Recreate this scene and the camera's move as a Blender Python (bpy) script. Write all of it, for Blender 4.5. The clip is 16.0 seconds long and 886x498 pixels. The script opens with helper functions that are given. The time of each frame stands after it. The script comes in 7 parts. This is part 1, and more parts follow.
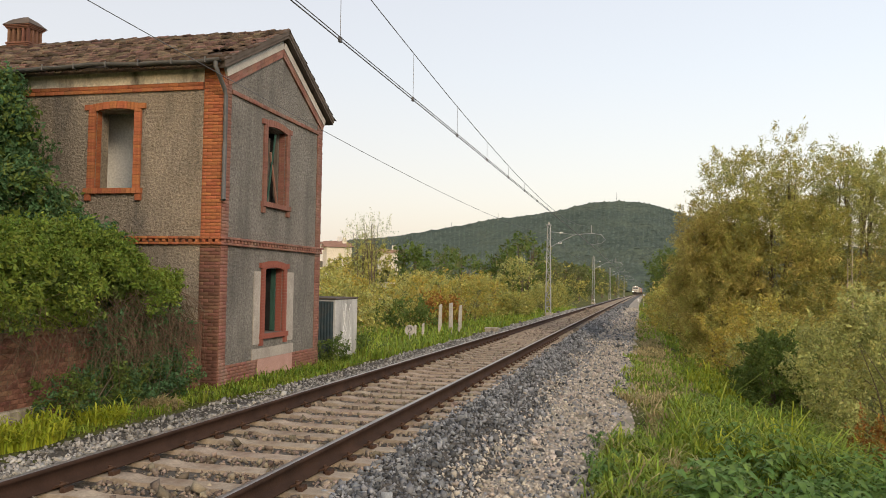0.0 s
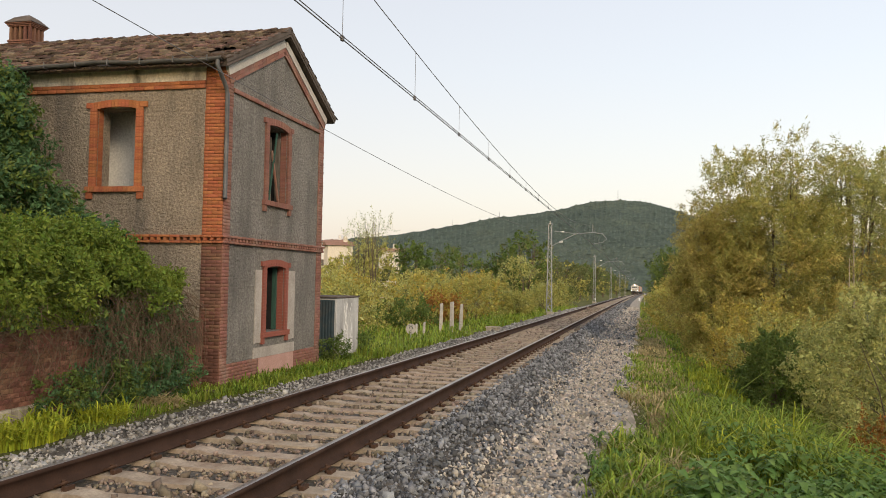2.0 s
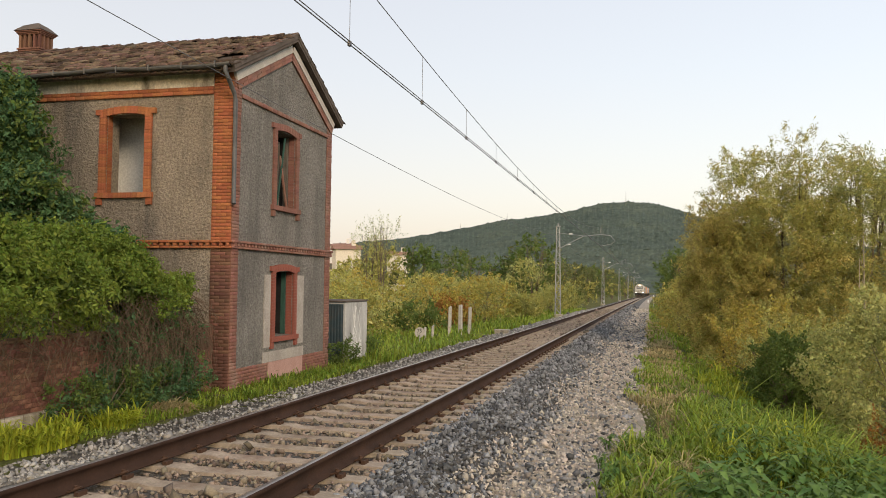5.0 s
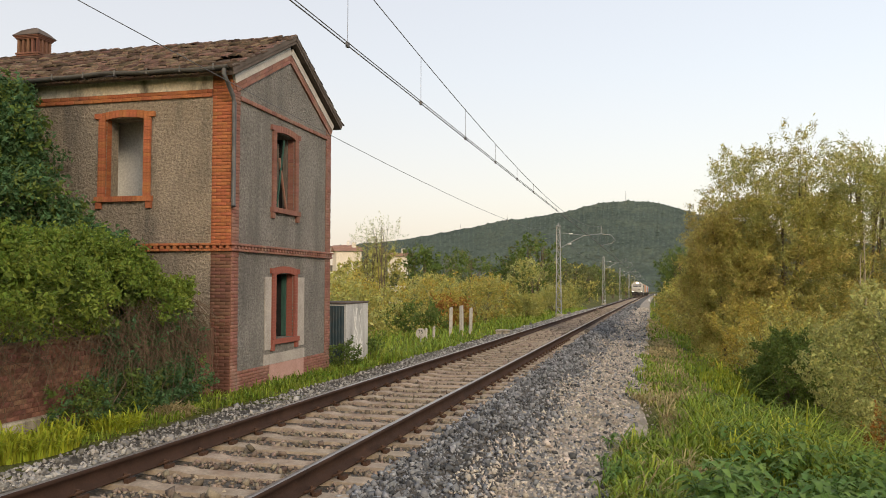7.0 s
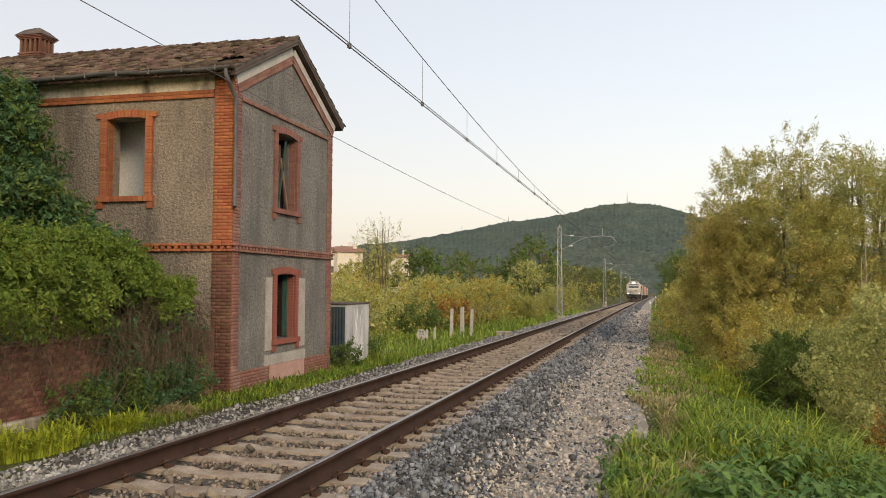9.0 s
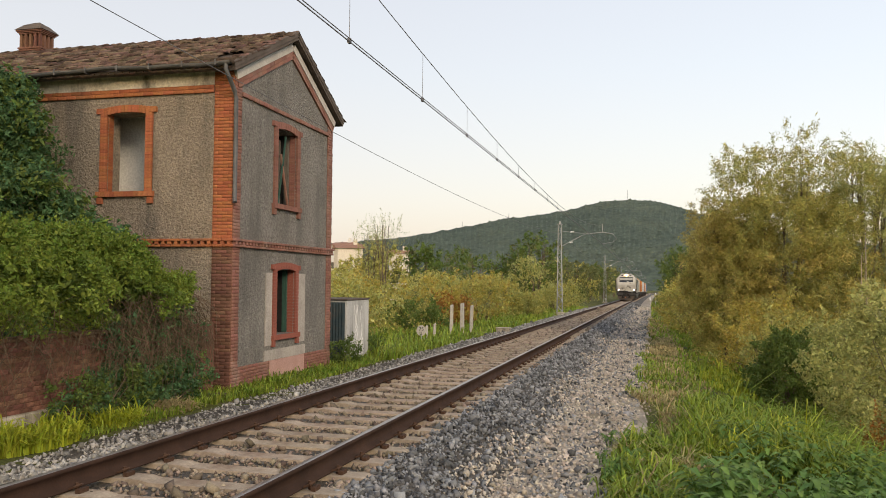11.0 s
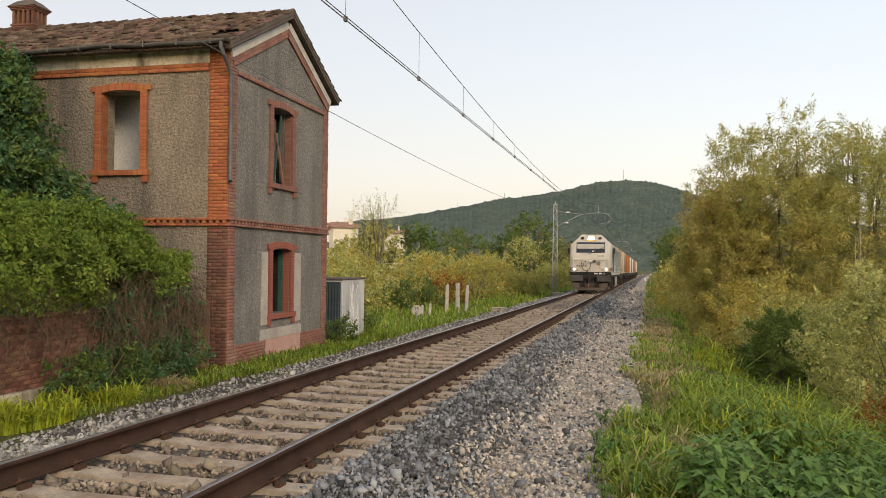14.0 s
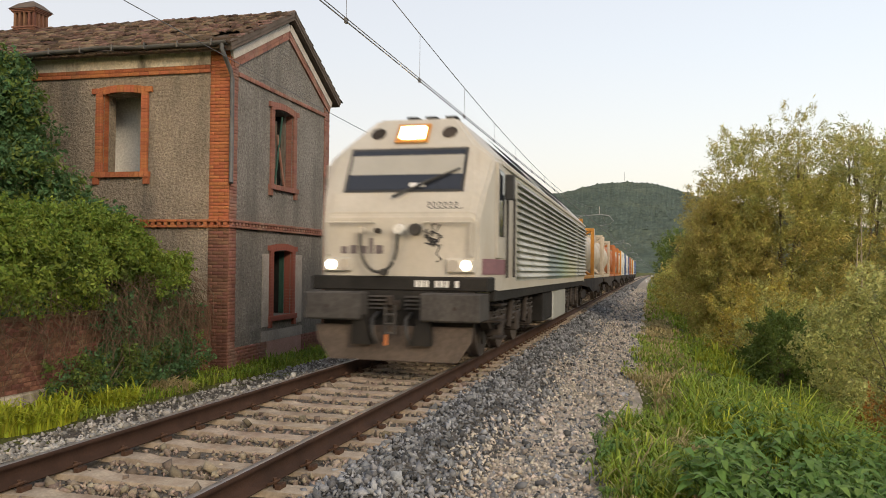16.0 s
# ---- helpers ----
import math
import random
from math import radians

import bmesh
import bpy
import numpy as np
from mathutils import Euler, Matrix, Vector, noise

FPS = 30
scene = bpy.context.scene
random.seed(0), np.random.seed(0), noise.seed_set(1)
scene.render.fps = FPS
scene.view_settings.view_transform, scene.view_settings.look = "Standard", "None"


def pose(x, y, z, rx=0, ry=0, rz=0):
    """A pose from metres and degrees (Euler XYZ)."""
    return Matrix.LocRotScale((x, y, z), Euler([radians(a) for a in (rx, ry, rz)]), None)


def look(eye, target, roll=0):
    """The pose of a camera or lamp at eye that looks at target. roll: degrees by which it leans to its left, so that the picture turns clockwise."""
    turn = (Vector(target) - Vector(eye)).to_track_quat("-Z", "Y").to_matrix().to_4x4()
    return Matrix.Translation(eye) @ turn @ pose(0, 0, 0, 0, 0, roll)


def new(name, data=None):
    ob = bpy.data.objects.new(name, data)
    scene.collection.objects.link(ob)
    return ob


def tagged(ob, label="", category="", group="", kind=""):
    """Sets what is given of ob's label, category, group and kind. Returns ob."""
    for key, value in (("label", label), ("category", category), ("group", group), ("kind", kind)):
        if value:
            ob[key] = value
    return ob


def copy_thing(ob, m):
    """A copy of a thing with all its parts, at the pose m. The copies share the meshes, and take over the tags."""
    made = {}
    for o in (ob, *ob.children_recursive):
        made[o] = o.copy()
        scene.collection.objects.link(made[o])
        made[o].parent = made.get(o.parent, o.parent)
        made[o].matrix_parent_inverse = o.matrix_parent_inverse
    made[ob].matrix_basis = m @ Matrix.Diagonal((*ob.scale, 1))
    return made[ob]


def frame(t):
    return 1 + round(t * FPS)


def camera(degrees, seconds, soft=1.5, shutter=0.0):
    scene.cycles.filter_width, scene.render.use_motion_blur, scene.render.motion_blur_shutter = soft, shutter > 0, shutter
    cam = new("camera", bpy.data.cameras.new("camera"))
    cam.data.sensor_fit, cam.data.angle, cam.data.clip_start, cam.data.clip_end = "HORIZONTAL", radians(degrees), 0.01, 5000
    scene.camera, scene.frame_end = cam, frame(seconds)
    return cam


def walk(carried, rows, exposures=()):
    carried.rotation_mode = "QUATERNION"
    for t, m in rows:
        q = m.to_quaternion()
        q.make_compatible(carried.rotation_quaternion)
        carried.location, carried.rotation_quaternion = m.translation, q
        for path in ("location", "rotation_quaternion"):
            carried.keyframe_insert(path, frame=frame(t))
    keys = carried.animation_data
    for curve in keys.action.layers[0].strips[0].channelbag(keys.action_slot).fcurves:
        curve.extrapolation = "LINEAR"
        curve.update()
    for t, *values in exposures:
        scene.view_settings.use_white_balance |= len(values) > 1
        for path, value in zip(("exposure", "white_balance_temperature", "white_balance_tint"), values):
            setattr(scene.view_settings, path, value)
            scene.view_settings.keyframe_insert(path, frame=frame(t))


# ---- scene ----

# ---- camera ----
cam = camera(57.55, 16.0, soft=0.9, shutter=0.3)


def gaze(x, y, z, yaw, pitch, roll):
    return pose(x, y, z, 90 + pitch, 0, yaw) @ pose(0, 0, 0, 0, 0, roll)


PATH = [
    (0.0, 3.666, 0.000, 1.473, 13.611, 2.270, 0.933),
    (0.5, 3.661, -0.008, 1.482, 13.657, 2.270, 0.978),
    (1.0, 3.662, 0.001, 1.477, 13.657, 2.247, 0.895),
    (1.5, 3.660, 0.010, 1.478, 13.643, 2.252, 1.067),
    (2.0, 3.656, 0.003, 1.479, 13.682, 2.179, 1.060),
    (2.5, 3.656, -0.003, 1.487, 13.736, 2.280, 1.134),
    (3.0, 3.641, -0.007, 1.491, 13.925, 2.312, 1.003),
    (3.5, 3.641, -0.016, 1.488, 14.013, 2.309, 1.038),
    (4.0, 3.650, -0.017, 1.491, 14.142, 2.336, 1.068),
    (6.5, 3.656, -0.004, 1.482, 14.281, 2.449, 0.111),
    (7.0, 3.656, -0.004, 1.482, 14.281, 2.449, 0.111),
    (7.5, 3.655, -0.007, 1.475, 14.394, 2.436, 0.313),
    (8.0, 3.656, -0.006, 1.475, 14.368, 2.467, 0.360),
    (8.5, 3.658, -0.006, 1.474, 14.398, 2.533, 0.275),
    (9.0, 3.660, -0.004, 1.477, 14.365, 2.553, 0.352),
    (11.5, 3.670, -0.010, 1.462, 14.385, 2.052, 0.487),
    (12.0, 3.667, -0.018, 1.460, 14.373, 1.180, 0.429),
    (12.5, 3.664, -0.020, 1.465, 14.282, 1.090, 0.329),
    (13.0, 3.669, -0.015, 1.459, 14.134, 1.019, 0.309),
    (13.5, 3.664, -0.025, 1.456, 14.049, 0.950, 0.348),
    (14.0, 3.665, -0.025, 1.461, 14.043, 0.874, 0.626),
    (14.5, 3.660, -0.022, 1.467, 13.980, 0.875, 0.696),
    (15.0, 3.661, -0.028, 1.469, 14.066, 0.920, 0.719),
    (15.5, 3.669, -0.021, 1.464, 13.971, 0.993, 0.639),
    (16.0, 3.670, -0.013, 1.461, 14.140, 0.994, 0.600),
]
walk(cam, [(t, gaze(*r)) for t, *r in PATH], exposures=[(0.0, 0.0, 6500, 10), (16.0, 0.0, 6500, 10)])

# ---- light: clear sky just after the sun has gone behind the hills ----
world = bpy.data.worlds.new("evening_sky")
scene.world = world
world.use_nodes = True
wn, wl = world.node_tree.nodes, world.node_tree.links
sky = wn.new("ShaderNodeTexSky")
sky.sky_type, sky.sun_disc = "NISHITA", False
sky.sun_elevation, sky.sun_rotation = radians(9), radians(215)
sky.air_density, sky.dust_density, sky.ozone_density = 1.0, 2.5, 1.0
sky_geo = wn.new("ShaderNodeTexCoord")
sky_sep = wn.new("ShaderNodeSeparateXYZ")
wl.new(sky_geo.outputs["Generated"], sky_sep.inputs[0])
haze = wn.new("ShaderNodeValToRGB")
for pos, col in ((0.0, (1.0, 0.85, 0.76)), (0.10, (1.0, 0.89, 0.83)), (0.25, (0.925, 0.89, 0.895)), (0.6, (0.81, 0.80, 0.85))):
    el = haze.color_ramp.elements.new(pos)
    el.color = (*col, 1)
haze.color_ramp.elements.remove(haze.color_ramp.elements[0])
haze.color_ramp.elements.remove(haze.color_ramp.elements[-1])
wl.new(sky_sep.outputs[2], haze.inputs[0])
sky_bg, haze_bg, sky_add = wn.new("ShaderNodeBackground"), wn.new("ShaderNodeBackground"), wn.new("ShaderNodeAddShader")
sky_bg.inputs[1].default_value, haze_bg.inputs[1].default_value = 0.10, 0.72
wl.new(sky.outputs[0], sky_bg.inputs[0])
wl.new(haze.outputs[0], haze_bg.inputs[0])
wl.new(sky_bg.outputs[0], sky_add.inputs[0])
wl.new(haze_bg.outputs[0], sky_add.inputs[1])
wl.new(sky_add.outputs[0], wn["World Output"].inputs[0])
glow = new("sun", bpy.data.lights.new("sun", "SUN"))
glow.data.energy, glow.data.angle, glow.data.color = 2.6, radians(22), (1.0, 0.80, 0.56)
glow.matrix_world = look((0, 0, 30), Vector((0, 0, 30)) + Vector((-0.62, 0.60, -0.42)))

# ---- materials ----
def ramp_between(nt, fac, cols):
    r = nt.nodes.new("ShaderNodeValToRGB")
    els = r.color_ramp.elements
    while len(els) > 1:
        els.remove(els[-1])
    els[0].position, els[0].color = 0.3, (*cols[0], 1)
    for i, c in enumerate(cols[1:], 1):
        e = els.new(0.3 + 0.4 * i / (len(cols) - 1))
        e.color = (*c, 1)
    nt.links.new(fac, r.inputs[0])
    return r.outputs[0]


def noise_of(nt, co, scale, detail=4.0, rough=0.6, stretch=None):
    if stretch:
        mp = nt.nodes.new("ShaderNodeMapping")
        mp.inputs["Scale"].default_value = stretch
        nt.links.new(co, mp.inputs[0])
        co = mp.outputs[0]
    n = nt.nodes.new("ShaderNodeTexNoise")
    n.inputs["Scale"].default_value, n.inputs["Detail"].default_value, n.inputs["Roughness"].default_value = scale, detail, rough
    nt.links.new(co, n.inputs["Vector"])
    return n.outputs["Fac"]


def blend(nt, a, b, fac, mode="MIX"):
    m = nt.nodes.new("ShaderNodeMix")
    m.data_type, m.blend_type = "RGBA", mode
    for sock, v in ((m.inputs[0], fac), (m.inputs[6], a), (m.inputs[7], b)):
        if isinstance(v, bpy.types.NodeSocket):
            nt.links.new(v, sock)
        else:
            sock.default_value = v if isinstance(v, (int, float)) else (*v, 1)
    return m.outputs[2]


def mapped(nt, v, lo, hi, a=0.0, b=1.0):
    m = nt.nodes.new("ShaderNodeMapRange")
    for i, x in enumerate((lo, hi, a, b), 1):
        m.inputs[i].default_value = x
    nt.links.new(v, m.inputs[0])
    return m.outputs[0]


def surface(name, cols, scale=3.0, fine=40.0, rough=0.8, metal=0.0, bump=0.3, bump_scale=60.0, depth=0.01, vary=0.0, island=False,
            stretch=None, stain=None, stain_scale=1.2, stain_amount=0.6, stain_stretch=None, coat=0.0, leaf=0.0, emit=None, grit=(0.62, 1.25), spec=None):
    """A node material: colours mixed by broad noise, finer grain over them, an optional stain, variation from piece to piece, relief."""
    m = bpy.data.materials.new(name)
    m.use_nodes = True
    nt = m.node_tree
    bs = nt.nodes["Principled BSDF"]
    co = nt.nodes.new("ShaderNodeTexCoord").outputs["Object"]
    col = ramp_between(nt, noise_of(nt, co, scale, 5, 0.6, stretch), cols)
    grain = noise_of(nt, co, fine, 3, 0.7, stretch)
    col = blend(nt, col, ramp_between(nt, grain, [(grit[0],) * 3, (grit[1],) * 3]), 0.6, "MULTIPLY")
    if stain:
        f = mapped(nt, noise_of(nt, co, stain_scale, 6, 0.65, stain_stretch), 0.48, 0.68, 0.0, stain_amount)
        col = blend(nt, col, stain, f)
    if vary:
        if island:
            r = nt.nodes.new("ShaderNodeNewGeometry").outputs["Random Per Island"]
        else:
            r = nt.nodes.new("ShaderNodeObjectInfo").outputs["Random"]
        hs = nt.nodes.new("ShaderNodeHueSaturation")
        nt.links.new(mapped(nt, r, 0, 1, 1 - vary, 1 + vary), hs.inputs["Value"])
        r2 = nt.nodes.new("ShaderNodeMath")
        r2.operation, r2.inputs[1].default_value = "MULTIPLY", 7.31
        nt.links.new(r, r2.inputs[0])
        fr = nt.nodes.new("ShaderNodeMath")
        fr.operation = "FRACT"
        nt.links.new(r2.outputs[0], fr.inputs[0])
        nt.links.new(mapped(nt, fr.outputs[0], 0, 1, 0.5 - vary * 0.06, 0.5 + vary * 0.06), hs.inputs["Hue"])
        nt.links.new(col, hs.inputs["Color"])
        col = hs.outputs[0]
    nt.links.new(col, bs.inputs["Base Color"])
    nt.links.new(mapped(nt, grain, 0.3, 0.7, max(0.03, rough - 0.1), min(1.0, rough + 0.1)), bs.inputs["Roughness"])
    bs.inputs["Metallic"].default_value = metal
    bs.inputs["Specular IOR Level"].default_value = spec if spec is not None else 0.5 if rough < 0.75 else 0.15
    bs.inputs["Coat Weight"].default_value = coat
    if bump:
        b = nt.nodes.new("ShaderNodeBump")
        b.inputs["Strength"].default_value, b.inputs["Distance"].default_value = bump, depth
        nt.links.new(noise_of(nt, co, bump_scale, 4, 0.65, stretch), b.inputs["Height"])
        nt.links.new(b.outputs[0], bs.inputs["Normal"])
    if emit:
        bs.inputs["Emission Color"].default_value = (*emit[0], 1)
        bs.inputs["Emission Strength"].default_value = emit[1]
    if leaf:
        tr = nt.nodes.new("ShaderNodeBsdfTranslucent")
        nt.links.new(col, tr.inputs[0])
        mx = nt.nodes.new("ShaderNodeMixShader")
        mx.inputs[0].default_value = leaf
        nt.links.new(bs.outputs[0], mx.inputs[1])
        nt.links.new(tr.outputs[0], mx.inputs[2])
        nt.links.new(mx.outputs[0], nt.nodes["Material Output"].inputs[0])
    return m


def foliage(name, a, b, vary=0.35):
    return surface(name, [a, b], scale=0.7, fine=5, rough=0.55, bump=0, vary=vary, island=True, leaf=0.32, spec=0.16)


def glazing(name, tint=(0.05, 0.06, 0.07), rough=0.06):
    m = bpy.data.materials.new(name)
    m.use_nodes = True
    bs = m.node_tree.nodes["Principled BSDF"]
    bs.inputs["Base Color"].default_value = (*tint, 1)
    bs.inputs["Roughness"].default_value = rough
    bs.inputs["IOR"].default_value = 1.5
    return m


BRICK = surface("red_brick", [(0.27, 0.096, 0.045), (0.41, 0.15, 0.066)], 1.2, 40, 0.88, bump=0.5, bump_scale=70, depth=0.008, vary=0.14,
                stain=(0.17, 0.085, 0.06), stain_scale=0.9, stain_amount=0.65, grit=(0.5, 1.3))
BRICK_J = surface("red_brick_rows", [(0.27, 0.096, 0.045), (0.41, 0.15, 0.066)], 1.2, 40, 0.88, bump=0.5, bump_scale=70, depth=0.008, vary=0.14, island=True,
                  stain=(0.17, 0.085, 0.06), stain_scale=0.9, stain_amount=0.65, grit=(0.5, 1.3))
PAINTED_BRICK = surface("painted_red_brick", [(0.20, 0.098, 0.076), (0.30, 0.145, 0.114)], 2.2, 45, 0.8, bump=0.4, bump_scale=70, depth=0.005, vary=0.15, island=True,
                        stain=(0.27, 0.21, 0.175), stain_scale=1.3, stain_amount=0.55)
MORTAR = surface("mortar", [(0.17, 0.085, 0.058), (0.24, 0.125, 0.085)], 4, 60, 0.95, bump=0.5, bump_scale=120)
OLD_BRICK = surface("weathered_wall_brick", [(0.14, 0.052, 0.037), (0.215, 0.085, 0.055)], 2, 30, 0.92, bump=0.7, bump_scale=60, depth=0.015, vary=0.25, island=True,
                    stain=(0.13, 0.09, 0.06), stain_scale=1.1, stain_amount=0.8)
ROUGHCAST = surface("roughcast_render", [(0.235, 0.20, 0.158), (0.33, 0.283, 0.225)], 1.1, 17, 0.96, bump=1.0, bump_scale=17, depth=0.09, grit=(0.30, 1.55),
                    stain=(0.11, 0.10, 0.09), stain_scale=0.9, stain_amount=0.7, stain_stretch=(1.6, 1.6, 0.35))
ROUGHCAST_G = surface("grey_roughcast_render", [(0.205, 0.193, 0.176), (0.29, 0.274, 0.25)], 1.1, 16, 0.96, bump=1.0, bump_scale=16, depth=0.09, grit=(0.30, 1.6),
                      stain=(0.12, 0.115, 0.11), stain_scale=0.9, stain_amount=0.6, stain_stretch=(1.6, 1.6, 0.35))
CONCRETE = surface("old_concrete", [(0.34, 0.30, 0.235), (0.46, 0.42, 0.34)], 1.6, 30, 0.9, bump=0.4, bump_scale=40,
                   stain=(0.10, 0.09, 0.075), stain_scale=1.1, stain_amount=0.8, stain_stretch=(2.5, 2.5, 0.5))
EAVES_LIME = surface("limewashed_eaves_course", [(0.56, 0.51, 0.42), (0.80, 0.75, 0.64)], 1.6, 22, 0.9, bump=0.6, bump_scale=20, depth=0.03, grit=(0.6, 1.2),
                     stain=(0.055, 0.05, 0.045), stain_scale=1.3, stain_amount=0.85, stain_stretch=(1.6, 1.6, 0.6))
SOOTY_BRICK = surface("weather_darkened_brick", [(0.125, 0.067, 0.049), (0.22, 0.112, 0.079)], 1.2, 40, 0.9, bump=0.5, bump_scale=70, depth=0.008, vary=0.25,
                      stain=(0.075, 0.05, 0.04), stain_scale=1.1, stain_amount=0.75, grit=(0.5, 1.3))
PALE_RENDER = surface("patched_cement", [(0.33, 0.30, 0.27), (0.46, 0.42, 0.38)], 2.5, 30, 0.92, bump=0.4, bump_scale=30)
PINK_RENDER = surface("pinkish_cement_patch", [(0.42, 0.25, 0.21), (0.50, 0.32, 0.28)], 2.5, 30, 0.92, bump=0.3, bump_scale=30)
PLASTER = surface("white_interior_plaster", [(0.78, 0.77, 0.73), (0.86, 0.86, 0.83)], 1.2, 20, 0.9, bump=0.15, bump_scale=20)
ROOF_TILE = surface("old_clay_tile", [(0.09, 0.064, 0.051), (0.185, 0.122, 0.092)], 3, 22, 0.93, bump=0.8, bump_scale=30, depth=0.02, vary=0.62,
                    stain=(0.05, 0.047, 0.04), stain_scale=2.0, stain_amount=0.7)
ROOF_TILE_J = surface("old_clay_tiles", [(0.075, 0.054, 0.043), (0.165, 0.11, 0.083)], 3, 22, 0.93, bump=0.8, bump_scale=30, depth=0.02, vary=0.6, island=True,
                      stain=(0.10, 0.09, 0.075), stain_scale=2.0, stain_amount=0.7)
VERGE = surface("weathered_verge_board", [(0.085, 0.07, 0.06), (0.14, 0.115, 0.10)], 3, 40, 0.85, bump=0.4, bump_scale=40)
WHITE_TRIM = surface("flaking_white_trim", [(0.42, 0.39, 0.36), (0.55, 0.52, 0.48)], 3, 40, 0.85, bump=0.2)
ZINC = surface("zinc_gutter", [(0.07, 0.072, 0.075), (0.13, 0.133, 0.137)], 3, 30, 0.6, metal=0.3, bump=0.1)
DARK_WOOD = surface("grey_broken_wood", [(0.10, 0.085, 0.07), (0.19, 0.17, 0.15)], 5, 50, 0.85, bump=0.4, stretch=(4, 4, 0.6))
GREEN_WOOD = surface("faded_green_shutter", [(0.03, 0.075, 0.06), (0.055, 0.115, 0.09)], 5, 50, 0.75, bump=0.3, stretch=(4, 4, 0.6))
RAIL_RUST = surface("rusty_rail_steel", [(0.034, 0.02, 0.0145), (0.066, 0.037, 0.026)], 3, 40, 0.8, metal=0.1, bump=0.3, bump_scale=60)
RAIL_TOP = surface("polished_rail_head", [(0.34, 0.30, 0.265), (0.44, 0.40, 0.36)], 3, 40, 0.42, metal=1.0, bump=0)
SLEEPER = surface("stained_concrete_sleeper", [(0.29, 0.235, 0.178), (0.44, 0.37, 0.288)], 2.5, 30, 0.93, bump=0.4, bump_scale=50, vary=0.12,
                  stain=(0.16, 0.10, 0.065), stain_scale=2.0, stain_amount=0.7)
CLIP = surface("rusty_clip", [(0.07, 0.04, 0.028), (0.12, 0.07, 0.045)], 8, 40, 0.8, metal=0.3, bump=0.3)
BALLAST_BED = surface("ballast_bed", [(0.075, 0.068, 0.06), (0.165, 0.15, 0.132)], 14, 45, 0.95, bump=1.0, bump_scale=22, depth=0.06)
BALLAST_FAR = surface("distant_ballast", [(0.07, 0.068, 0.066), (0.17, 0.165, 0.16)], 6, 20, 0.95, bump=1.0, bump_scale=9, depth=0.08)
STONE_GREY = surface("grey_ballast_stone", [(0.085, 0.089, 0.094), (0.255, 0.26, 0.267)], 2.5, 60, 0.85, bump=0.3, vary=0.75, island=True)
STONE_DUST = surface("dusty_grey_ballast_stone", [(0.17, 0.165, 0.155), (0.36, 0.35, 0.33)], 2.5, 60, 0.9, bump=0.3, vary=0.5, island=True)
STONE_BROWN = surface("rust_stained_ballast_stone", [(0.14, 0.11, 0.084), (0.31, 0.255, 0.197)], 2.5, 60, 0.92, bump=0.3, vary=0.5, island=True)
STONE_PALE = surface("pale_dusty_gravel", [(0.33, 0.285, 0.235), (0.54, 0.485, 0.41)], 1.5, 60, 0.93, bump=0.3, vary=0.4, island=True)
PATH_DIRT = surface("pale_path_dirt", [(0.28, 0.243, 0.20), (0.43, 0.385, 0.325)], 1.5, 30, 0.96, bump=0.8, bump_scale=30, depth=0.03, stain=(0.16, 0.15, 0.08), stain_scale=0.8, stain_amount=0.5)
GALV = surface("galvanised_steel", [(0.30, 0.31, 0.32), (0.42, 0.43, 0.44)], 4, 40, 0.55, metal=0.6, bump=0.1)
CABLE = surface("copper_wire_dark", [(0.12, 0.12, 0.13), (0.18, 0.18, 0.19)], 4, 40, 0.6, metal=0.3, bump=0)
PORCELAIN = surface("white_insulator", [(0.7, 0.7, 0.7), (0.8, 0.8, 0.8)], 4, 40, 0.3, bump=0)
BARK = surface("grey_bark", [(0.11, 0.085, 0.06), (0.20, 0.165, 0.125)], 6, 40, 0.95, bump=0.8, bump_scale=30, depth=0.02, stretch=(1, 1, 0.3))
PALE_BARK = surface("pale_bark", [(0.30, 0.255, 0.19), (0.45, 0.39, 0.30)], 6, 30, 0.9, bump=0.3)
STEM = surface("dry_brown_stems", [(0.085, 0.062, 0.042), (0.19, 0.14, 0.095)], 4, 20, 0.95, bump=0, vary=0.3, island=True)


def ground_material():
    m = bpy.data.materials.new("grassy_ground")
    m.use_nodes = True
    nt = m.node_tree
    bs = nt.nodes["Principled BSDF"]
    co = nt.nodes.new("ShaderNodeTexCoord").outputs["Object"]
    grass = ramp_between(nt, noise_of(nt, co, 0.35, 6), [(0.06, 0.07, 0.02), (0.11, 0.12, 0.035), (0.17, 0.15, 0.06)])
    soil = ramp_between(nt, noise_of(nt, co, 3.0, 6), [(0.13, 0.09, 0.06), (0.24, 0.185, 0.13)])
    col = blend(nt, grass, soil, mapped(nt, noise_of(nt, co, 0.8, 6, 0.7), 0.55, 0.66, 0, 0.75))
    col = blend(nt, col, ramp_between(nt, noise_of(nt, co, 18, 4), [(0.5, 0.5, 0.5), (1.3, 1.3, 1.3)]), 0.8, "MULTIPLY")
    nt.links.new(col, bs.inputs["Base Color"])
    bs.inputs["Roughness"].default_value = 0.97
    bs.inputs["Specular IOR Level"].default_value = 0.1
    b = nt.nodes.new("ShaderNodeBump")
    b.inputs["Strength"].default_value, b.inputs["Distance"].default_value = 0.9, 0.06
    nt.links.new(noise_of(nt, co, 14, 6, 0.7), b.inputs["Height"])
    nt.links.new(b.outputs[0], bs.inputs["Normal"])
    return m


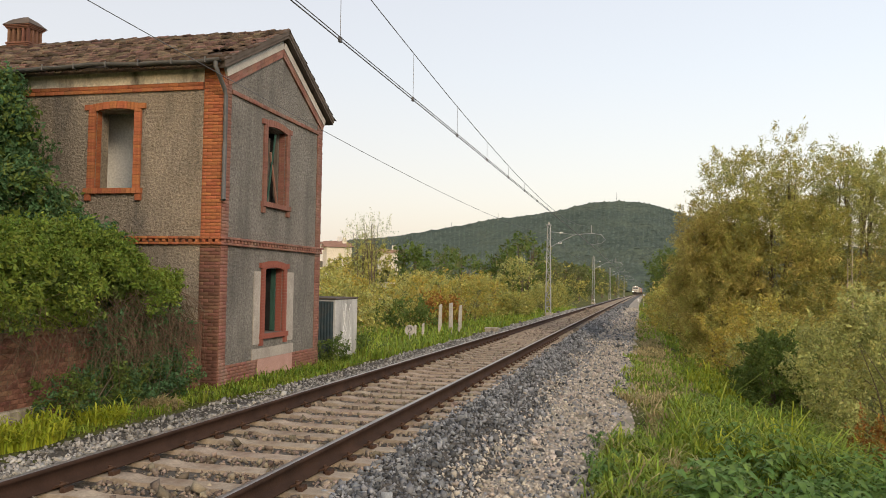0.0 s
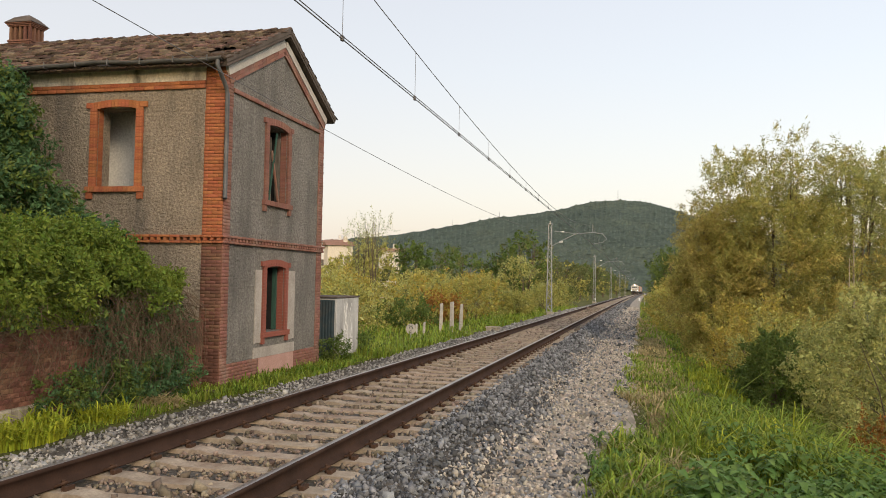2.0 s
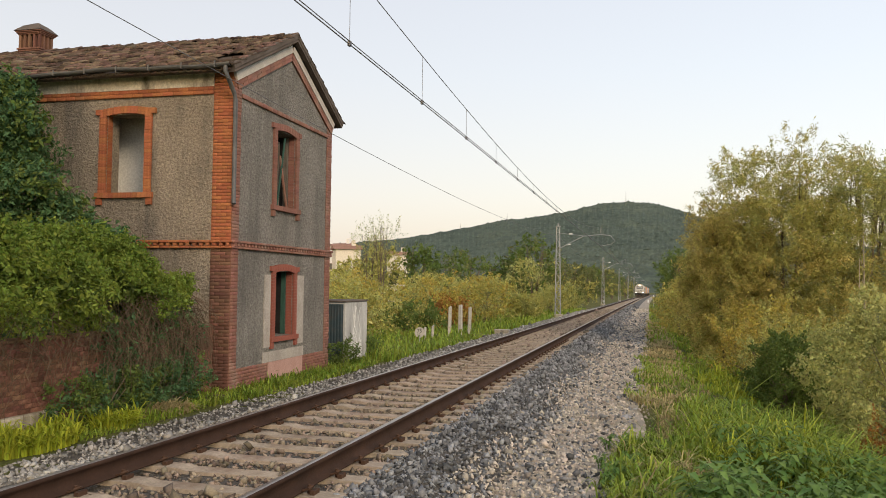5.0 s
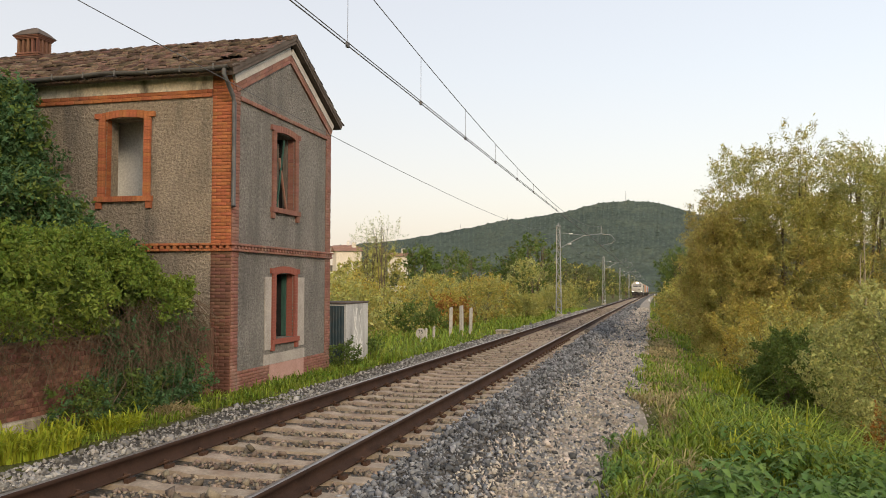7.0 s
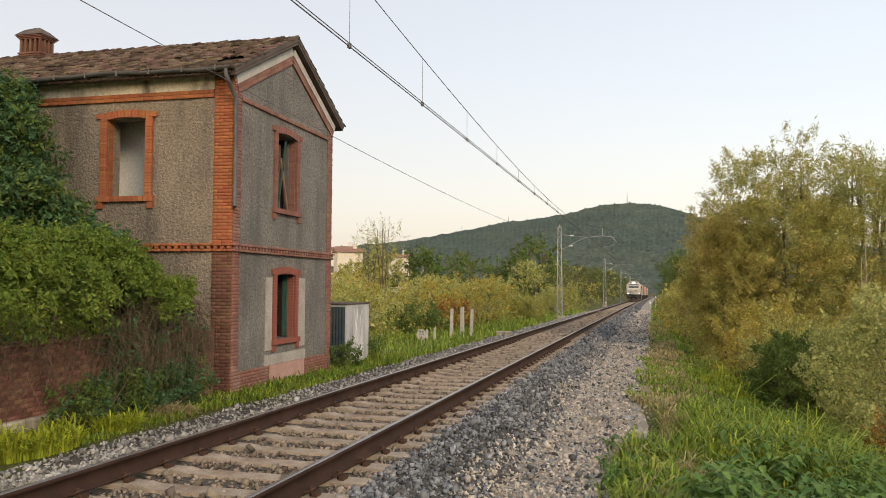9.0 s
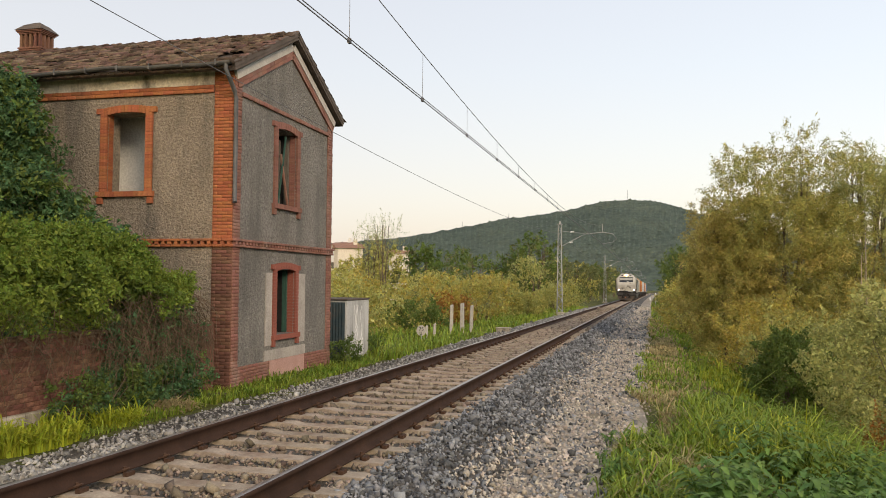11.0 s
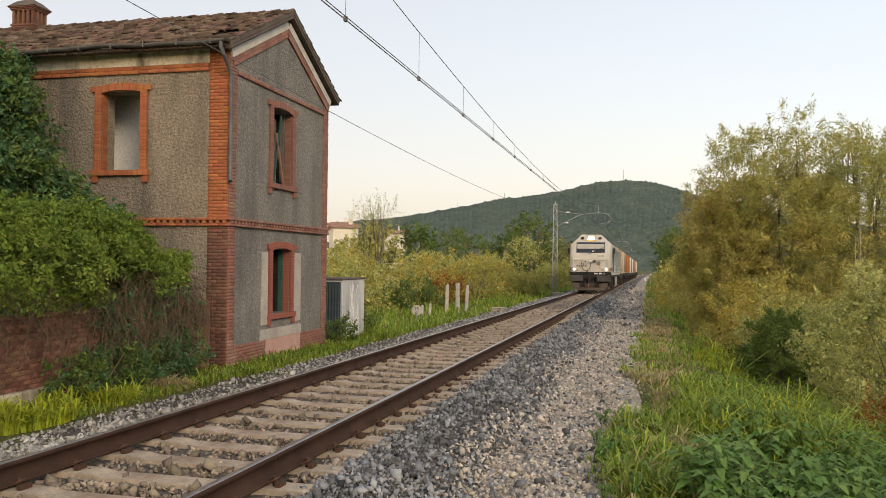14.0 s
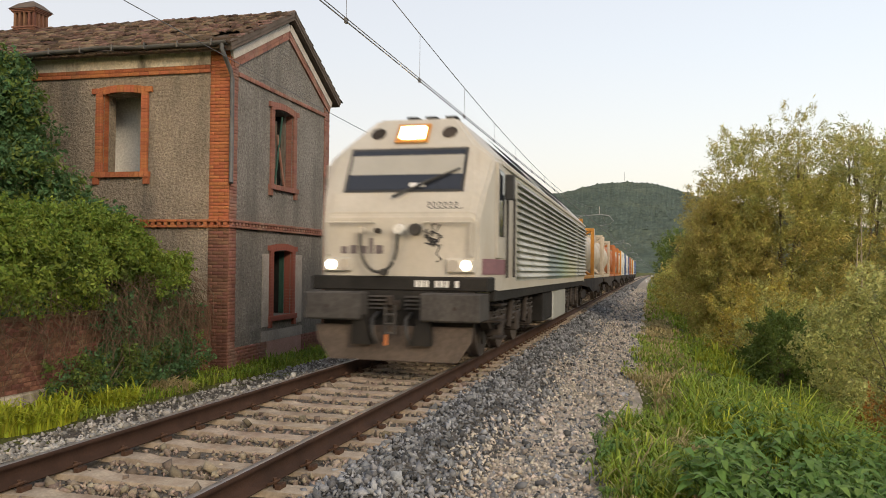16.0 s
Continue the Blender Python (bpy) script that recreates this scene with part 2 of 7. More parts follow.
def wooded_hill_material():
    m = bpy.data.materials.new("hazed_wooded_hillside")
    m.use_nodes = True
    nt = m.node_tree
    bs = nt.nodes["Principled BSDF"]
    co = nt.nodes.new("ShaderNodeTexCoord").outputs["Object"]
    # greens greyed towards blue: the haze of distance is mixed into the colour
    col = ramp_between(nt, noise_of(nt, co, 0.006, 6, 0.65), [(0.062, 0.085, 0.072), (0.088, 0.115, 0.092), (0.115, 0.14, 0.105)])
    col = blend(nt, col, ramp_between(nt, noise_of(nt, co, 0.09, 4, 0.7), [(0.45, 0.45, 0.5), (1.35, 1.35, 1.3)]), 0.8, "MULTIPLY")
    nt.links.new(col, bs.inputs["Base Color"])
    bs.inputs["Roughness"].default_value = 1.0
    bs.inputs["Specular IOR Level"].default_value = 0.1
    b = nt.nodes.new("ShaderNodeBump")
    b.inputs["Strength"].default_value, b.inputs["Distance"].default_value = 0.8, 6.0
    nt.links.new(noise_of(nt, co, 0.1, 4, 0.7), b.inputs["Height"])
    nt.links.new(b.outputs[0], bs.inputs["Normal"])
    return m


# pine colour carries the same painted haze as the hillside
PINE = foliage("hazed_pine_needles", (0.085, 0.118, 0.098), (0.125, 0.16, 0.125), 0.22)
GROUND, HILL = ground_material(), wooded_hill_material()

# ---- mesh helpers ----
def mesh_of(name, verts, faces, material, smooth=False):
    """A mesh from arrays: verts (n, 3), faces (m, 3 or 4), all of one size."""
    me = bpy.data.meshes.new(name)
    v, f = np.asarray(verts, dtype=np.float32), np.asarray(faces, dtype=np.int32)
    me.vertices.add(len(v))
    me.vertices.foreach_set("co", v.ravel())
    me.loops.add(f.size)
    me.loops.foreach_set("vertex_index", f.ravel())
    me.polygons.add(len(f))
    me.polygons.foreach_set("loop_start", np.arange(0, f.size, f.shape[1], dtype=np.int32))
    me.polygons.foreach_set("loop_total", np.full(len(f), f.shape[1], dtype=np.int32))
    if smooth:
        me.polygons.foreach_set("use_smooth", np.ones(len(f), dtype=bool))
    me.update(calc_edges=True)
    me.materials.append(material)
    return me


def put(name, me, parent=None, m=None, label=""):
    ob = new(name, me)
    if parent:
        ob.parent = parent
    if m is not None:
        ob.matrix_basis = m
    return tagged(ob, label)


def part(name, bm, material, parent=None, label="", smooth=False):
    me = bpy.data.meshes.new(name)
    bmesh.ops.recalc_face_normals(bm, faces=bm.faces)
    if smooth:
        for f in bm.faces:
            f.smooth = True
    bm.to_mesh(me)
    bm.free()
    me.materials.append(material)
    return put(name, me, parent, None, label)


def empty(name, m=None, **tags):
    ob = new(name)
    if m is not None:
        ob.matrix_basis = m
    return tagged(ob, **tags)


def box(bm, x0, x1, y0, y1, z0, z1, bevel=0.0, m=None):
    """A box between the given planes, its edges rounded by bevel, into bm."""
    made = bmesh.ops.create_cube(bm, size=1.0)["verts"]
    for v in made:
        v.co = Vector((x0 + (v.co.x + 0.5) * (x1 - x0), y0 + (v.co.y + 0.5) * (y1 - y0), z0 + (v.co.z + 0.5) * (z1 - z0)))
    if bevel:
        edges = list({e for v in made for e in v.link_edges})
        made = list({v for f in bmesh.ops.bevel(bm, geom=edges, offset=bevel, segments=1, affect="EDGES")["faces"] for v in f.verts} | {v for v in made if v.is_valid})
    if m is not None:
        bmesh.ops.transform(bm, matrix=m, verts=made)
    return bm


def boxes(*spans, bevel=0.0):
    bm = bmesh.new()
    for s in spans:
        box(bm, *s, bevel=bevel)
    return bm


def prism(bm, outline, a, b, axis="x"):
    """An outline of 2D points, swept along an axis from a to b, into bm."""
    def at(p, d):
        return {"x": (d, p[0], p[1]), "y": (p[0], d, p[1]), "z": (p[0], p[1], d)}[axis]
    lo, hi = [bm.verts.new(at(p, a)) for p in outline], [bm.verts.new(at(p, b)) for p in outline]
    n = len(outline)
    bm.faces.new(lo[::-1]), bm.faces.new(hi)
    for i in range(n):
        bm.faces.new((lo[i], lo[(i + 1) % n], hi[(i + 1) % n], hi[i]))
    return bm


def rod(bm, a, b, r0, r1=None, sides=8):
    """A round bar from a to b, into bm."""
    a, b = Vector(a), Vector(b)
    r1 = r0 if r1 is None else r1
    turn = (b - a).to_track_quat("Z", "Y").to_matrix().to_4x4()
    bmesh.ops.create_cone(bm, cap_ends=True, segments=sides, radius1=r0, radius2=r1, depth=(b - a).length, matrix=Matrix.Translation((a + b) / 2) @ turn)
    return bm


def tube(points, radii, sides=6):
    """Verts and quads of a bent tube through points; radii is one number or one for each point."""
    pts = np.asarray(points, dtype=float)
    n = len(pts)
    rr = np.broadcast_to(np.asarray(radii, dtype=float), (n,))
    tang = np.gradient(pts, axis=0)
    tang /= np.linalg.norm(tang, axis=1)[:, None] + 1e-9
    ref = np.where(np.abs(tang[:, 2:3]) > 0.9, [[1.0, 0, 0]], [[0, 0, 1.0]])
    u = np.cross(tang, ref)
    u /= np.linalg.norm(u, axis=1)[:, None] + 1e-9
    w = np.cross(tang, u)
    ang = np.arange(sides) * 2 * np.pi / sides
    v = pts[:, None] + rr[:, None, None] * (np.cos(ang)[None, :, None] * u[:, None] + np.sin(ang)[None, :, None] * w[:, None])
    i, j = np.meshgrid(np.arange(n - 1), np.arange(sides), indexing="ij")
    k = (j + 1) % sides
    f = np.stack([i * sides + j, i * sides + k, (i + 1) * sides + k, (i + 1) * sides + j], -1).reshape(-1, 4)
    return v.reshape(-1, 3), f


def gather(pieces):
    """Joins (verts, faces) pairs."""
    vs, fs, n = [], [], 0
    for v, f in pieces:
        vs.append(v), fs.append(np.asarray(f) + n)
        n += len(v)
    return np.concatenate(vs), np.concatenate(fs)


def scatter(rng, base_v, base_f, places, sizes, squash=0.0, tilt=1.0):
    """Copies of one small form at places, each turned at random; returns verts and faces."""
    n = len(places)
    q = rng.normal(size=(n, 4))
    if tilt < 1:
        q[:, 1:3] *= tilt * 0.5
    q /= np.linalg.norm(q, axis=1)[:, None]
    w, x, y, z = q.T
    rot = np.stack([1 - 2 * (y * y + z * z), 2 * (x * y - z * w), 2 * (x * z + y * w), 2 * (x * y + z * w), 1 - 2 * (x * x + z * z), 2 * (y * z - x * w),
                    2 * (x * z - y * w), 2 * (y * z + x * w), 1 - 2 * (x * x + y * y)], -1).reshape(n, 3, 3)
    s = sizes[:, None] * (1 + squash * rng.uniform(-1, 1, (n, 3)))
    v = np.einsum("nij,nkj->nki", rot, base_v[None] * s[:, None, :]) + places[:, None, :]
    f = base_f[None] + (np.arange(n) * len(base_v))[:, None, None]
    return v.reshape(-1, 3), f.reshape(-1, base_f.shape[1])


LEAF_V = np.array([(0, -0.5, 0), (0.22, 0.0, 0.06), (0, 0.5, 0), (-0.22, 0.0, 0.06)])
WILLOW_V = np.array([(0, -0.5, 0), (0.10, 0.0, 0.05), (0, 0.5, 0), (-0.10, 0.0, 0.05)])
LEAF_F = np.array([(0, 1, 2, 3)])
CHIP_V = np.array([(-.66, .05, -.1), (.6, -.12, .1), (.08, -.55, -.08), (-.1, .58, .12), (.1, .05, .5), (-.08, -.1, -.45)])
CHIP_F = np.array([(0, 2, 4), (2, 1, 4), (1, 3, 4), (3, 0, 4), (2, 0, 5), (1, 2, 5), (3, 1, 5), (0, 3, 5)])

# ---- the lie of the land: the line falls gently away and bends a little ----
FALL, BEND = 0.00906, 0.00002
PROFILE_X = [-400, -60, -20, -9, -4.6, -3.5, -2.25, -1.55, 1.55, 2.25, 3.2, 4.4, 6.5, 9, 20, 60, 400]
PROFILE_Z = [-1.5, -1.5, -1.0, -0.75, -0.64, -0.59, -0.50, -0.24, -0.24, -0.52, -0.53, -0.62, -1.15, -1.7, -2.0, -2.2, -2.2]


def rail_z(y):
    return -FALL * np.clip(y, -80, 620)


def rail_x(y):
    return BEND * np.asarray(y, dtype=float) ** 2 * (np.asarray(y) < 700)


def land_z(x, y):
    return np.interp(np.asarray(x) - rail_x(np.minimum(y, 620)), PROFILE_X, PROFILE_Z) + rail_z(y)

# ---- ground, hills ----
def build_ground():
    near = np.concatenate([np.arange(-14, 14.01, 0.28)])
    far = np.geomspace(15, 3200, 40)
    xs = np.concatenate([-far[::-1], near, far])
    ys = np.concatenate([-np.geomspace(12, 1500, 16)[::-1], np.arange(-10, 45, 0.4), np.geomspace(45, 3600, 70)])
    gx, gy = np.meshgrid(xs, ys)
    gz = land_z(gx, gy)
    rough = np.array([noise.fractal((x * 0.45, y * 0.45, 0), 1, 2, 4) for x, y in zip(gx.ravel(), gy.ravel())]).reshape(gx.shape)
    off = np.abs(gx - rail_x(np.minimum(gy, 620)))
    gz = gz + rough * np.interp(off, [2.0, 3.2, 8, 40], [0.0, 0.035, 0.09, 0.25]) - np.where(off < 2.0, 0.05, 0)
    i, j = np.meshgrid(np.arange(len(ys) - 1), np.arange(len(xs) - 1), indexing="ij")
    w = len(xs)
    f = np.stack([i * w + j, i * w + j + 1, (i + 1) * w + j + 1, (i + 1) * w + j], -1).reshape(-1, 4)
    ob = put("ground", mesh_of("ground", np.stack([gx, gy, gz], -1).reshape(-1, 3), f, GROUND, True))
    tagged(ob, "grassy uneven ground beside the railway line", "ground", kind="structure")


def build_hill(name, label, ridge, dist, depth, seed, base, tree=7.0, res=5.0):
    """A wooded hill: ridge is (azimuth, elevation) in degrees, seen from near the line, at dist; its flank falls towards the line."""
    az = np.radians(np.array([r[0] for r in ridge]))
    el = np.radians(np.array([r[1] for r in ridge]))
    a = np.arange(az[0], az[-1], res / dist)
    top = np.interp(a, az, np.tan(el) * dist)
    k = np.ones(9) / 9
    top = np.convolve(np.pad(top, 4, "edge"), k, "valid")
    t = np.linspace(0, 1, int(depth / res))
    aa, tt = np.meshgrid(a, t)
    rr = dist - depth * tt
    prof = (1 - tt) ** 1.15
    hh = base + (top[None] - base) * prof
    xx, yy = rr * np.sin(aa), rr * np.cos(aa)
    n1 = np.array([noise.fractal((x * 0.006, y * 0.006, seed), 1, 2, 4) for x, y in zip(xx.ravel(), yy.ravel())]).reshape(xx.shape)
    n2 = np.array([noise.noise((x * 0.075, y * 0.06, seed)) for x, y in zip(xx.ravel(), yy.ravel())]).reshape(xx.shape)
    rng = np.random.default_rng(seed)
    hh = hh + n1 * 16 * np.minimum(1, tt * 4) + np.abs(n2) * tree + rng.uniform(-0.35, 0.35, hh.shape) * tree * 0.5
    h, w = xx.shape
    i, j = np.meshgrid(np.arange(h - 1), np.arange(w - 1), indexing="ij")
    f = np.stack([i * w + j, i * w + j + 1, (i + 1) * w + j + 1, (i + 1) * w + j], -1).reshape(-1, 4)
    # the back of the hill, out of sight, falls to the plain
    v = np.stack([xx, yy, hh], -1).reshape(-1, 3)
    back = np.stack([(dist + 300) * np.sin(a), (dist + 300) * np.cos(a), np.full(len(a), base)], -1)
    n = len(v)
    jj = np.arange(w - 1)
    f = np.concatenate([f, np.stack([n + jj, n + jj + 1, jj + 1, jj], -1)])
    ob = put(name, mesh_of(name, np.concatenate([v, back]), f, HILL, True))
    tagged(ob, label, "hill", kind="structure")
    # pines standing on the flank
    pick = rng.choice(h * w, min(h * w, 60000), replace=False)
    az_ok = (aa.ravel()[pick] > radians(-24)) & (aa.ravel()[pick] < radians(14)) & (tt.ravel()[pick] < 0.8)
    p = v[:n][pick[az_ok]]
    cone_v = np.array([(1.1 * math.cos(t), 1.1 * math.sin(t), 0.1) for t in np.arange(5) * 1.2566] + [(0, 0, 1.0)])
    cone_f = np.array([(t, (t + 1) % 5, 5) for t in range(5)])
    hs = rng.uniform(1.6, 3.9, len(p))
    cv = (cone_v[None] * hs[:, None, None] + p[:, None, :] + (0, 0, -1.5)).reshape(-1, 3)
    cf = (cone_f[None] + (np.arange(len(p)) * 6)[:, None, None]).reshape(-1, 3)
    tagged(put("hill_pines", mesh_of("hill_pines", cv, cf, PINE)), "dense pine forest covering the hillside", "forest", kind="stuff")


def build_hills():
    build_hill("backdrop_hill", "long wooded hill behind the valley, green forest in hazed colours", 
               [(-75, 2.0), (-50, 2.3), (-30, 2.2), (-22, 2.6), (-18, 3.0), (-15.4, 3.36), (-13, 3.84), (-9.6, 4.5), (-6.6, 4.85), (-4.64, 5.22), (-3.08, 5.7), (-1.5, 5.8), (0.76, 5.62),
                (2.26, 5.15), (5, 4.2), (9, 3.2), (14, 2.5), (22, 2.2), (40, 2.0), (75, 2.0)], 1700, 900, 3, -9, 6.0, 10.0)
    for az, el, h in ((-1.35, 5.75, 22), (-9.6, 4.5, 13), (-12.9, 3.8, 14)):
        x, y, z = 1690 * math.sin(radians(az)), 1690 * math.cos(radians(az)), 1690 * math.tan(radians(el))
        mast = empty("radio_mast", pose(x, y, z), label="thin lattice radio mast on the hilltop", category="mast", group="hilltop masts")
        bm = bmesh.new()
        for sx, sy in ((-1, -1), (1, -1), (0, 1)):
            rod(bm, (sx, sy, -8), (sx * 0.2, sy * 0.2, h), 0.22, 0.12, 5)
        for i in range(8):
            s = 1 - 0.8 * i / 8
            rod(bm, (-s, -s, i * h / 8), (s, -s, (i + 1) * h / 8), 0.1, 0.1, 4)
        part("lattice", bm, GALV, mast)


# ---- railway track ----
RAIL_PROFILE = [(-0.07, -0.172), (0.07, -0.172), (0.07, -0.160), (0.012, -0.140), (0.010, -0.045), (0.036, -0.034), (0.036, -0.008), (0.028, 0.0), (-0.028, 0.0), (-0.036, -0.008),
                (-0.036, -0.034), (-0.010, -0.045), (-0.012, -0.140), (-0.07, -0.160)]


def along(off, up, y):
    return np.stack([off + rail_x(y), y, up + rail_z(y)], -1)


def build_track():
    track = empty("railway_track", label="single broad-gauge railway track on concrete sleepers and ballast", category="railway track")
    ys = np.concatenate([np.arange(-12, 60, 2.0), np.arange(60, 640, 6.0)])
    n = len(RAIL_PROFILE)
    for side in (-0.87, 0.87):
        v = np.concatenate([along(side + px, pz, ys) for px, pz in RAIL_PROFILE]).reshape(n, len(ys), 3).transpose(1, 0, 2).reshape(-1, 3)
        i, j = np.meshgrid(np.arange(len(ys) - 1), np.arange(n), indexing="ij")
        k = (j + 1) % n
        f = np.stack([i * n + j, (i + 1) * n + j, (i + 1) * n + k, i * n + k], -1).reshape(-1, 4)
        me = mesh_of("rail", v, f, RAIL_RUST)
        me.materials.append(RAIL_TOP)
        idx = np.zeros(len(f), dtype=np.int32)
        idx[(j.ravel() == 7)] = 1
        me.polygons.foreach_set("material_index", idx)
        put("rail", me, track, None, "rusty steel rail with a polished running surface")
    bm = bmesh.new()
    prism(bm, [(-1.3, -0.40), (1.3, -0.40), (1.3, -0.205), (1.24, -0.185), (0.55, -0.185), (0.45, -0.205), (-0.45, -0.205), (-0.55, -0.185), (-1.24, -0.185), (-1.3, -0.205)], -0.13, 0.13, "y")
    for v in bm.verts:
        if v.co.z > -0.3:
            v.co.y *= 0.82
    me = bpy.data.meshes.new("sleeper")
    bmesh.ops.recalc_face_normals(bm, faces=bm.faces)
    bm.to_mesh(me)
    bm.free()
    me.materials.append(SLEEPER)
    bm = bmesh.new()
    for s in (1,):
        rod(bm, (s * 0.075, -0.05, -0.155), (s * 0.125, -0.05, -0.135), 0.011, None, 5)
        rod(bm, (s * 0.125, -0.05, -0.135), (s * 0.145, 0.0, -0.125), 0.011, None, 5)
        rod(bm, (s * 0.145, 0.0, -0.125), (s * 0.125, 0.05, -0.135), 0.011, None, 5)
        rod(bm, (s * 0.125, 0.05, -0.135), (s * 0.075, 0.05, -0.155), 0.011, None, 5)
        rod(bm, (s * 0.115, 0, -0.19), (s * 0.115, 0, -0.11), 0.017, None, 6)
        box(bm, s * 0.16 - 0.02, s * 0.16 + 0.02, -0.055, 0.055, -0.19, -0.15)
    clip = bpy.data.meshes.new("rail_clip")
    bm.to_mesh(clip)
    bm.free()
    clip.materials.append(CLIP)
    first = 5.571 - 0.6 * 28
    for i in range(290):
        y = first + 0.6 * i
        x, z = float(rail_x(y)), float(rail_z(y))
        put("sleeper", me, track, pose(x, y, z, 0, 0, 0.25 * math.sin(i * 2.3)))
        if 22 < i < 66:
            for side in (-0.87, 0.87):
                put("rail_clip", clip, track, pose(x + side, y, z))
                put("rail_clip", clip, track, pose(x + side, y, z, 0, 0, 180))
    far = []
    for i in range(290, 900):
        y = first + 0.6 * i
        bv = np.array([(-1.3, -.12, -.19), (1.3, -.12, -.19), (1.3, .12, -.19), (-1.3, .12, -.19)]) + (float(rail_x(y)), y, float(rail_z(y)))
        far.append((bv, np.array([(0, 1, 2, 3)])))
    ob = put("far_sleepers", mesh_of("far_sleepers", *gather(far), SLEEPER), track)
    tagged(ob, "rows of distant concrete sleepers", kind="stuff")
    # the bed of broken stone
    ys = np.concatenate([np.arange(-12, 40, 0.25), np.geomspace(40, 640, 70)])
    prof = [(-3.6, -0.74), (-3.3, -0.56), (-2.4, -0.50), (-1.6, -0.225), (-1.35, -0.215), (-0.8, -0.235), (0, -0.24), (0.8, -0.235), (1.35, -0.215), (1.6, -0.225), (2.25, -0.50), (2.55, -0.60)]
    rng = np.random.default_rng(4)
    v = np.stack([along(px, pz, ys) for px, pz in prof], 1)
    v[:, 1:-1, 2] += rng.uniform(-0.012, 0.012, v[:, 1:-1, 2].shape)
    w = len(prof)
    i, j = np.meshgrid(np.arange(len(ys) - 1), np.arange(w - 1), indexing="ij")
    f = np.stack([i * w + j, i * w + j + 1, (i + 1) * w + j + 1, (i + 1) * w + j], -1).reshape(-1, 4)
    bed = mesh_of("ballast_bed", v.reshape(-1, 3), f, BALLAST_BED, True)
    bed.materials.append(BALLAST_FAR)
    bed.polygons.foreach_set("material_index", ((ys[i.ravel()] > 42) | (ys[i.ravel()] < 2.6)).astype(np.int32))
    tagged(put("ballast_bed", bed), "bed of grey broken stone under the track", "ballast", kind="structure")
    path = [(2.12, -0.475), (2.3, -0.495), (2.7, -0.50), (3.1, -0.505), (3.5, -0.525), (3.85, -0.68)]
    v = np.stack([along(a + 0.08 * np.sin(ys * 1.3 + k) * (a > 3), b, ys) for k, (a, b) in enumerate(path)], 1)
    w = len(path)
    i, j = np.meshgrid(np.arange(len(ys) - 1), np.arange(w - 1), indexing="ij")
    f = np.stack([i * w + j, i * w + j + 1, (i + 1) * w + j + 1, (i + 1) * w + j], -1).reshape(-1, 4)
    tagged(put("path", mesh_of("path", v.reshape(-1, 3), f, PATH_DIRT, True)), "pale dusty trackside path", "path", kind="structure")
    prof = prof[:-1] + [(3.3, -0.515), (3.7, -0.57)]
    px = np.array([p[0] for p in prof])
    pz = np.array([p[1] for p in prof])

    def stones(name, label, mat, count, x0, x1, y0, y1, size, seed, power=1.0, keep=None):
        r = np.random.default_rng(seed)
        y = y0 + (y1 - y0) * r.uniform(0, 1, count) ** power
        x = r.uniform(x0, x1, count)
        s = size * np.exp(r.normal(0, 0.36, count)) * np.interp(y, [0, 14, 40, 80], [1, 1.05, 1.4, 2.2])
        if keep is not None:
            ok = keep(x, y, r)
            x, y, s = x[ok], y[ok], s[ok]
        z = np.interp(x, px, pz) + s * r.uniform(0.0, 0.5, len(s))
        vv, ff = scatter(r, CHIP_V, CHIP_F, np.stack([x + rail_x(y), y, z + rail_z(y)], -1), s, 0.5)
        tagged(put(name, mesh_of(name, vv, ff, mat)), label, "gravel", kind="stuff")

    def off_sleepers(x, y, r):
        k = (y - first) / 0.6
        on = np.abs(k - np.round(k)) * 0.6 < 0.125
        rail = np.abs(np.abs(x) - 0.87) < 0.10
        return ~(on & (np.abs(x) < 1.28) & (r.uniform(0, 1, len(x)) < 0.96)) & ~rail

    stones("ballast_between_rails", "rust-stained broken stones between the sleepers", STONE_BROWN, 29000, -1.25, 1.3, 3.5, 80, 0.037, 11, 1.9, off_sleepers)
    stones("ballast_shoulder", "blue-grey broken stones on the track's shoulder", STONE_GREY, 38000, 1.2, 2.35, 2.8, 110, 0.036, 12, 2.1,
           lambda x, y, r: r.uniform(0, 1, len(x)) < np.interp(x + 0.16 * np.sin(y * 0.9), [1.75, 2.25], [1, 0.12]))
    stones("ballast_far_shoulder", "grey broken stones along the outer rail", STONE_DUST, 15000, -3.55, -1.15, 6, 90, 0.036, 13, 2.1,
           lambda x, y, r: r.uniform(0, 1, len(x)) < np.interp(x, [-3.5, -3.1], [0.4, 1]))
    stones("gravel_path", "pale dusty gravel on the trackside path", STONE_PALE, 34000, 1.8, 3.7, 5, 100, 0.030, 14, 2.2,
           lambda x, y, r: r.uniform(0, 1, len(x)) < np.interp(x + 0.18 * np.sin(y * 0.9), [1.85, 2.25, 3.05, 3.45], [0.1, 1, 0.95, 0.2]))
    stones("loose_stones_on_path", "grey stones rolled onto the pale path", STONE_GREY, 8500, 1.9, 3.5, 5, 80, 0.035, 15, 1.9)


build_ground()
build_hills()
build_track()

# ---- the derelict house; its own space: x to the right of the side wall, y along the gable, from the near corner ----
HOUSE = empty("derelict_house", pose(-4.537, 14.770, 0, 0, 0, 0.655), label="derelict two-storey railway house, grey roughcast walls with red brick trim", category="house")
GW, DEEP, WALL = 5.37, 9.0, 0.42
EAVE, RIDGE, PITCH = 5.70, 7.37, 0.498
FOOT = -0.95


def arch(x):
    return 0.10 * (1 - x * x)


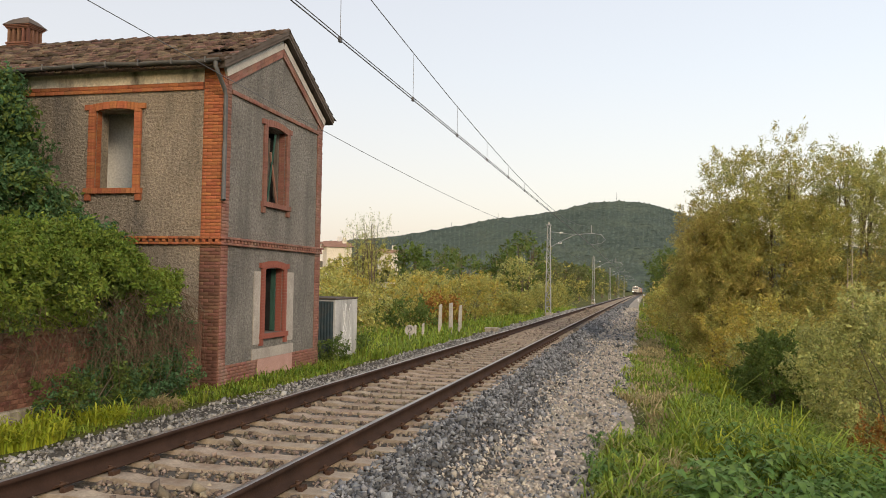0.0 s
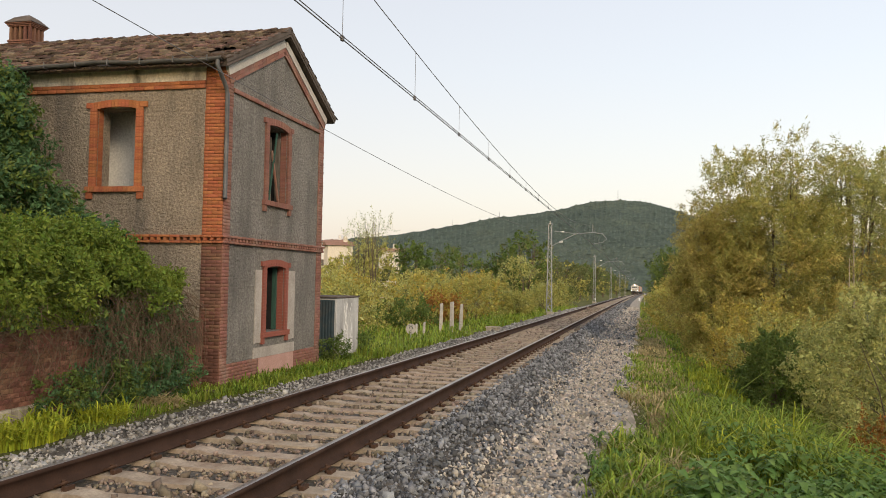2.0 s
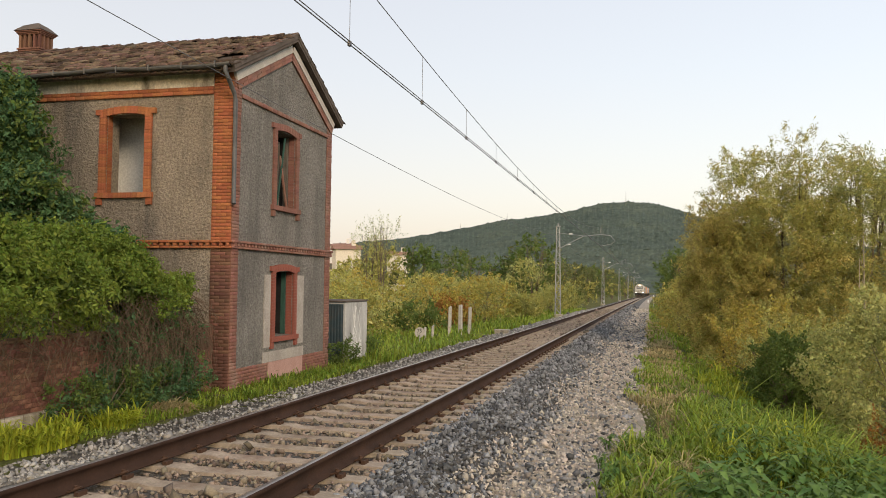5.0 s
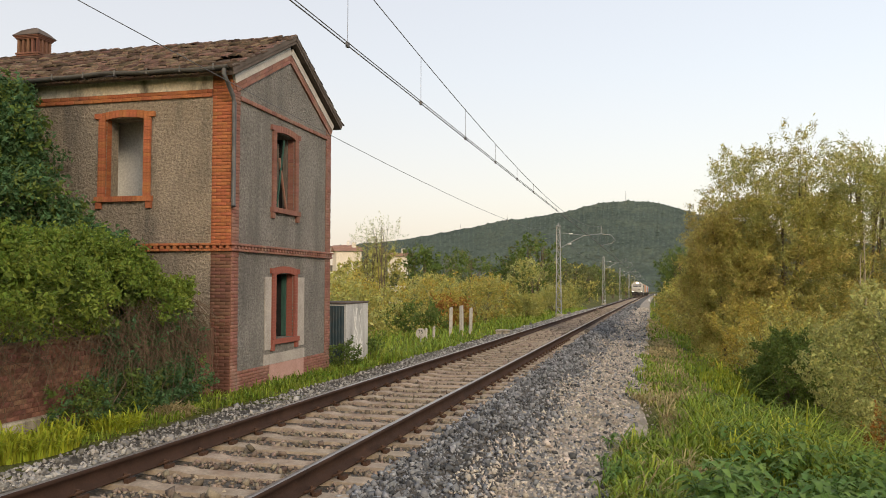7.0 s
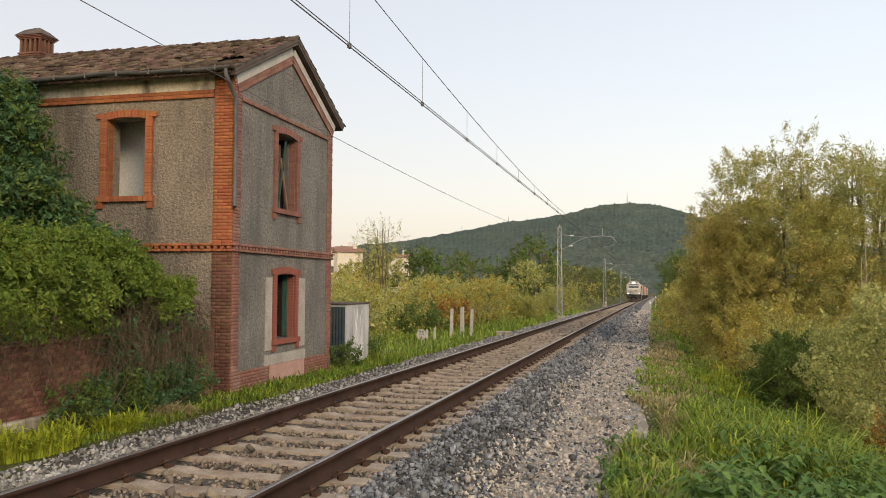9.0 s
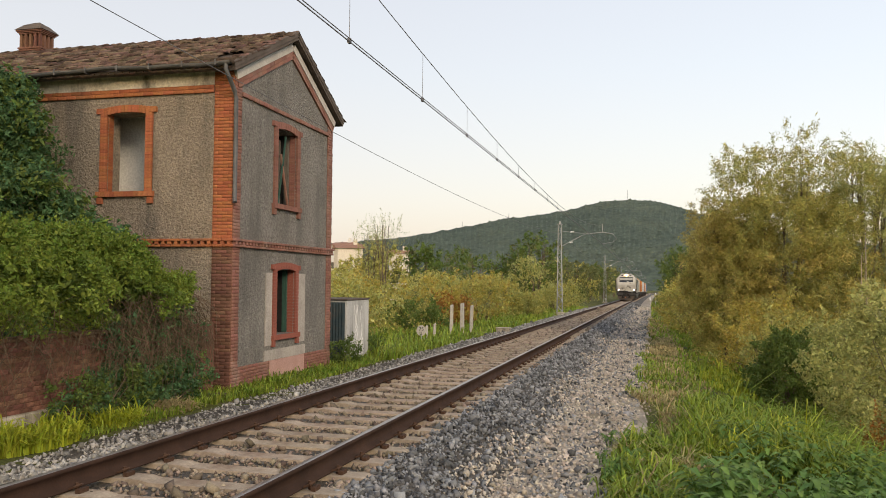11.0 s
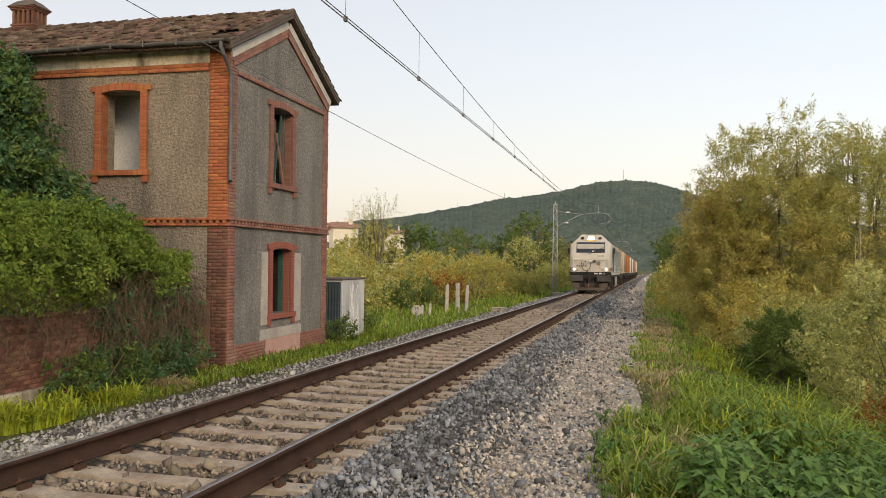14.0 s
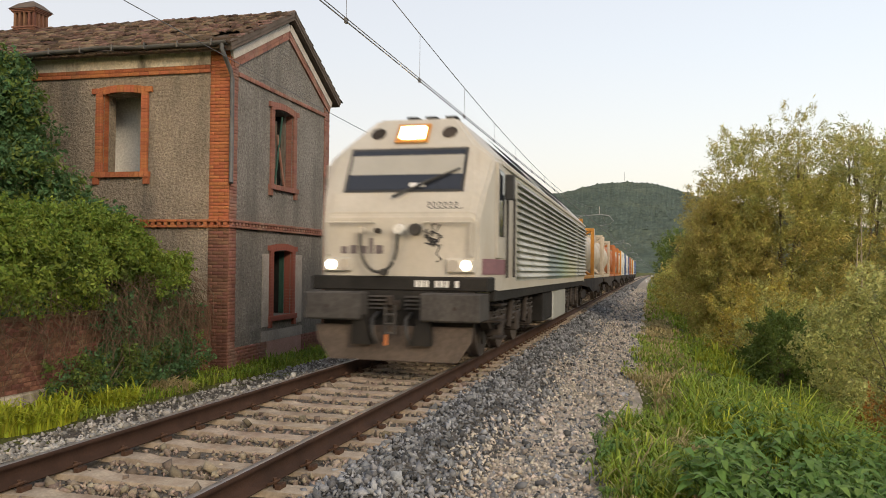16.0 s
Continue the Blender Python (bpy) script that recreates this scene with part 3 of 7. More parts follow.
def build_house_walls():
    top = lambda a: 7.12 - PITCH * abs(a - 2.7)
    # gable wall: pieces round its two openings
    a0, a1 = 1.99, 3.05
    bm = bmesh.new()
    prism(bm, [(0, FOOT), (a0, FOOT), (a0, top(a0)), (0, top(0))], -WALL, 0, "x")
    prism(bm, [(a1, FOOT), (GW, FOOT), (GW, top(GW)), (a1, top(a1))], -WALL, 0, "x")
    prism(bm, [(a0, FOOT), (a1, FOOT), (a1, 0.22), (a0, 0.22)], -WALL, 0, "x")
    prism(bm, [(a0, 1.70), (a1, 1.70), (a1, 3.20), (a0, 3.20)], -WALL, 0, "x")
    prism(bm, [(a0, 4.94), (a1, 4.94), (a1, top(a1)), (2.7, top(2.7)), (a0, top(a0))], -WALL, 0, "x")
    part("gable_wall", bm, ROUGHCAST_G, HOUSE, "grey roughcast gable wall")
    b0, b1 = -2.95, -2.03
    bm = boxes((b1, -WALL, 0, WALL, FOOT, EAVE), (-DEEP, b0, 0, WALL, FOOT, EAVE), (b0, b1, 0, WALL, FOOT, 3.30), (b0, b1, 0, WALL, 4.96, EAVE))
    part("side_wall", bm, ROUGHCAST, HOUSE, "brownish roughcast side wall with damp streaks")
    part("rear_wall", boxes((-DEEP, -WALL, GW - WALL, GW, FOOT, EAVE)), ROUGHCAST, HOUSE)
    bm = bmesh.new()
    prism(bm, [(0, FOOT), (GW, FOOT), (GW, top(GW)), (2.7, top(2.7)), (0, top(0))], -DEEP, -DEEP + WALL, "x")
    part("end_wall", bm, ROUGHCAST, HOUSE)
    part("upper_floor", boxes((-DEEP + WALL, -WALL, WALL, GW - WALL, 2.15, 2.32)), PLASTER, HOUSE)
    # dark colour overhead stands in for the shadow in the window's upper part
    part("attic_floor", boxes((-DEEP + WALL, -WALL, WALL, GW - WALL, 5.30, 5.42)), DARK_WOOD, HOUSE)
    part("partition", boxes((-DEEP + WALL, -WALL, 1.0, 1.08, 2.32, 5.30)), PLASTER, HOUSE, "pale plastered inner wall seen through the empty window")
    part("cross_partition", boxes((-1.62, -1.54, WALL, 1.0, 2.32, 5.30)), PLASTER, HOUSE)
    part("eaves_course", boxes((-DEEP, -0.45, -0.035, 0, 5.47, 5.74)), EAVES_LIME, HOUSE, "water-stained concrete course under the eaves")


def brick_rows(name, x0, x1, z0, z1, face, proud=0.02, material=None, rows=None, single=False, length=0.235, label=""):
    """Courses of bricks on a wall. face 'g': x0..x1 run along the gable; 's': along the side wall (to the left). single: each brick an object."""
    material = material or BRICK_J
    ch, gap = 0.0685, 0.006
    n = max(1, int(round((z1 - z0) / ch)))
    ch = (z1 - z0) / n
    rng = random.Random(name + str(x0) + str(z0))
    out = []
    shared = {}
    for i in range(n):
        cuts = [x0]
        first = length if i % 2 == 0 else length / 2
        while cuts[-1] + first < x1 - 0.06:
            cuts.append(cuts[-1] + first)
            first = length
        cuts.append(x1)
        for a, b in zip(cuts[:-1], cuts[1:]):
            p = proud + rng.uniform(-0.005, 0.006)
            out.append((a + gap / 2, b - gap / 2, z0 + i * ch + gap / 2, z0 + (i + 1) * ch - gap / 2, p))
    pieces = []
    for a, b, lo, hi, p in out:
        e = 0.006
        w, h = b - a, hi - lo
        # a brick: back edge, chamfered front
        v = np.array([(a, 0, lo), (b, 0, lo), (b, 0, hi), (a, 0, hi), (a, p - e, lo), (b, p - e, lo), (b, p - e, hi), (a, p - e, hi),
                      (a + e, p, lo + e), (b - e, p, lo + e), (b - e, p, hi - e), (a + e, p, hi - e)])
        f = np.array([(0, 1, 5, 4), (1, 2, 6, 5), (2, 3, 7, 6), (3, 0, 4, 7), (4, 5, 9, 8), (5, 6, 10, 9), (6, 7, 11, 10), (7, 4, 8, 11), (8, 9, 10, 11)])
        if face == "g":
            v = np.stack([v[:, 1], v[:, 0], v[:, 2]], -1)
        else:
            v = np.stack([-v[:, 0], -v[:, 1], v[:, 2]], -1)
        pieces.append((v, f))
    if single:
        for v, f in pieces:
            c = v[:4].mean(0)
            key = (round(float(np.ptp(v[:, 0])), 2), round(float(np.ptp(v[:, 1])), 2), face)
            if key not in shared:
                shared[key] = mesh_of("brick", v - c, f, material)
            put("brick", shared[key], HOUSE, Matrix.Translation(c))
        return None
    ob = put(name, mesh_of(name, *gather(pieces), material), HOUSE, None, label)
    tagged(ob, kind="stuff")
    return ob


def backing(name, x0, x1, z0, z1, face, proud=0.008):
    if face == "g":
        return part(name, boxes((-0.01, proud, x0, x1, z0, z1)), MORTAR, HOUSE)
    return part(name, boxes((-x1, -x0, -proud, 0.01, z0, z1)), MORTAR, HOUSE)


SHARED_BRICKS = {}
SMOOTH_RED = surface("red_brown_painted_cement", [(0.25, 0.085, 0.062), (0.33, 0.12, 0.09)], 1.5, 30, 0.8, bump=0.2, bump_scale=40, stain=(0.38, 0.27, 0.22), stain_scale=1.5, stain_amount=0.35)
PAINTED_ONE = surface("painted_red_brick_piece", [(0.20, 0.098, 0.076), (0.30, 0.145, 0.114)], 2.2, 45, 0.8, bump=0.4, bump_scale=70, depth=0.005, vary=0.12,
                      stain=(0.42, 0.33, 0.28), stain_scale=1.3, stain_amount=0.4)


def window_surround(face, x0, x1, z0, z1, material, label):
    """Brick jambs, a segmental arch, a sill with drop ends and deep reveals round an opening x0..x1, z0..z1."""
    def piece(a, b, lo, hi, p, back=0.02):
        # one brick, its mesh shared with all of its size
        key = (face, round(b - a, 3), round(hi - lo, 3), round(p, 3), round(back, 3), material.name)
        if key not in SHARED_BRICKS:
            bm = bmesh.new()
            if face == "g":
                box(bm, -back, p, 0, b - a, 0, hi - lo, 0.004)
            else:
                box(bm, a - b, 0, -p, back, 0, hi - lo, 0.004)
            me = bpy.data.meshes.new("brick")
            bmesh.ops.recalc_face_normals(bm, faces=bm.faces)
            bm.to_mesh(me), bm.free()
            me.materials.append({BRICK_J: BRICK, PAINTED_BRICK: PAINTED_ONE}.get(material, material))
            SHARED_BRICKS[key] = me
        put("brick", SHARED_BRICKS[key], holder, pose(0, a, lo) if face == "g" else pose(-a, 0, lo))

    def plate(bm, a, b, lo, hi, p):
        piece(a, b, lo, hi, p)
    w = 0.165
    holder = empty("window_surround", label=label)
    holder.parent = HOUSE
    for a, b in ((x0 - w, x0), (x1, x1 + w)):
        n = int((z1 - z0) / 0.0685)
        bm = bmesh.new()
        for i in range(n):
            lo = z0 + i * (z1 - z0) / n
            plate(bm, a, b, lo + 0.0015, lo + (z1 - z0) / n - 0.0015, 0.046 + 0.002 * (i % 2))
        bm.free()
    # arch of bricks on edge, ending in two shoulders
    bm = bmesh.new()
    n = 15
    mid, half = (x0 + x1) / 2, (x1 - x0) / 2 + w
    for i in range(n):
        a, b = mid - half + 2 * half * i / n, mid - half + 2 * half * (i + 1) / n
        c = ((a + b) / 2 - mid) / half
        lift = 0.09 * (1 - c * c)
        plate(bm, a + 0.003, b - 0.003, z1 - 0.07 + lift, z1 + 0.10 + lift * 0.8, 0.05)
    for a, b in ((mid - half - 0.09, mid - half + 0.06), (mid + half - 0.06, mid + half + 0.09)):
        plate(bm, a, b, z1 - 0.0, z1 + 0.115, 0.062)
    bm.free()
    bm = bmesh.new()
    m = 12
    a0, a1 = mid - half - 0.06, mid + half + 0.06
    for i in range(m):
        plate(bm, a0 + (a1 - a0) * i / m + 0.003, a0 + (a1 - a0) * (i + 1) / m - 0.003, z0 - 0.115, z0 - 0.002, 0.085)
    plate(bm, a0 + 0.02, a0 + 0.15, z0 - 0.26, z0 - 0.117, 0.06)
    plate(bm, a1 - 0.15, a1 - 0.02, z0 - 0.26, z0 - 0.117, 0.06)
    bm.free()
    # reveals inside the wall
    bm = bmesh.new()
    t = 0.012
    for a, b in ((x0, x0 + t), (x1 - t, x1)):
        n = int((z1 - z0) / 0.0685)
        for i in range(n):
            lo = z0 + i * (z1 - z0) / n
            piece(a, b, lo + 0.001, lo + (z1 - z0) / n - 0.001, -0.022, 0.17)
    bm.free()
    return holder


def build_house_trim():
    # near corner, gable side and side wall
    backing("corner_backing", 0.0, 0.45, FOOT, 5.74, "s")
    brick_rows("corner_bricks", 0.0, 0.45, FOOT, 0.0, "s", material=SOOTY_BRICK, label="soot-darkened corner bricks")
    brick_rows("corner", 0.0, 0.45, 0.0, 2.13, "s", material=SOOTY_BRICK, single=True)
    brick_rows("corner", 0.0, 0.45, 2.30, 5.74, "s", material=BRICK, single=True)
    backing("gable_corner_backing", 0.0, 0.29, FOOT, 5.72, "g")
    brick_rows("gable_corner_bricks", 0.0, 0.29, FOOT, 5.72, "g", material=PAINTED_BRICK, label="dull red corner bricks")
    backing("gable_far_backing", 5.03, GW, FOOT, 5.74, "g")
    brick_rows("gable_far_bricks", 5.03, GW, FOOT, 5.74, "g", material=PAINTED_BRICK, label="dull red corner bricks")
    # plinth
    backing("plinth_backing", 0.29, 5.03, FOOT, -0.33, "g")
    brick_rows("plinth_bricks", 0.29, 1.75, FOOT, -0.33, "g", material=PAINTED_BRICK, label="red brick plinth")
    brick_rows("plinth_bricks", 3.65, 5.03, FOOT, -0.33, "g", material=PAINTED_BRICK, label="red brick plinth")
    part("plinth_patch", boxes((0.0, 0.028, 1.76, 3.64, FOOT, -0.335)), PINK_RENDER, HOUSE, "pink cement patch in the plinth")
    # bands
    for lo, hi, nm in ((5.272, 5.366, "gable_band"),):
        backing(nm + "_backing", 0.29, 5.03, lo, hi, "g", 0.03)
        brick_rows(nm, 0.29, 5.03, lo, hi, "g", 0.045, PAINTED_BRICK, label="red brick string course")
    backing("side_band_backing", 0.45, DEEP, 5.305, 5.465, "s", 0.03)
    brick_rows("side_band", 0.45, DEEP, 5.305, 5.465, "s", 0.05, BRICK_J, label="orange-red brick string course")
    # storey belts with dentils
    for face, x0, x1, mat in (("g", -0.04, GW + 0.03, PAINTED_BRICK), ("s", -0.04, DEEP, BRICK_J)):
        brick_rows("storey_belt", x0, x1, 2.245, 2.30, face, 0.10, mat, label="moulded red brick belt between the storeys")
        brick_rows("storey_belt", x0, x1, 2.130, 2.185, face, 0.07, mat, label="moulded red brick belt between the storeys")
        bm = bmesh.new()
        d = 0.0
        while d < x1 - 0.1:
            if face == "g":
                box(bm, 0, 0.085, d, d + 0.075, 2.187, 2.243)
            else:
                box(bm, -d - 0.075, -d, -0.085, 0, 2.187, 2.243)
            d += 0.15
        tagged(part("dentil_course", bm, mat, HOUSE, "row of brick dentils"), kind="stuff")
    # brick rakes and white boards under the verge
    for s in (-1, 1):
        ang = math.atan(PITCH)
        L = 2.68 / math.cos(ang)
        m = Matrix.Translation((0, 2.7, 6.92)) @ Matrix.Rotation(-s * ang if s > 0 else ang, 4, "X")
        bm = bmesh.new()
        n = 13
        for i in range(n):
            a, b = L * i / n + 0.003, L * (i + 1) / n - 0.003
            for r in range(2):
                box(bm, 0, 0.045 + 0.002 * ((i + r) % 3), min(s * a, s * b), max(s * a, s * b), -0.19 + r * 0.085, -0.11 + r * 0.085)
        bm.transform(m)
        part("rake_bricks", bm, PAINTED_BRICK, HOUSE, "sloping red brick band under the verge")
        bm = bmesh.new()
        box(bm, 0, 0.06, min(0, s * L), max(0, s * L), -0.015, 0.16)
        bm.transform(m)
        part("verge_trim", bm, WHITE_TRIM, HOUSE, "flaking white board under the verge")
        # verge boards of the overhang
        Lv = 3.09 / math.cos(ang)
        m2 = Matrix.Translation((0, 2.7, RIDGE)) @ Matrix.Rotation(-s * ang if s > 0 else ang, 4, "X")
        bm = bmesh.new()
        box(bm, -DEEP, 0.175, min(0, s * Lv), max(0, s * Lv), -0.19, -0.075)
        box(bm, 0.09, 0.19, min(0, s * Lv), max(0, s * Lv), -0.13, 0.0, 0.01)
        bm.transform(m2)
        part("roof_deck", bm, VERGE, HOUSE, "dark weathered verge boards")
    window_surround("g", 1.99, 3.05, 3.20, 4.94, PAINTED_BRICK, "dull red brick surround of the upper gable window")
    window_surround("g", 2.04, 3.05, 0.22, 1.70, SMOOTH_RED, "dull red surround of the lower gable window")
    window_surround("s", 2.03, 2.95, 3.30, 4.96, BRICK_J, "orange-red brick surround of the empty side window")
    # pale cement round the lower window
    bm = boxes((0, 0.022, 1.52, 1.83, 0.0, 1.62), (0, 0.022, 3.255, 3.66, -0.02, 1.62), (0, 0.022, 1.50, 3.70, -0.33, -0.10))
    part("cement_patch", bm, PALE_RENDER, HOUSE, "pale cement patch round the lower window")


# near-black, for the chimney flue and for painted darkness inside the gable windows
NEAR_BLACK = surface("near_black_infill", [(0.012, 0.012, 0.012), (0.028, 0.026, 0.025)], 4, 30, 0.9, bump=0.2)


def build_house_fittings():
    gutter = empty("gutter", label="sagging zinc eaves gutter with downpipe")
    gutter.parent = HOUSE
    bm = bmesh.new()
    pts = [(0.07 * math.cos(t), 0.07 * math.sin(t)) for t in np.linspace(math.pi, 2 * math.pi, 9)]
    prof = pts + [(0.058 * math.cos(t), 0.058 * math.sin(t)) for t in np.linspace(2 * math.pi, math.pi, 9)]
    prism(bm, [(-0.42 + p[0], 5.82 + p[1]) for p in prof], -DEEP, 0.12, "x")
    bmesh.ops.subdivide_edges(bm, edges=[e for e in bm.edges if abs(e.verts[0].co.x - e.verts[1].co.x) > 1], cuts=24)
    for v in bm.verts:
        v.co.z += 0.018 * math.sin(v.co.x * 1.7) + 0.012 * math.sin(v.co.x * 4.1) - (0.02 if v.co.x < -4 else 0)
    part("channel", bm, ZINC, gutter)
    for i in range(12):
        bm = bmesh.new()
        x = -0.2 - i * 0.75
        box(bm, x, x + 0.03, -0.50, -0.34, 5.735, 5.75)
        box(bm, x, x + 0.03, -0.495, -0.485, 5.75, 5.86)
        part("bracket", bm, ZINC, gutter)
    v, f = tube([(0.02, -0.42, 5.78), (0.02, -0.42, 5.66), (0.05, -0.32, 5.5), (0.06, -0.12, 5.28), (0.068, -0.07, 5.15), (0.068, -0.06, 4.6), (0.068, -0.06, 3.12), (0.09, -0.09, 3.03)], 0.045, 10)
    put("downpipe", mesh_of("downpipe", v, f, ZINC, True), gutter)
    # boards and torn cloth in the upper gable window, shutter in the lower one
    frame_ob = empty("broken_shutter", label="broken weathered shutter hanging in the upper window")
    frame_ob.parent = HOUSE
    rng = random.Random(5)
    for i in range(9):
        a = 2.05 + i * 0.085
        bm = bmesh.new()
        box(bm, -0.012, 0.012, -0.035, 0.035, 0, rng.uniform(1.1, 1.65), 0.003)
        bm.transform(pose(-0.26 + rng.uniform(-0.05, 0.05), a, 3.22, rng.uniform(-7, 5), rng.uniform(-5, 5), rng.uniform(-30, 30)))
        part("slat", bm, DARK_WOOD if i % 3 else GREEN_WOOD, frame_ob)
    bm = bmesh.new()
    box(bm, -0.02, 0.02, -0.03, 0.03, 0, 1.25, 0.004)
    bm.transform(pose(-0.16, 2.95, 3.24, 19, 0, 0))
    part("fallen_board", bm, PAINTED_BRICK, frame_ob)
    sh = empty("lower_shutter", label="faded green wooden shutter standing ajar in the window")
    sh.parent = HOUSE
    for k, (a0, ang) in enumerate(((2.12, 60), (2.50, 25))):
        bm = bmesh.new()
        for i in range(4):
            box(bm, -0.015, 0.015, i * 0.10, i * 0.10 + 0.094, 0, 1.44, 0.004)
        box(bm, 0.015, 0.035, 0, 0.4, 0.2, 0.28), box(bm, 0.015, 0.035, 0, 0.4, 1.1, 1.18)
        bm.transform(pose(-0.60 - 0.05 * k, a0 - 0.1, 0.23, 0, 0, ang - 20))
        part("leaf", bm, GREEN_WOOD, sh)
    for z0, z1, mat in ((0.23, 1.69, GREEN_WOOD), (3.21, 4.93, DARK_WOOD)):
        part("folded_leaf", boxes((-0.29, -0.175, 3.005, 3.035, z0, z1), bevel=0.004), mat, sh)
        # added black board hides the wall's inner edge, painting the room's darkness
        part("folded_leaf", boxes((-0.43, -0.295, 3.0, 3.035, z0, z1), bevel=0.004), NEAR_BLACK, sh)
    # chimney on the ridge
    ch = empty("chimney", label="red brick chimney with a pierced top and tiled cap")
    ch.parent = HOUSE
    m = pose(-7.13, 2.7, 7.02) @ Matrix.Scale(0.72, 4)
    def cpart(name, bm, mat):
        bm.transform(m)
        part(name, bm, mat, ch)
    cpart("stack", boxes((-0.40, 0.40, -0.3, 0.3, -0.3, 0.36)), SOOTY_BRICK)
    bm = bmesh.new()
    for i in range(3):
        e = 0.02 + 0.03 * i
        box(bm, -0.40 - e, 0.40 + e, -0.3 - e, 0.3 + e, 0.30 + i * 0.065, 0.36 + i * 0.065, 0.004)
    cpart("corbel", bm, SOOTY_BRICK)
    for i in range(5):
        x = -0.39 + i * 0.195
        for y in (-0.29, 0.29):
            cpart("pier", boxes((x - 0.045, x + 0.045, y - 0.05, y + 0.05, 0.49, 0.97), bevel=0.006), SOOTY_BRICK)
    for y in (-0.1, 0.1):
        for x in (-0.39, 0.39):
            cpart("pier", boxes((x - 0.05, x + 0.05, y - 0.045, y + 0.045, 0.49, 0.97), bevel=0.006), SOOTY_BRICK)
    cpart("flue_core", boxes((-0.2, 0.2, -0.12, 0.12, 0.4, 0.97)), NEAR_BLACK)
    bm = bmesh.new()
    for i in range(3):
        e = 0.05 + 0.035 * i
        box(bm, -0.42 - e, 0.42 + e, -0.31 - e, 0.31 + e, 0.97 + i * 0.045, 1.01 + i * 0.045, 0.006)
    cpart("cornice", bm, SOOTY_BRICK)
    bm = bmesh.new()
    base = [bm.verts.new(p) for p in ((-0.57, -0.46, 1.105), (0.57, -0.46, 1.105), (0.57, 0.46, 1.105), (-0.57, 0.46, 1.105))]
    mid = [bm.verts.new(p) for p in ((-0.33, -0.25, 1.33), (0.33, -0.25, 1.33), (0.33, 0.25, 1.33), (-0.33, 0.25, 1.33))]
    tip = [bm.verts.new(p) for p in ((-0.10, 0, 1.47), (0.10, 0, 1.47))]
    bm.faces.new(base[::-1])
    for i in range(4):
        bm.faces.new((base[i], base[(i + 1) % 4], mid[(i + 1) % 4], mid[i]))
    bm.faces.new((mid[0], mid[1], tip[1], tip[0])), bm.faces.new((mid[2], mid[3], tip[0], tip[1]))
    bm.faces.new((mid[1], mid[2], tip[1])), bm.faces.new((mid[3], mid[0], tip[0]))
    cpart("cap", bm, VERGE)


MISSING_TILES = {(1, 8), (2, 8), (3, 8), (4, 8), (2, 9), (3, 9), (4, 9), (11, 11), (12, 11), (13, 11), (23, 11), (17, 11), (30, 10), (31, 11)}


def build_roof_tiles():
    ang = math.atan(PITCH)
    # one curved tile, 0.17 wide and 0.36 long, along its slope (-y)
    t = np.linspace(0, math.pi, 7)
    ring = np.stack([0.085 * np.cos(t), np.zeros(7), 0.045 * np.sin(t)], -1)
    v = np.concatenate([ring * (0.88, 1, 0.9) + (0, 0.18, 0.0), ring * (1.0, 1, 1.05) + (0, -0.18, 0.034), ring * (0.88, 1, 0.8) + (0, -0.18, 0.008)])
    f = [(i, i + 1, 8 + i, 7 + i) for i in range(6)] + [(7 + i, 8 + i, 15 + i, 14 + i) for i in range(6)]
    one = mesh_of("roof_tile", v, f, ROOF_TILE, True)
    slope_len = 3.12 / math.cos(ang)
    rng = random.Random(8)
    rest = []
    count = 0
    rows, cols = 12, 55
    for side in (-1, 1):
        tilt = Matrix.Translation((0, 2.7, RIDGE - 0.06)) @ (Matrix.Rotation(math.pi, 4, "Z") if side > 0 else Matrix.Identity(4)) @ Matrix.Rotation(ang, 4, "X")
        for c in range(cols):
            for r in range(rows):
                x = 0.12 - c * 0.166
                if side < 0 and (c, r) in MISSING_TILES:
                    continue
                m = tilt @ pose((x if side < 0 else -x) + rng.uniform(-0.01, 0.01), -0.15 - r * 0.287 + rng.uniform(-0.02, 0.02), rng.uniform(-0.012, 0.022),
                                rng.uniform(-4, 3), rng.uniform(-10, 10), rng.uniform(-6, 6))
                if side < 0 and c < 25:
                    put("roof_tile", one, HOUSE, m)
                    count += 1
                else:
                    mm = np.array(m)
                    rest.append((v @ mm[:3, :3].T + mm[:3, 3], np.array(f)))
        # tiles lying hollow side up between the rows
        for c in range(cols):
            for r in range(rows):
                if side < 0 and (c, r) in MISSING_TILES and c < 5:
                    continue
                m = np.array(tilt @ pose((0.02 - c * 0.166) if side < 0 else -(0.02 - c * 0.166), -0.15 - r * 0.287, -0.012, 0, 180, 0))
                rest.append((v @ m[:3, :3].T + m[:3, 3], np.array(f)))
    for i in range(24):
        m = np.array(Matrix.Translation((0.0 - i * 0.37, 2.7, RIDGE - 0.075 + rng.uniform(-0.008, 0.012))) @ Matrix.Rotation(math.pi / 2, 4, "Z") @ Matrix.Diagonal((1.1, 1.0, 1.05, 1)))
        rest.append((v @ m[:3, :3].T + m[:3, 3], np.array(f)))
    tagged(put("roof_tiles", mesh_of("roof_tiles", *gather(rest), ROOF_TILE_J, True), HOUSE, None, "weathered brown clay roof tiles, some slipped"), kind="stuff")


build_house_walls()
build_house_trim()
build_house_fittings()

# ---- overhead line ----
SPAN, FIRST_MAST = 62.5, 2.0


def contact_z(y):
    return np.where(y < 64, 4.48, 4.48 - FALL * (y - 64))


def messenger_z(y):
    u = ((y - FIRST_MAST) / SPAN) % 1.0
    return contact_z(y) + 0.20 + 1.36 * (2 * u - 1) ** 2


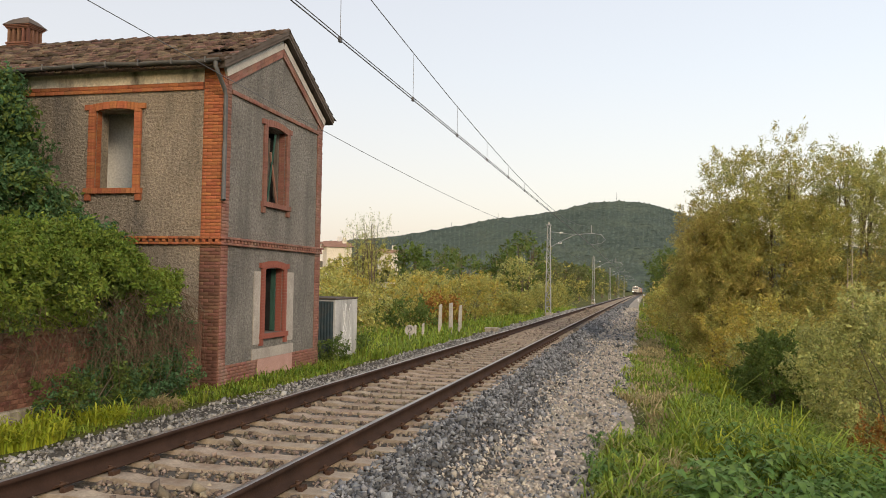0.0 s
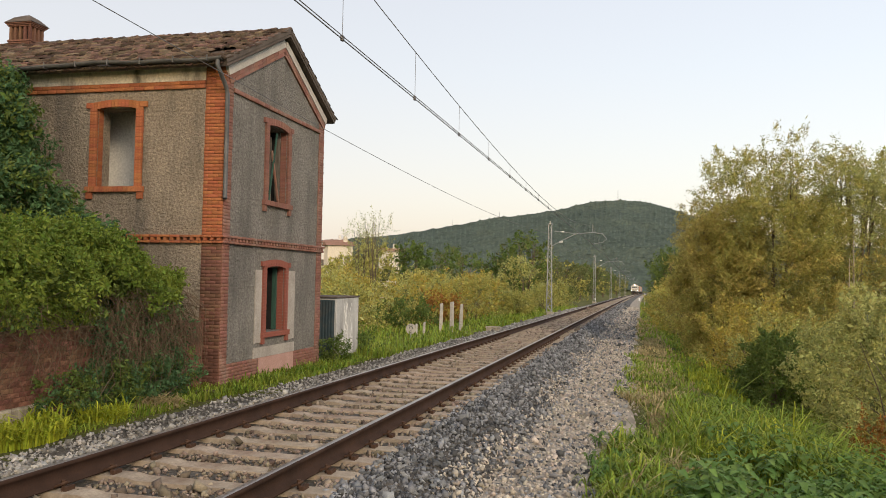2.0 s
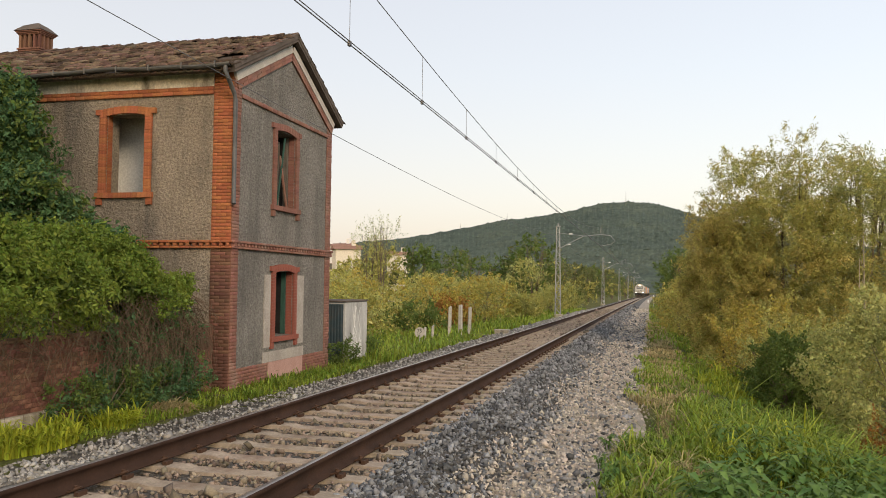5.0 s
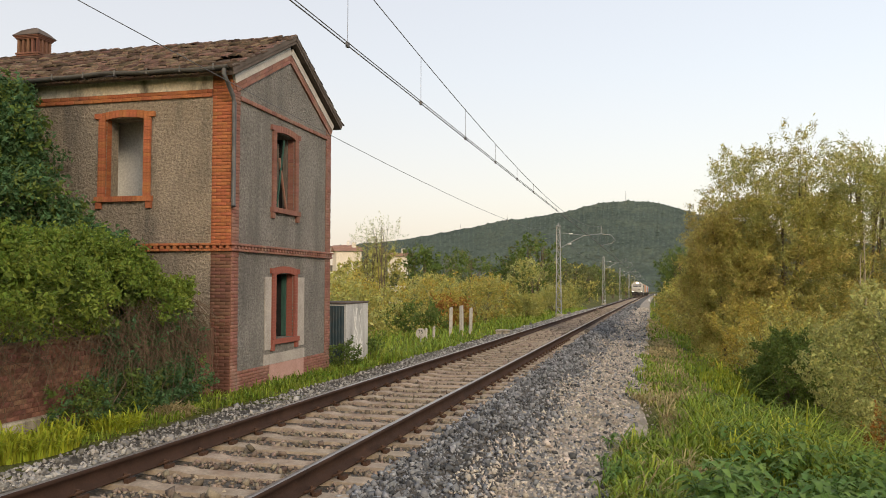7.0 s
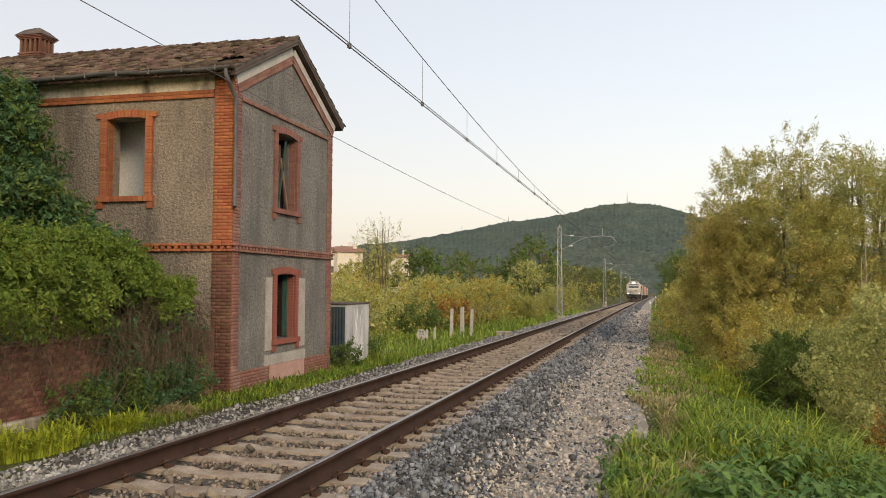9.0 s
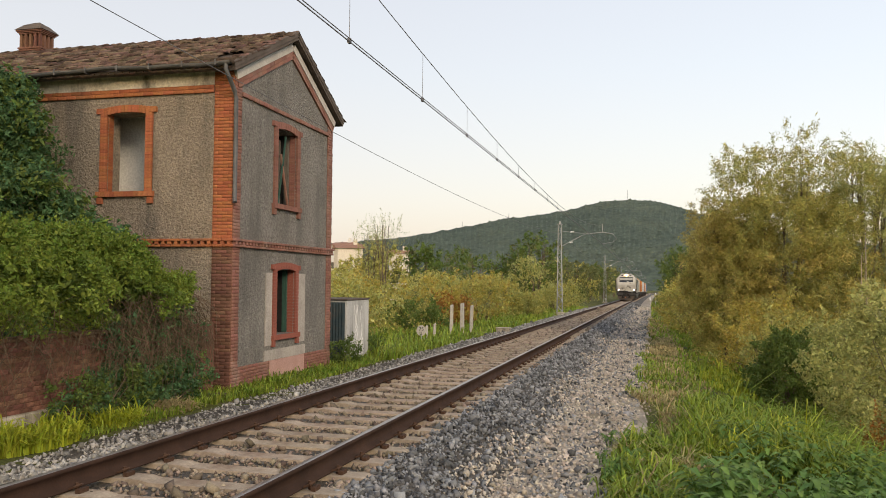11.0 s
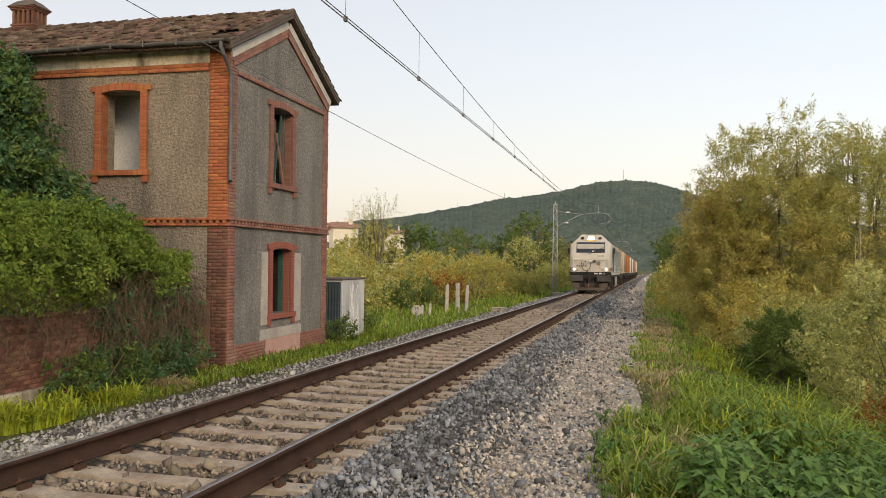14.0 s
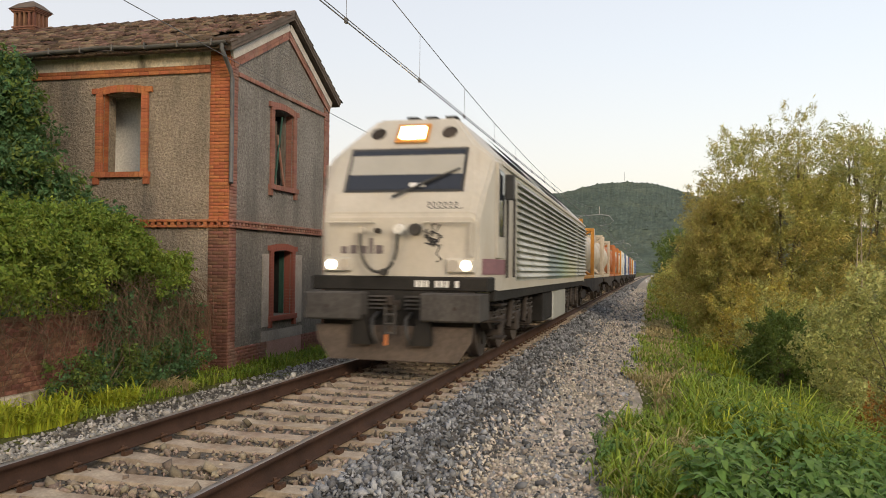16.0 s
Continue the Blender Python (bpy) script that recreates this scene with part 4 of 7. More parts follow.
def build_wires():
    ys = np.arange(-40, 560, 1.5)
    wires = empty("overhead_wires", label="catenary wires with droppers hung over the track", category="overhead line")
    put("contact_wire", mesh_of("contact_wire", *tube(np.stack([rail_x(ys), ys, contact_z(ys)], -1), np.interp(ys, [0, 60, 300], [0.0075, 0.011, 0.025]), 6), CABLE, True), wires)
    put("contact_wire", mesh_of("contact_wire", *tube(np.stack([0.05 + rail_x(ys), ys, contact_z(ys)], -1), np.interp(ys, [0, 60, 300], [0.006, 0.009, 0.02]), 6), CABLE, True), wires)
    put("messenger_wire", mesh_of("messenger_wire", *tube(np.stack([rail_x(ys), ys, messenger_z(ys)], -1), np.interp(ys, [0, 60, 300], [0.0065, 0.010, 0.025]), 6), CABLE, True), wires)
    for i in range(-6, 50):
        y = 9.45 + 3.38 * i
        if abs(((y - FIRST_MAST) / SPAN) % 1.0 - 0.0) < 0.02:
            continue
        x, a, b = float(rail_x(y)), float(contact_z(np.array(y))), float(messenger_z(np.array(y)))
        put("dropper", mesh_of("dropper", *tube([(x, y, a), (x, y, (a + b) / 2), (x, y, b)], 0.004, 5), CABLE), wires)
        bm = bmesh.new()
        box(bm, x - 0.02, x + 0.02, y - 0.03, y + 0.03, a - 0.025, a + 0.045, 0.005)
        part("wire_clamp", bm, CABLE, wires)
    u = ((ys - FIRST_MAST) / SPAN) % 1.0
    fz = 4.72 + 0.62 * (2 * u - 1) ** 2 + np.where(ys < 64, 0, -FALL * (ys - 64))
    tagged(put("feeder_cable", mesh_of("feeder_cable", *tube(np.stack([-3.4 + rail_x(ys), ys, fz], -1), np.interp(ys, [0, 60, 300], [0.006, 0.009, 0.02]), 6), CABLE, True)),
           "slack return cable strung between the line masts", "cable")


def build_mast(y, tall):
    x, z = -3.35 + float(rail_x(y)), float(rail_z(y))
    m = empty("catenary_mast", pose(x, y, z), label="galvanised lattice catenary mast with a cantilever arm", category="mast", group="catenary masts")
    bm = boxes((-0.35, 0.35, -0.35, 0.35, -0.9, -0.32), bevel=0.03)
    part("footing", bm, CONCRETE, m)
    top = tall - z
    for sx in (-1, 1):
        for sy in (-1, 1):
            bm = bmesh.new()
            rod(bm, (sx * 0.21, sy * 0.16, -0.4), (sx * 0.12, sy * 0.10, top), 0.034, 0.028, 4)
            part("leg", bm, GALV, m)
    bm = bmesh.new()
    n = 15
    for i in range(n):
        a, b = -0.3 + (top + 0.3) * i / n, -0.3 + (top + 0.3) * (i + 1) / n
        w = 0.21 - 0.09 * i / n
        s = 1 if i % 2 else -1
        for sy in (-1, 1):
            rod(bm, (-s * w, sy * w * 0.8, a), (s * w, sy * w * 0.8, b), 0.018, None, 4)
            rod(bm, (-w, sy * w * 0.8, b), (w, sy * w * 0.8, b), 0.018, None, 4)
        for sx in (-1, 1):
            rod(bm, (sx * w, -s * w * 0.8, a), (sx * w, s * w * 0.8, b), 0.016, None, 4)
    part("lacing", bm, GALV, m)
    cz, mz = float(contact_z(np.array(y))) - z, float(messenger_z(np.array(y))) - z
    part("head_plate", boxes((-0.2, 0.2, -0.16, 0.16, top, top + 0.06), (-0.05, 0.05, -0.05, 0.05, top + 0.06, top + 0.28), bevel=0.01), GALV, m)
    # curved cantilever tube, tie and steady arm
    v, f = tube([(0.15, 0, cz - 0.15), (1.2, 0, cz + 0.42), (2.0, 0, mz - 0.75), (3.35, 0, mz - 0.62), (4.1, 0, mz - 0.72), (4.45, 0, cz + 0.42), (4.15, 0, cz + 0.18)], 0.032, 6)
    put("cantilever", mesh_of("cantilever", v, f, GALV, True), m)
    bm = bmesh.new()
    rod(bm, (0.15, 0, mz - 0.5), (2.0, 0, mz - 0.72), 0.018, None, 5)
    part("tie", bm, GALV, m)
    bm = bmesh.new()
    rod(bm, (4.15, 0, cz + 0.18), (3.35, 0, cz + 0.03), 0.018, None, 5)
    part("steady_arm", bm, GALV, m)
    for a in ((0.85, mz - 0.58), (0.75, cz + 0.16)):
        bm = bmesh.new()
        for i in range(5):
            rod(bm, (a[0] + i * 0.06, 0, a[1]), (a[0] + i * 0.06 + 0.035, 0, a[1]), 0.07, 0.05, 8)
        part("insulator", bm, PORCELAIN, m, "white ribbed insulator")
    bm = bmesh.new()
    rod(bm, (3.35, 0, mz - 0.62), (3.35, 0, mz + 0.02), 0.025, None, 6)
    part("messenger_support", bm, GALV, m)


def build_line():
    build_wires()
    for i, y in enumerate((2.0, 64.5, 127.0, 189.5, 252.0, 314.5)):
        build_mast(y, 6.05 - 0.55 * max(0, i - 1))


build_line()

# ---- plants ----
OLIVE = foliage("olive_willow_leaves", (0.31, 0.305, 0.075), (0.46, 0.43, 0.13))
GREYGREEN = foliage("grey_green_sallow_leaves", (0.30, 0.325, 0.10), (0.47, 0.475, 0.185))
OCHRE = foliage("ochre_autumn_leaves", (0.37, 0.305, 0.06), (0.48, 0.385, 0.09))
TAWNY = foliage("tawny_willow_leaves", (0.40, 0.345, 0.095), (0.52, 0.445, 0.145))
RUSSET = foliage("russet_dry_leaves", (0.27, 0.125, 0.03), (0.36, 0.19, 0.05))
DEEP_GREEN = foliage("dark_green_leaves", (0.085, 0.135, 0.032), (0.155, 0.21, 0.052))
IVY = foliage("ivy_leaves", (0.055, 0.125, 0.058), (0.11, 0.195, 0.08))
VINE = foliage("bright_vine_leaves", (0.10, 0.165, 0.026), (0.245, 0.31, 0.055))
WEED = foliage("broad_weed_leaves", (0.10, 0.19, 0.045), (0.19, 0.30, 0.075), 0.25)
GRASS = foliage("green_grass_blades", (0.15, 0.235, 0.028), (0.285, 0.35, 0.055), 0.45)
YELLOW_GRASS = foliage("yellow_green_grass_blades", (0.30, 0.36, 0.03), (0.43, 0.46, 0.055), 0.3)
DRY_GRASS = foliage("dry_straw_grass", (0.341, 0.271, 0.132), (0.500, 0.419, 0.217), 0.3)
FAR_GREEN = foliage("distant_tree_leaves", (0.125, 0.145, 0.055), (0.19, 0.205, 0.08))


def leaf_cloud(rng, centres, per, spread, size, up=0.0, out=None, length=0.0, form=LEAF_V):
    """Leaves round centres; with length, strung along twigs that leave each centre outwards and upwards."""
    n = len(centres)
    p = np.repeat(centres, per, 0)
    if length:
        d = rng.normal(size=(n, 3)) * 0.55 + (0, 0, up)
        if out is not None:
            d += out
        d /= np.linalg.norm(d, axis=1)[:, None]
        t = rng.uniform(0, 1, (n * per, 1))
        p = p + np.repeat(d, per, 0) * t * length * rng.uniform(0.6, 1.3, (n * per, 1)) + (0, 0, -0.12 * length) * t * t
        p = p + rng.normal(size=p.shape) * spread * (1.15 - t)
    else:
        p = p + rng.normal(size=p.shape) * spread
    return scatter(rng, form, LEAF_F, p, size * np.exp(rng.normal(0, 0.25, len(p))), 0.2)


def crown_points(rng, n, w, d, h, hollow=0.5, lumps=0.25):
    """Points through a lumpy crown about the origin, more of them near its skin."""
    v = rng.normal(size=(n, 3))
    v /= (np.abs(v) ** 2.9).sum(1)[:, None] ** (1 / 2.9)
    r = hollow + (1 - hollow) * rng.uniform(0, 1, n) ** 0.6
    seed = rng.uniform(0, 100)
    lump = np.array([noise.noise((a * 2.1 + seed, b * 2.1, c * 2.1)) for a, b, c in v])
    r = r * (1 + lumps * 2 * lump)
    return v * r[:, None] * (w, d, h), v


def shrub(name, label, x, y, w, d, h, mat, seed, n=220, per=60, leaf=0.06, spread=0.13, twig=0.35, stems=26, category="bush", group="", lift=0.52, up=0.55, hollow=0.45, mats=()):
    z = float(land_z(x, y))
    rng = np.random.default_rng(seed)
    thing = empty(name, pose(x, y, z), label=label, category=category, group=group)
    c, v = crown_points(rng, n, w, d, h * 0.5, hollow)
    c[:, 2] += h * lift
    keep = c[:, 2] > 0.04
    c, v = c[keep], v[keep]
    k = len(mats) + 1
    pick = rng.integers(0, k + 1, len(c)) if mats else np.zeros(len(c), int)
    pick[pick == k] = 0
    for i, m in enumerate((mat, *mats)):
        sel = pick == i
        if sel.sum():
            put("foliage", mesh_of("foliage", *leaf_cloud(rng, c[sel], per, spread, leaf, up, v[sel] * 0.6, twig), m), thing)
    pcs = []
    for i in range(min(stems, len(c))):
        b = np.array((rng.normal() * w * 0.12, rng.normal() * d * 0.12, -0.15))
        t = c[i] * 0.95
        mid = b * 0.5 + t * 0.5 + (0, 0, 0.12 * h)
        pcs.append(tube([b, b * 0.75 + mid * 0.25 + (0, 0, 0.05 * h), mid, t], [0.022 * h / 2 + 0.004, 0.016, 0.011, 0.004], 5))
    if pcs:
        put("stem_tangle", mesh_of("stem_tangle", *gather(pcs), BARK, True), thing)
    return thing


def tree(name, label, x, y, h, w, mat, seed, n=420, per=55, leaf=0.085, spread=0.10, twig=0.75, crown_low=0.28, trunk=0.11, forks=3, mats=(), group="", hollow=0.4, base=None, up=0.75, form=LEAF_V):
    z = float(land_z(x, y)) if base is None else base
    rng = np.random.default_rng(seed)
    thing = empty(name, pose(x, y, z), label=label, category="tree", group=group)
    half = h * (1 - crown_low) / 2
    c, v = crown_points(rng, n, w, w, half, hollow, 0.17)
    c[:, 2] += h * crown_low + half * 0.95
    k = len(mats) + 1
    low = c[:, 2] < h * 0.55
    pick = np.zeros(len(c), int)
    if mats:
        r = rng.uniform(0, 1, len(c))
        pick[(r < np.where(low, 0.38, 0.12))] = 1
        if len(mats) > 1:
            pick[r > 0.86] = 2
    for i, m in enumerate((mat, *mats)):
        sel = pick == i
        if sel.sum():
            put("crown", mesh_of("crown", *leaf_cloud(rng, c[sel], per, spread, leaf, up, v[sel] * 0.55, twig, form), m), thing)
    trunks, limbs = [], []
    for j in range(forks):
        a = rng.uniform(0, 6.28)
        lean = np.array((math.cos(a), math.sin(a), 0)) * w * 0.35
        b = np.array((math.cos(a), math.sin(a), 0)) * trunk * 1.1
        pts = [b + (0, 0, -0.3), b + lean * 0.1 + (0, 0, h * 0.18), b + lean * 0.4 + (0, 0, h * 0.42), b + lean * 0.8 + (0, 0, h * 0.68), b + lean + (0, 0, h * 0.9)]
        trunks.append(tube(pts, [trunk * 1.15, trunk * 0.85, trunk * 0.6, trunk * 0.35, 0.015], 7))
        near = np.argsort(np.linalg.norm((c - pts[3])[:, :2], axis=1))[: 13]
        for q in near:
            s = pts[1] * 0.3 + pts[2] * 0.7 if c[q][2] < h * 0.6 else pts[2] * 0.5 + pts[3] * 0.5
            mid = (s + c[q]) / 2 + (0, 0, 0.05 * h)
            limbs.append(tube([s, mid, c[q]], [trunk * 0.32, trunk * 0.2, 0.008], 5))
    put("trunk", mesh_of("trunk", *gather(trunks), BARK, True), thing)
    put("branching", mesh_of("branching", *gather(limbs), BARK, True), thing)
    return thing


def blades(name, label, mat, count, place, height, seed, width=0.007, bend=0.45, category="grass", clumps=0):
    """Grass blades of three segments that arch over; place(rng, n) gives x, y; with clumps they spring from that many tufts."""
    rng = np.random.default_rng(seed)
    if clumps:
        cx, cy = place(rng, clumps)
        pick = rng.integers(0, len(cx), count)
        x, y = cx[pick] + rng.normal(0, 0.07, count), cy[pick] + rng.normal(0, 0.07, count)
    else:
        x, y = place(rng, count)
    n = len(x)
    z = land_z(x, y) - 0.02
    h = height * np.exp(rng.normal(0, 0.3, n))
    tuft = np.array([noise.noise((a * 1.3, b * 1.3, seed)) for a, b in zip(x, y)])
    h *= np.clip(1 + 1.1 * tuft, 0.3, 2)
    a = rng.uniform(0, 2 * np.pi, n)
    dx, dy = np.cos(a), np.sin(a)
    b = bend * h * rng.uniform(0.3, 1.3, n)
    w = width * np.interp(np.hypot(x - 3.6, y), [4, 12, 40], [1.0, 1.5, 4.0])
    side = np.stack([-dy * w, dx * w, 0.15 * w], -1)
    base = np.stack([x, y, z], -1)
    droop = np.clip(b / h - 0.3, 0, 1)
    rows = []
    for out, up, wide in ((0, 0, 0.8), (0.16, 0.55, 1.0), (0.52, 0.90, 0.75), (1.0, 0.95, 0.1)):
        lift = h * (up - droop * 0.42 * out ** 2)
        mid = base + np.stack([dx * b * out, dy * b * out, lift], -1)
        rows += [mid - side * wide, mid + side * wide]
    v = np.stack(rows, 1).reshape(-1, 3)
    o = (np.arange(n) * 8)[:, None]
    f = np.concatenate([o + (0, 1, 3, 2), o + (2, 3, 5, 4), o + (4, 5, 7, 6)])
    tagged(put(name, mesh_of(name, v, f, mat)), label, category, kind="stuff")


def strip(x0, x1, y0, y1, power=1.5):
    def place(rng, n):
        y = y0 + (y1 - y0) * rng.uniform(0, 1, n) ** power
        return rng.uniform(x0, x1, n) + rail_x(y), y
    return place


def edge_strip(x0, x1, y0, y1, power=1.5, cut=0.0):
    """As strip, with an uneven inner edge and bare patches."""
    def place(rng, n):
        y = y0 + (y1 - y0) * rng.uniform(0, 1, n) ** power
        x = rng.uniform(x0, x1, n)
        k = np.array([noise.noise((a * 0.55, b * 0.4, 7.7)) for a, b in zip(x, y)])
        e = np.minimum(np.abs(x - x0), np.abs(x1 - x)) / 0.6
        ok = k + e * 0.8 > cut
        return x[ok] + rail_x(y[ok]), y[ok]
    return place


def spot(cx, cy, rx, ry):
    def place(rng, n):
        a, r = rng.uniform(0, 2 * np.pi, n), np.sqrt(rng.uniform(0, 1, n))
        return cx + rx * r * np.cos(a), cy + ry * r * np.sin(a)
    return place


def build_grass():
    blades("verge_grass", "lush green grass on the trackside verge", GRASS, 20000, edge_strip(3.2, 8.5, 6.0, 26, 1.4, 0.22), 0.10, 21, 0.006, 0.9)
    blades("tall_grass", "tall arching grass tufts beside the path", GRASS, 8500, edge_strip(3.85, 7.0, 10.4, 14.6, 1.0, 0.1), 0.33, 22, 0.0058, 1.2, clumps=170)
    blades("tall_grass", "yellowish arching grass tufts beside the path", YELLOW_GRASS, 1800, edge_strip(3.9, 6.0, 10.4, 13.8, 1.0, 0.1), 0.32, 33, 0.0055, 1.3, clumps=60)
    blades("tall_grass", "arching grass tufts at the path's edge", GRASS, 4200, spot(3.75, 9.0, 0.5, 1.9), 0.20, 23, 0.007, 1.1, clumps=70)
    blades("dry_grass", "dry straw-coloured grass along the path's edge", DRY_GRASS, 2600, edge_strip(3.4, 4.6, 6.5, 16, 1.0, 0.0), 0.15, 34, 0.006, 1.2, clumps=80)
    blades("dry_grass", "dry straw-coloured grass along the path's edge", DRY_GRASS, 8000, edge_strip(3.45, 5.0, 14, 60, 1.5, 0.05), 0.075, 24)
    blades("lower_meadow_grass", "bright grass in the hollow below the bank", GRASS, 6500, strip(4.6, 8.0, 17, 60, 1.2), 0.11, 25)
    blades("far_side_grass", "green grass strip between track and house", GRASS, 14000, edge_strip(-4.9, -3.3, 6.5, 34, 1.4, 0.16), 0.12, 26, 0.0055, 0.9)
    blades("meadow_grass", "long green grass behind the marker posts", GRASS, 17000, strip(-13, -3.3, 22, 95, 1.7), 0.25, 27, 0.006, 0.7)
    blades("yellow_grass", "yellow-green grass clump by the garden wall", YELLOW_GRASS, 3200, spot(-4.0, 8.6, 0.45, 1.0), 0.22, 28, 0.009, 0.7)
    blades("yellow_grass", "yellow-green grass clump by the garden wall", YELLOW_GRASS, 1300, spot(-3.9, 10.35, 0.25, 0.4), 0.18, 29, 0.008, 0.8)
    blades("dead_grass", "flattened dead grass heap by the wall", DRY_GRASS, 2500, spot(-4.05, 11.7, 0.4, 0.6), 0.09, 30, 0.006, 1.6)
    blades("bright_grass", "bright yellow-green grass patch in the hollow", YELLOW_GRASS, 4500, spot(5.6, 21.5, 0.7, 2.8), 0.12, 32)
    blades("far_verge_grass", "thin grass along the far verge", GRASS, 6000, strip(3.6, 9.0, 34, 150, 1.3), 0.13, 31)


def broad_leaf(p, d, e, long, wide, drop):
    """A pointed leaf folded along its rib, from p along d, e across."""
    rib = [p, p + d * long * 0.35 + (0, 0, 0.012), p + d * long * 0.7 - (0, 0, drop * 0.4), p + d * long - (0, 0, drop)]
    up = np.array((0, 0, 0.25 * wide))
    v = np.array([rib[0], rib[1], rib[2], rib[3], rib[1] + e * wide + up, rib[2] + e * wide * 0.7 + up, rib[1] - e * wide + up, rib[2] - e * wide * 0.7 + up])
    return v, np.array([(0, 1, 4, 4), (1, 2, 5, 4), (2, 3, 5, 5), (0, 6, 1, 1), (1, 6, 7, 2), (2, 7, 3, 3)])


def weed(x, y, h, seed):
    z = float(land_z(x, y))
    rng = np.random.default_rng(seed)
    thing = empty("broadleaf_weed", pose(x, y, z), label="broad-leaved green weed in the verge", category="weed", group="verge weeds")
    pcs, verts, tris, n = [], [], [], 0
    for s in range(3):
        a = rng.uniform(0, 6.28)
        top = np.array((math.cos(a) * h * 0.42, math.sin(a) * h * 0.42, h * rng.uniform(0.75, 1.05)))
        pcs.append(tube([(0, 0, -0.03), top * 0.5 + (0, 0, 0.05), top], [0.007, 0.006, 0.004], 5))
        for i, t in enumerate(np.linspace(0.3, 1, 7)):
            p = top * t + (0, 0, 0.05 * math.sin(t * 3))
            for k in (0, math.pi):
                b = a + i * 1.57 + k + rng.uniform(-0.35, 0.35)
                size = h * 0.42 * rng.uniform(0.7, 1.15) * (1.1 - 0.45 * t)
                d, e = np.array((math.cos(b), math.sin(b), rng.uniform(-0.25, 0.35))), np.array((-math.sin(b), math.cos(b), 0.0))
                v, f = broad_leaf(p, d, e, size, size * 0.23, size * rng.uniform(0.1, 0.4))
                verts.append(v)
                for q in f:
                    tris.append((q[0] + n, q[1] + n, q[2] + n))
                    if q[2] != q[3]:
                        tris.append((q[0] + n, q[2] + n, q[3] + n))
                n += len(v)
    put("stem", mesh_of("stem", *gather(pcs), WEED), thing)
    put("foliage", mesh_of("foliage", np.concatenate(verts), np.array(tris), WEED), thing)


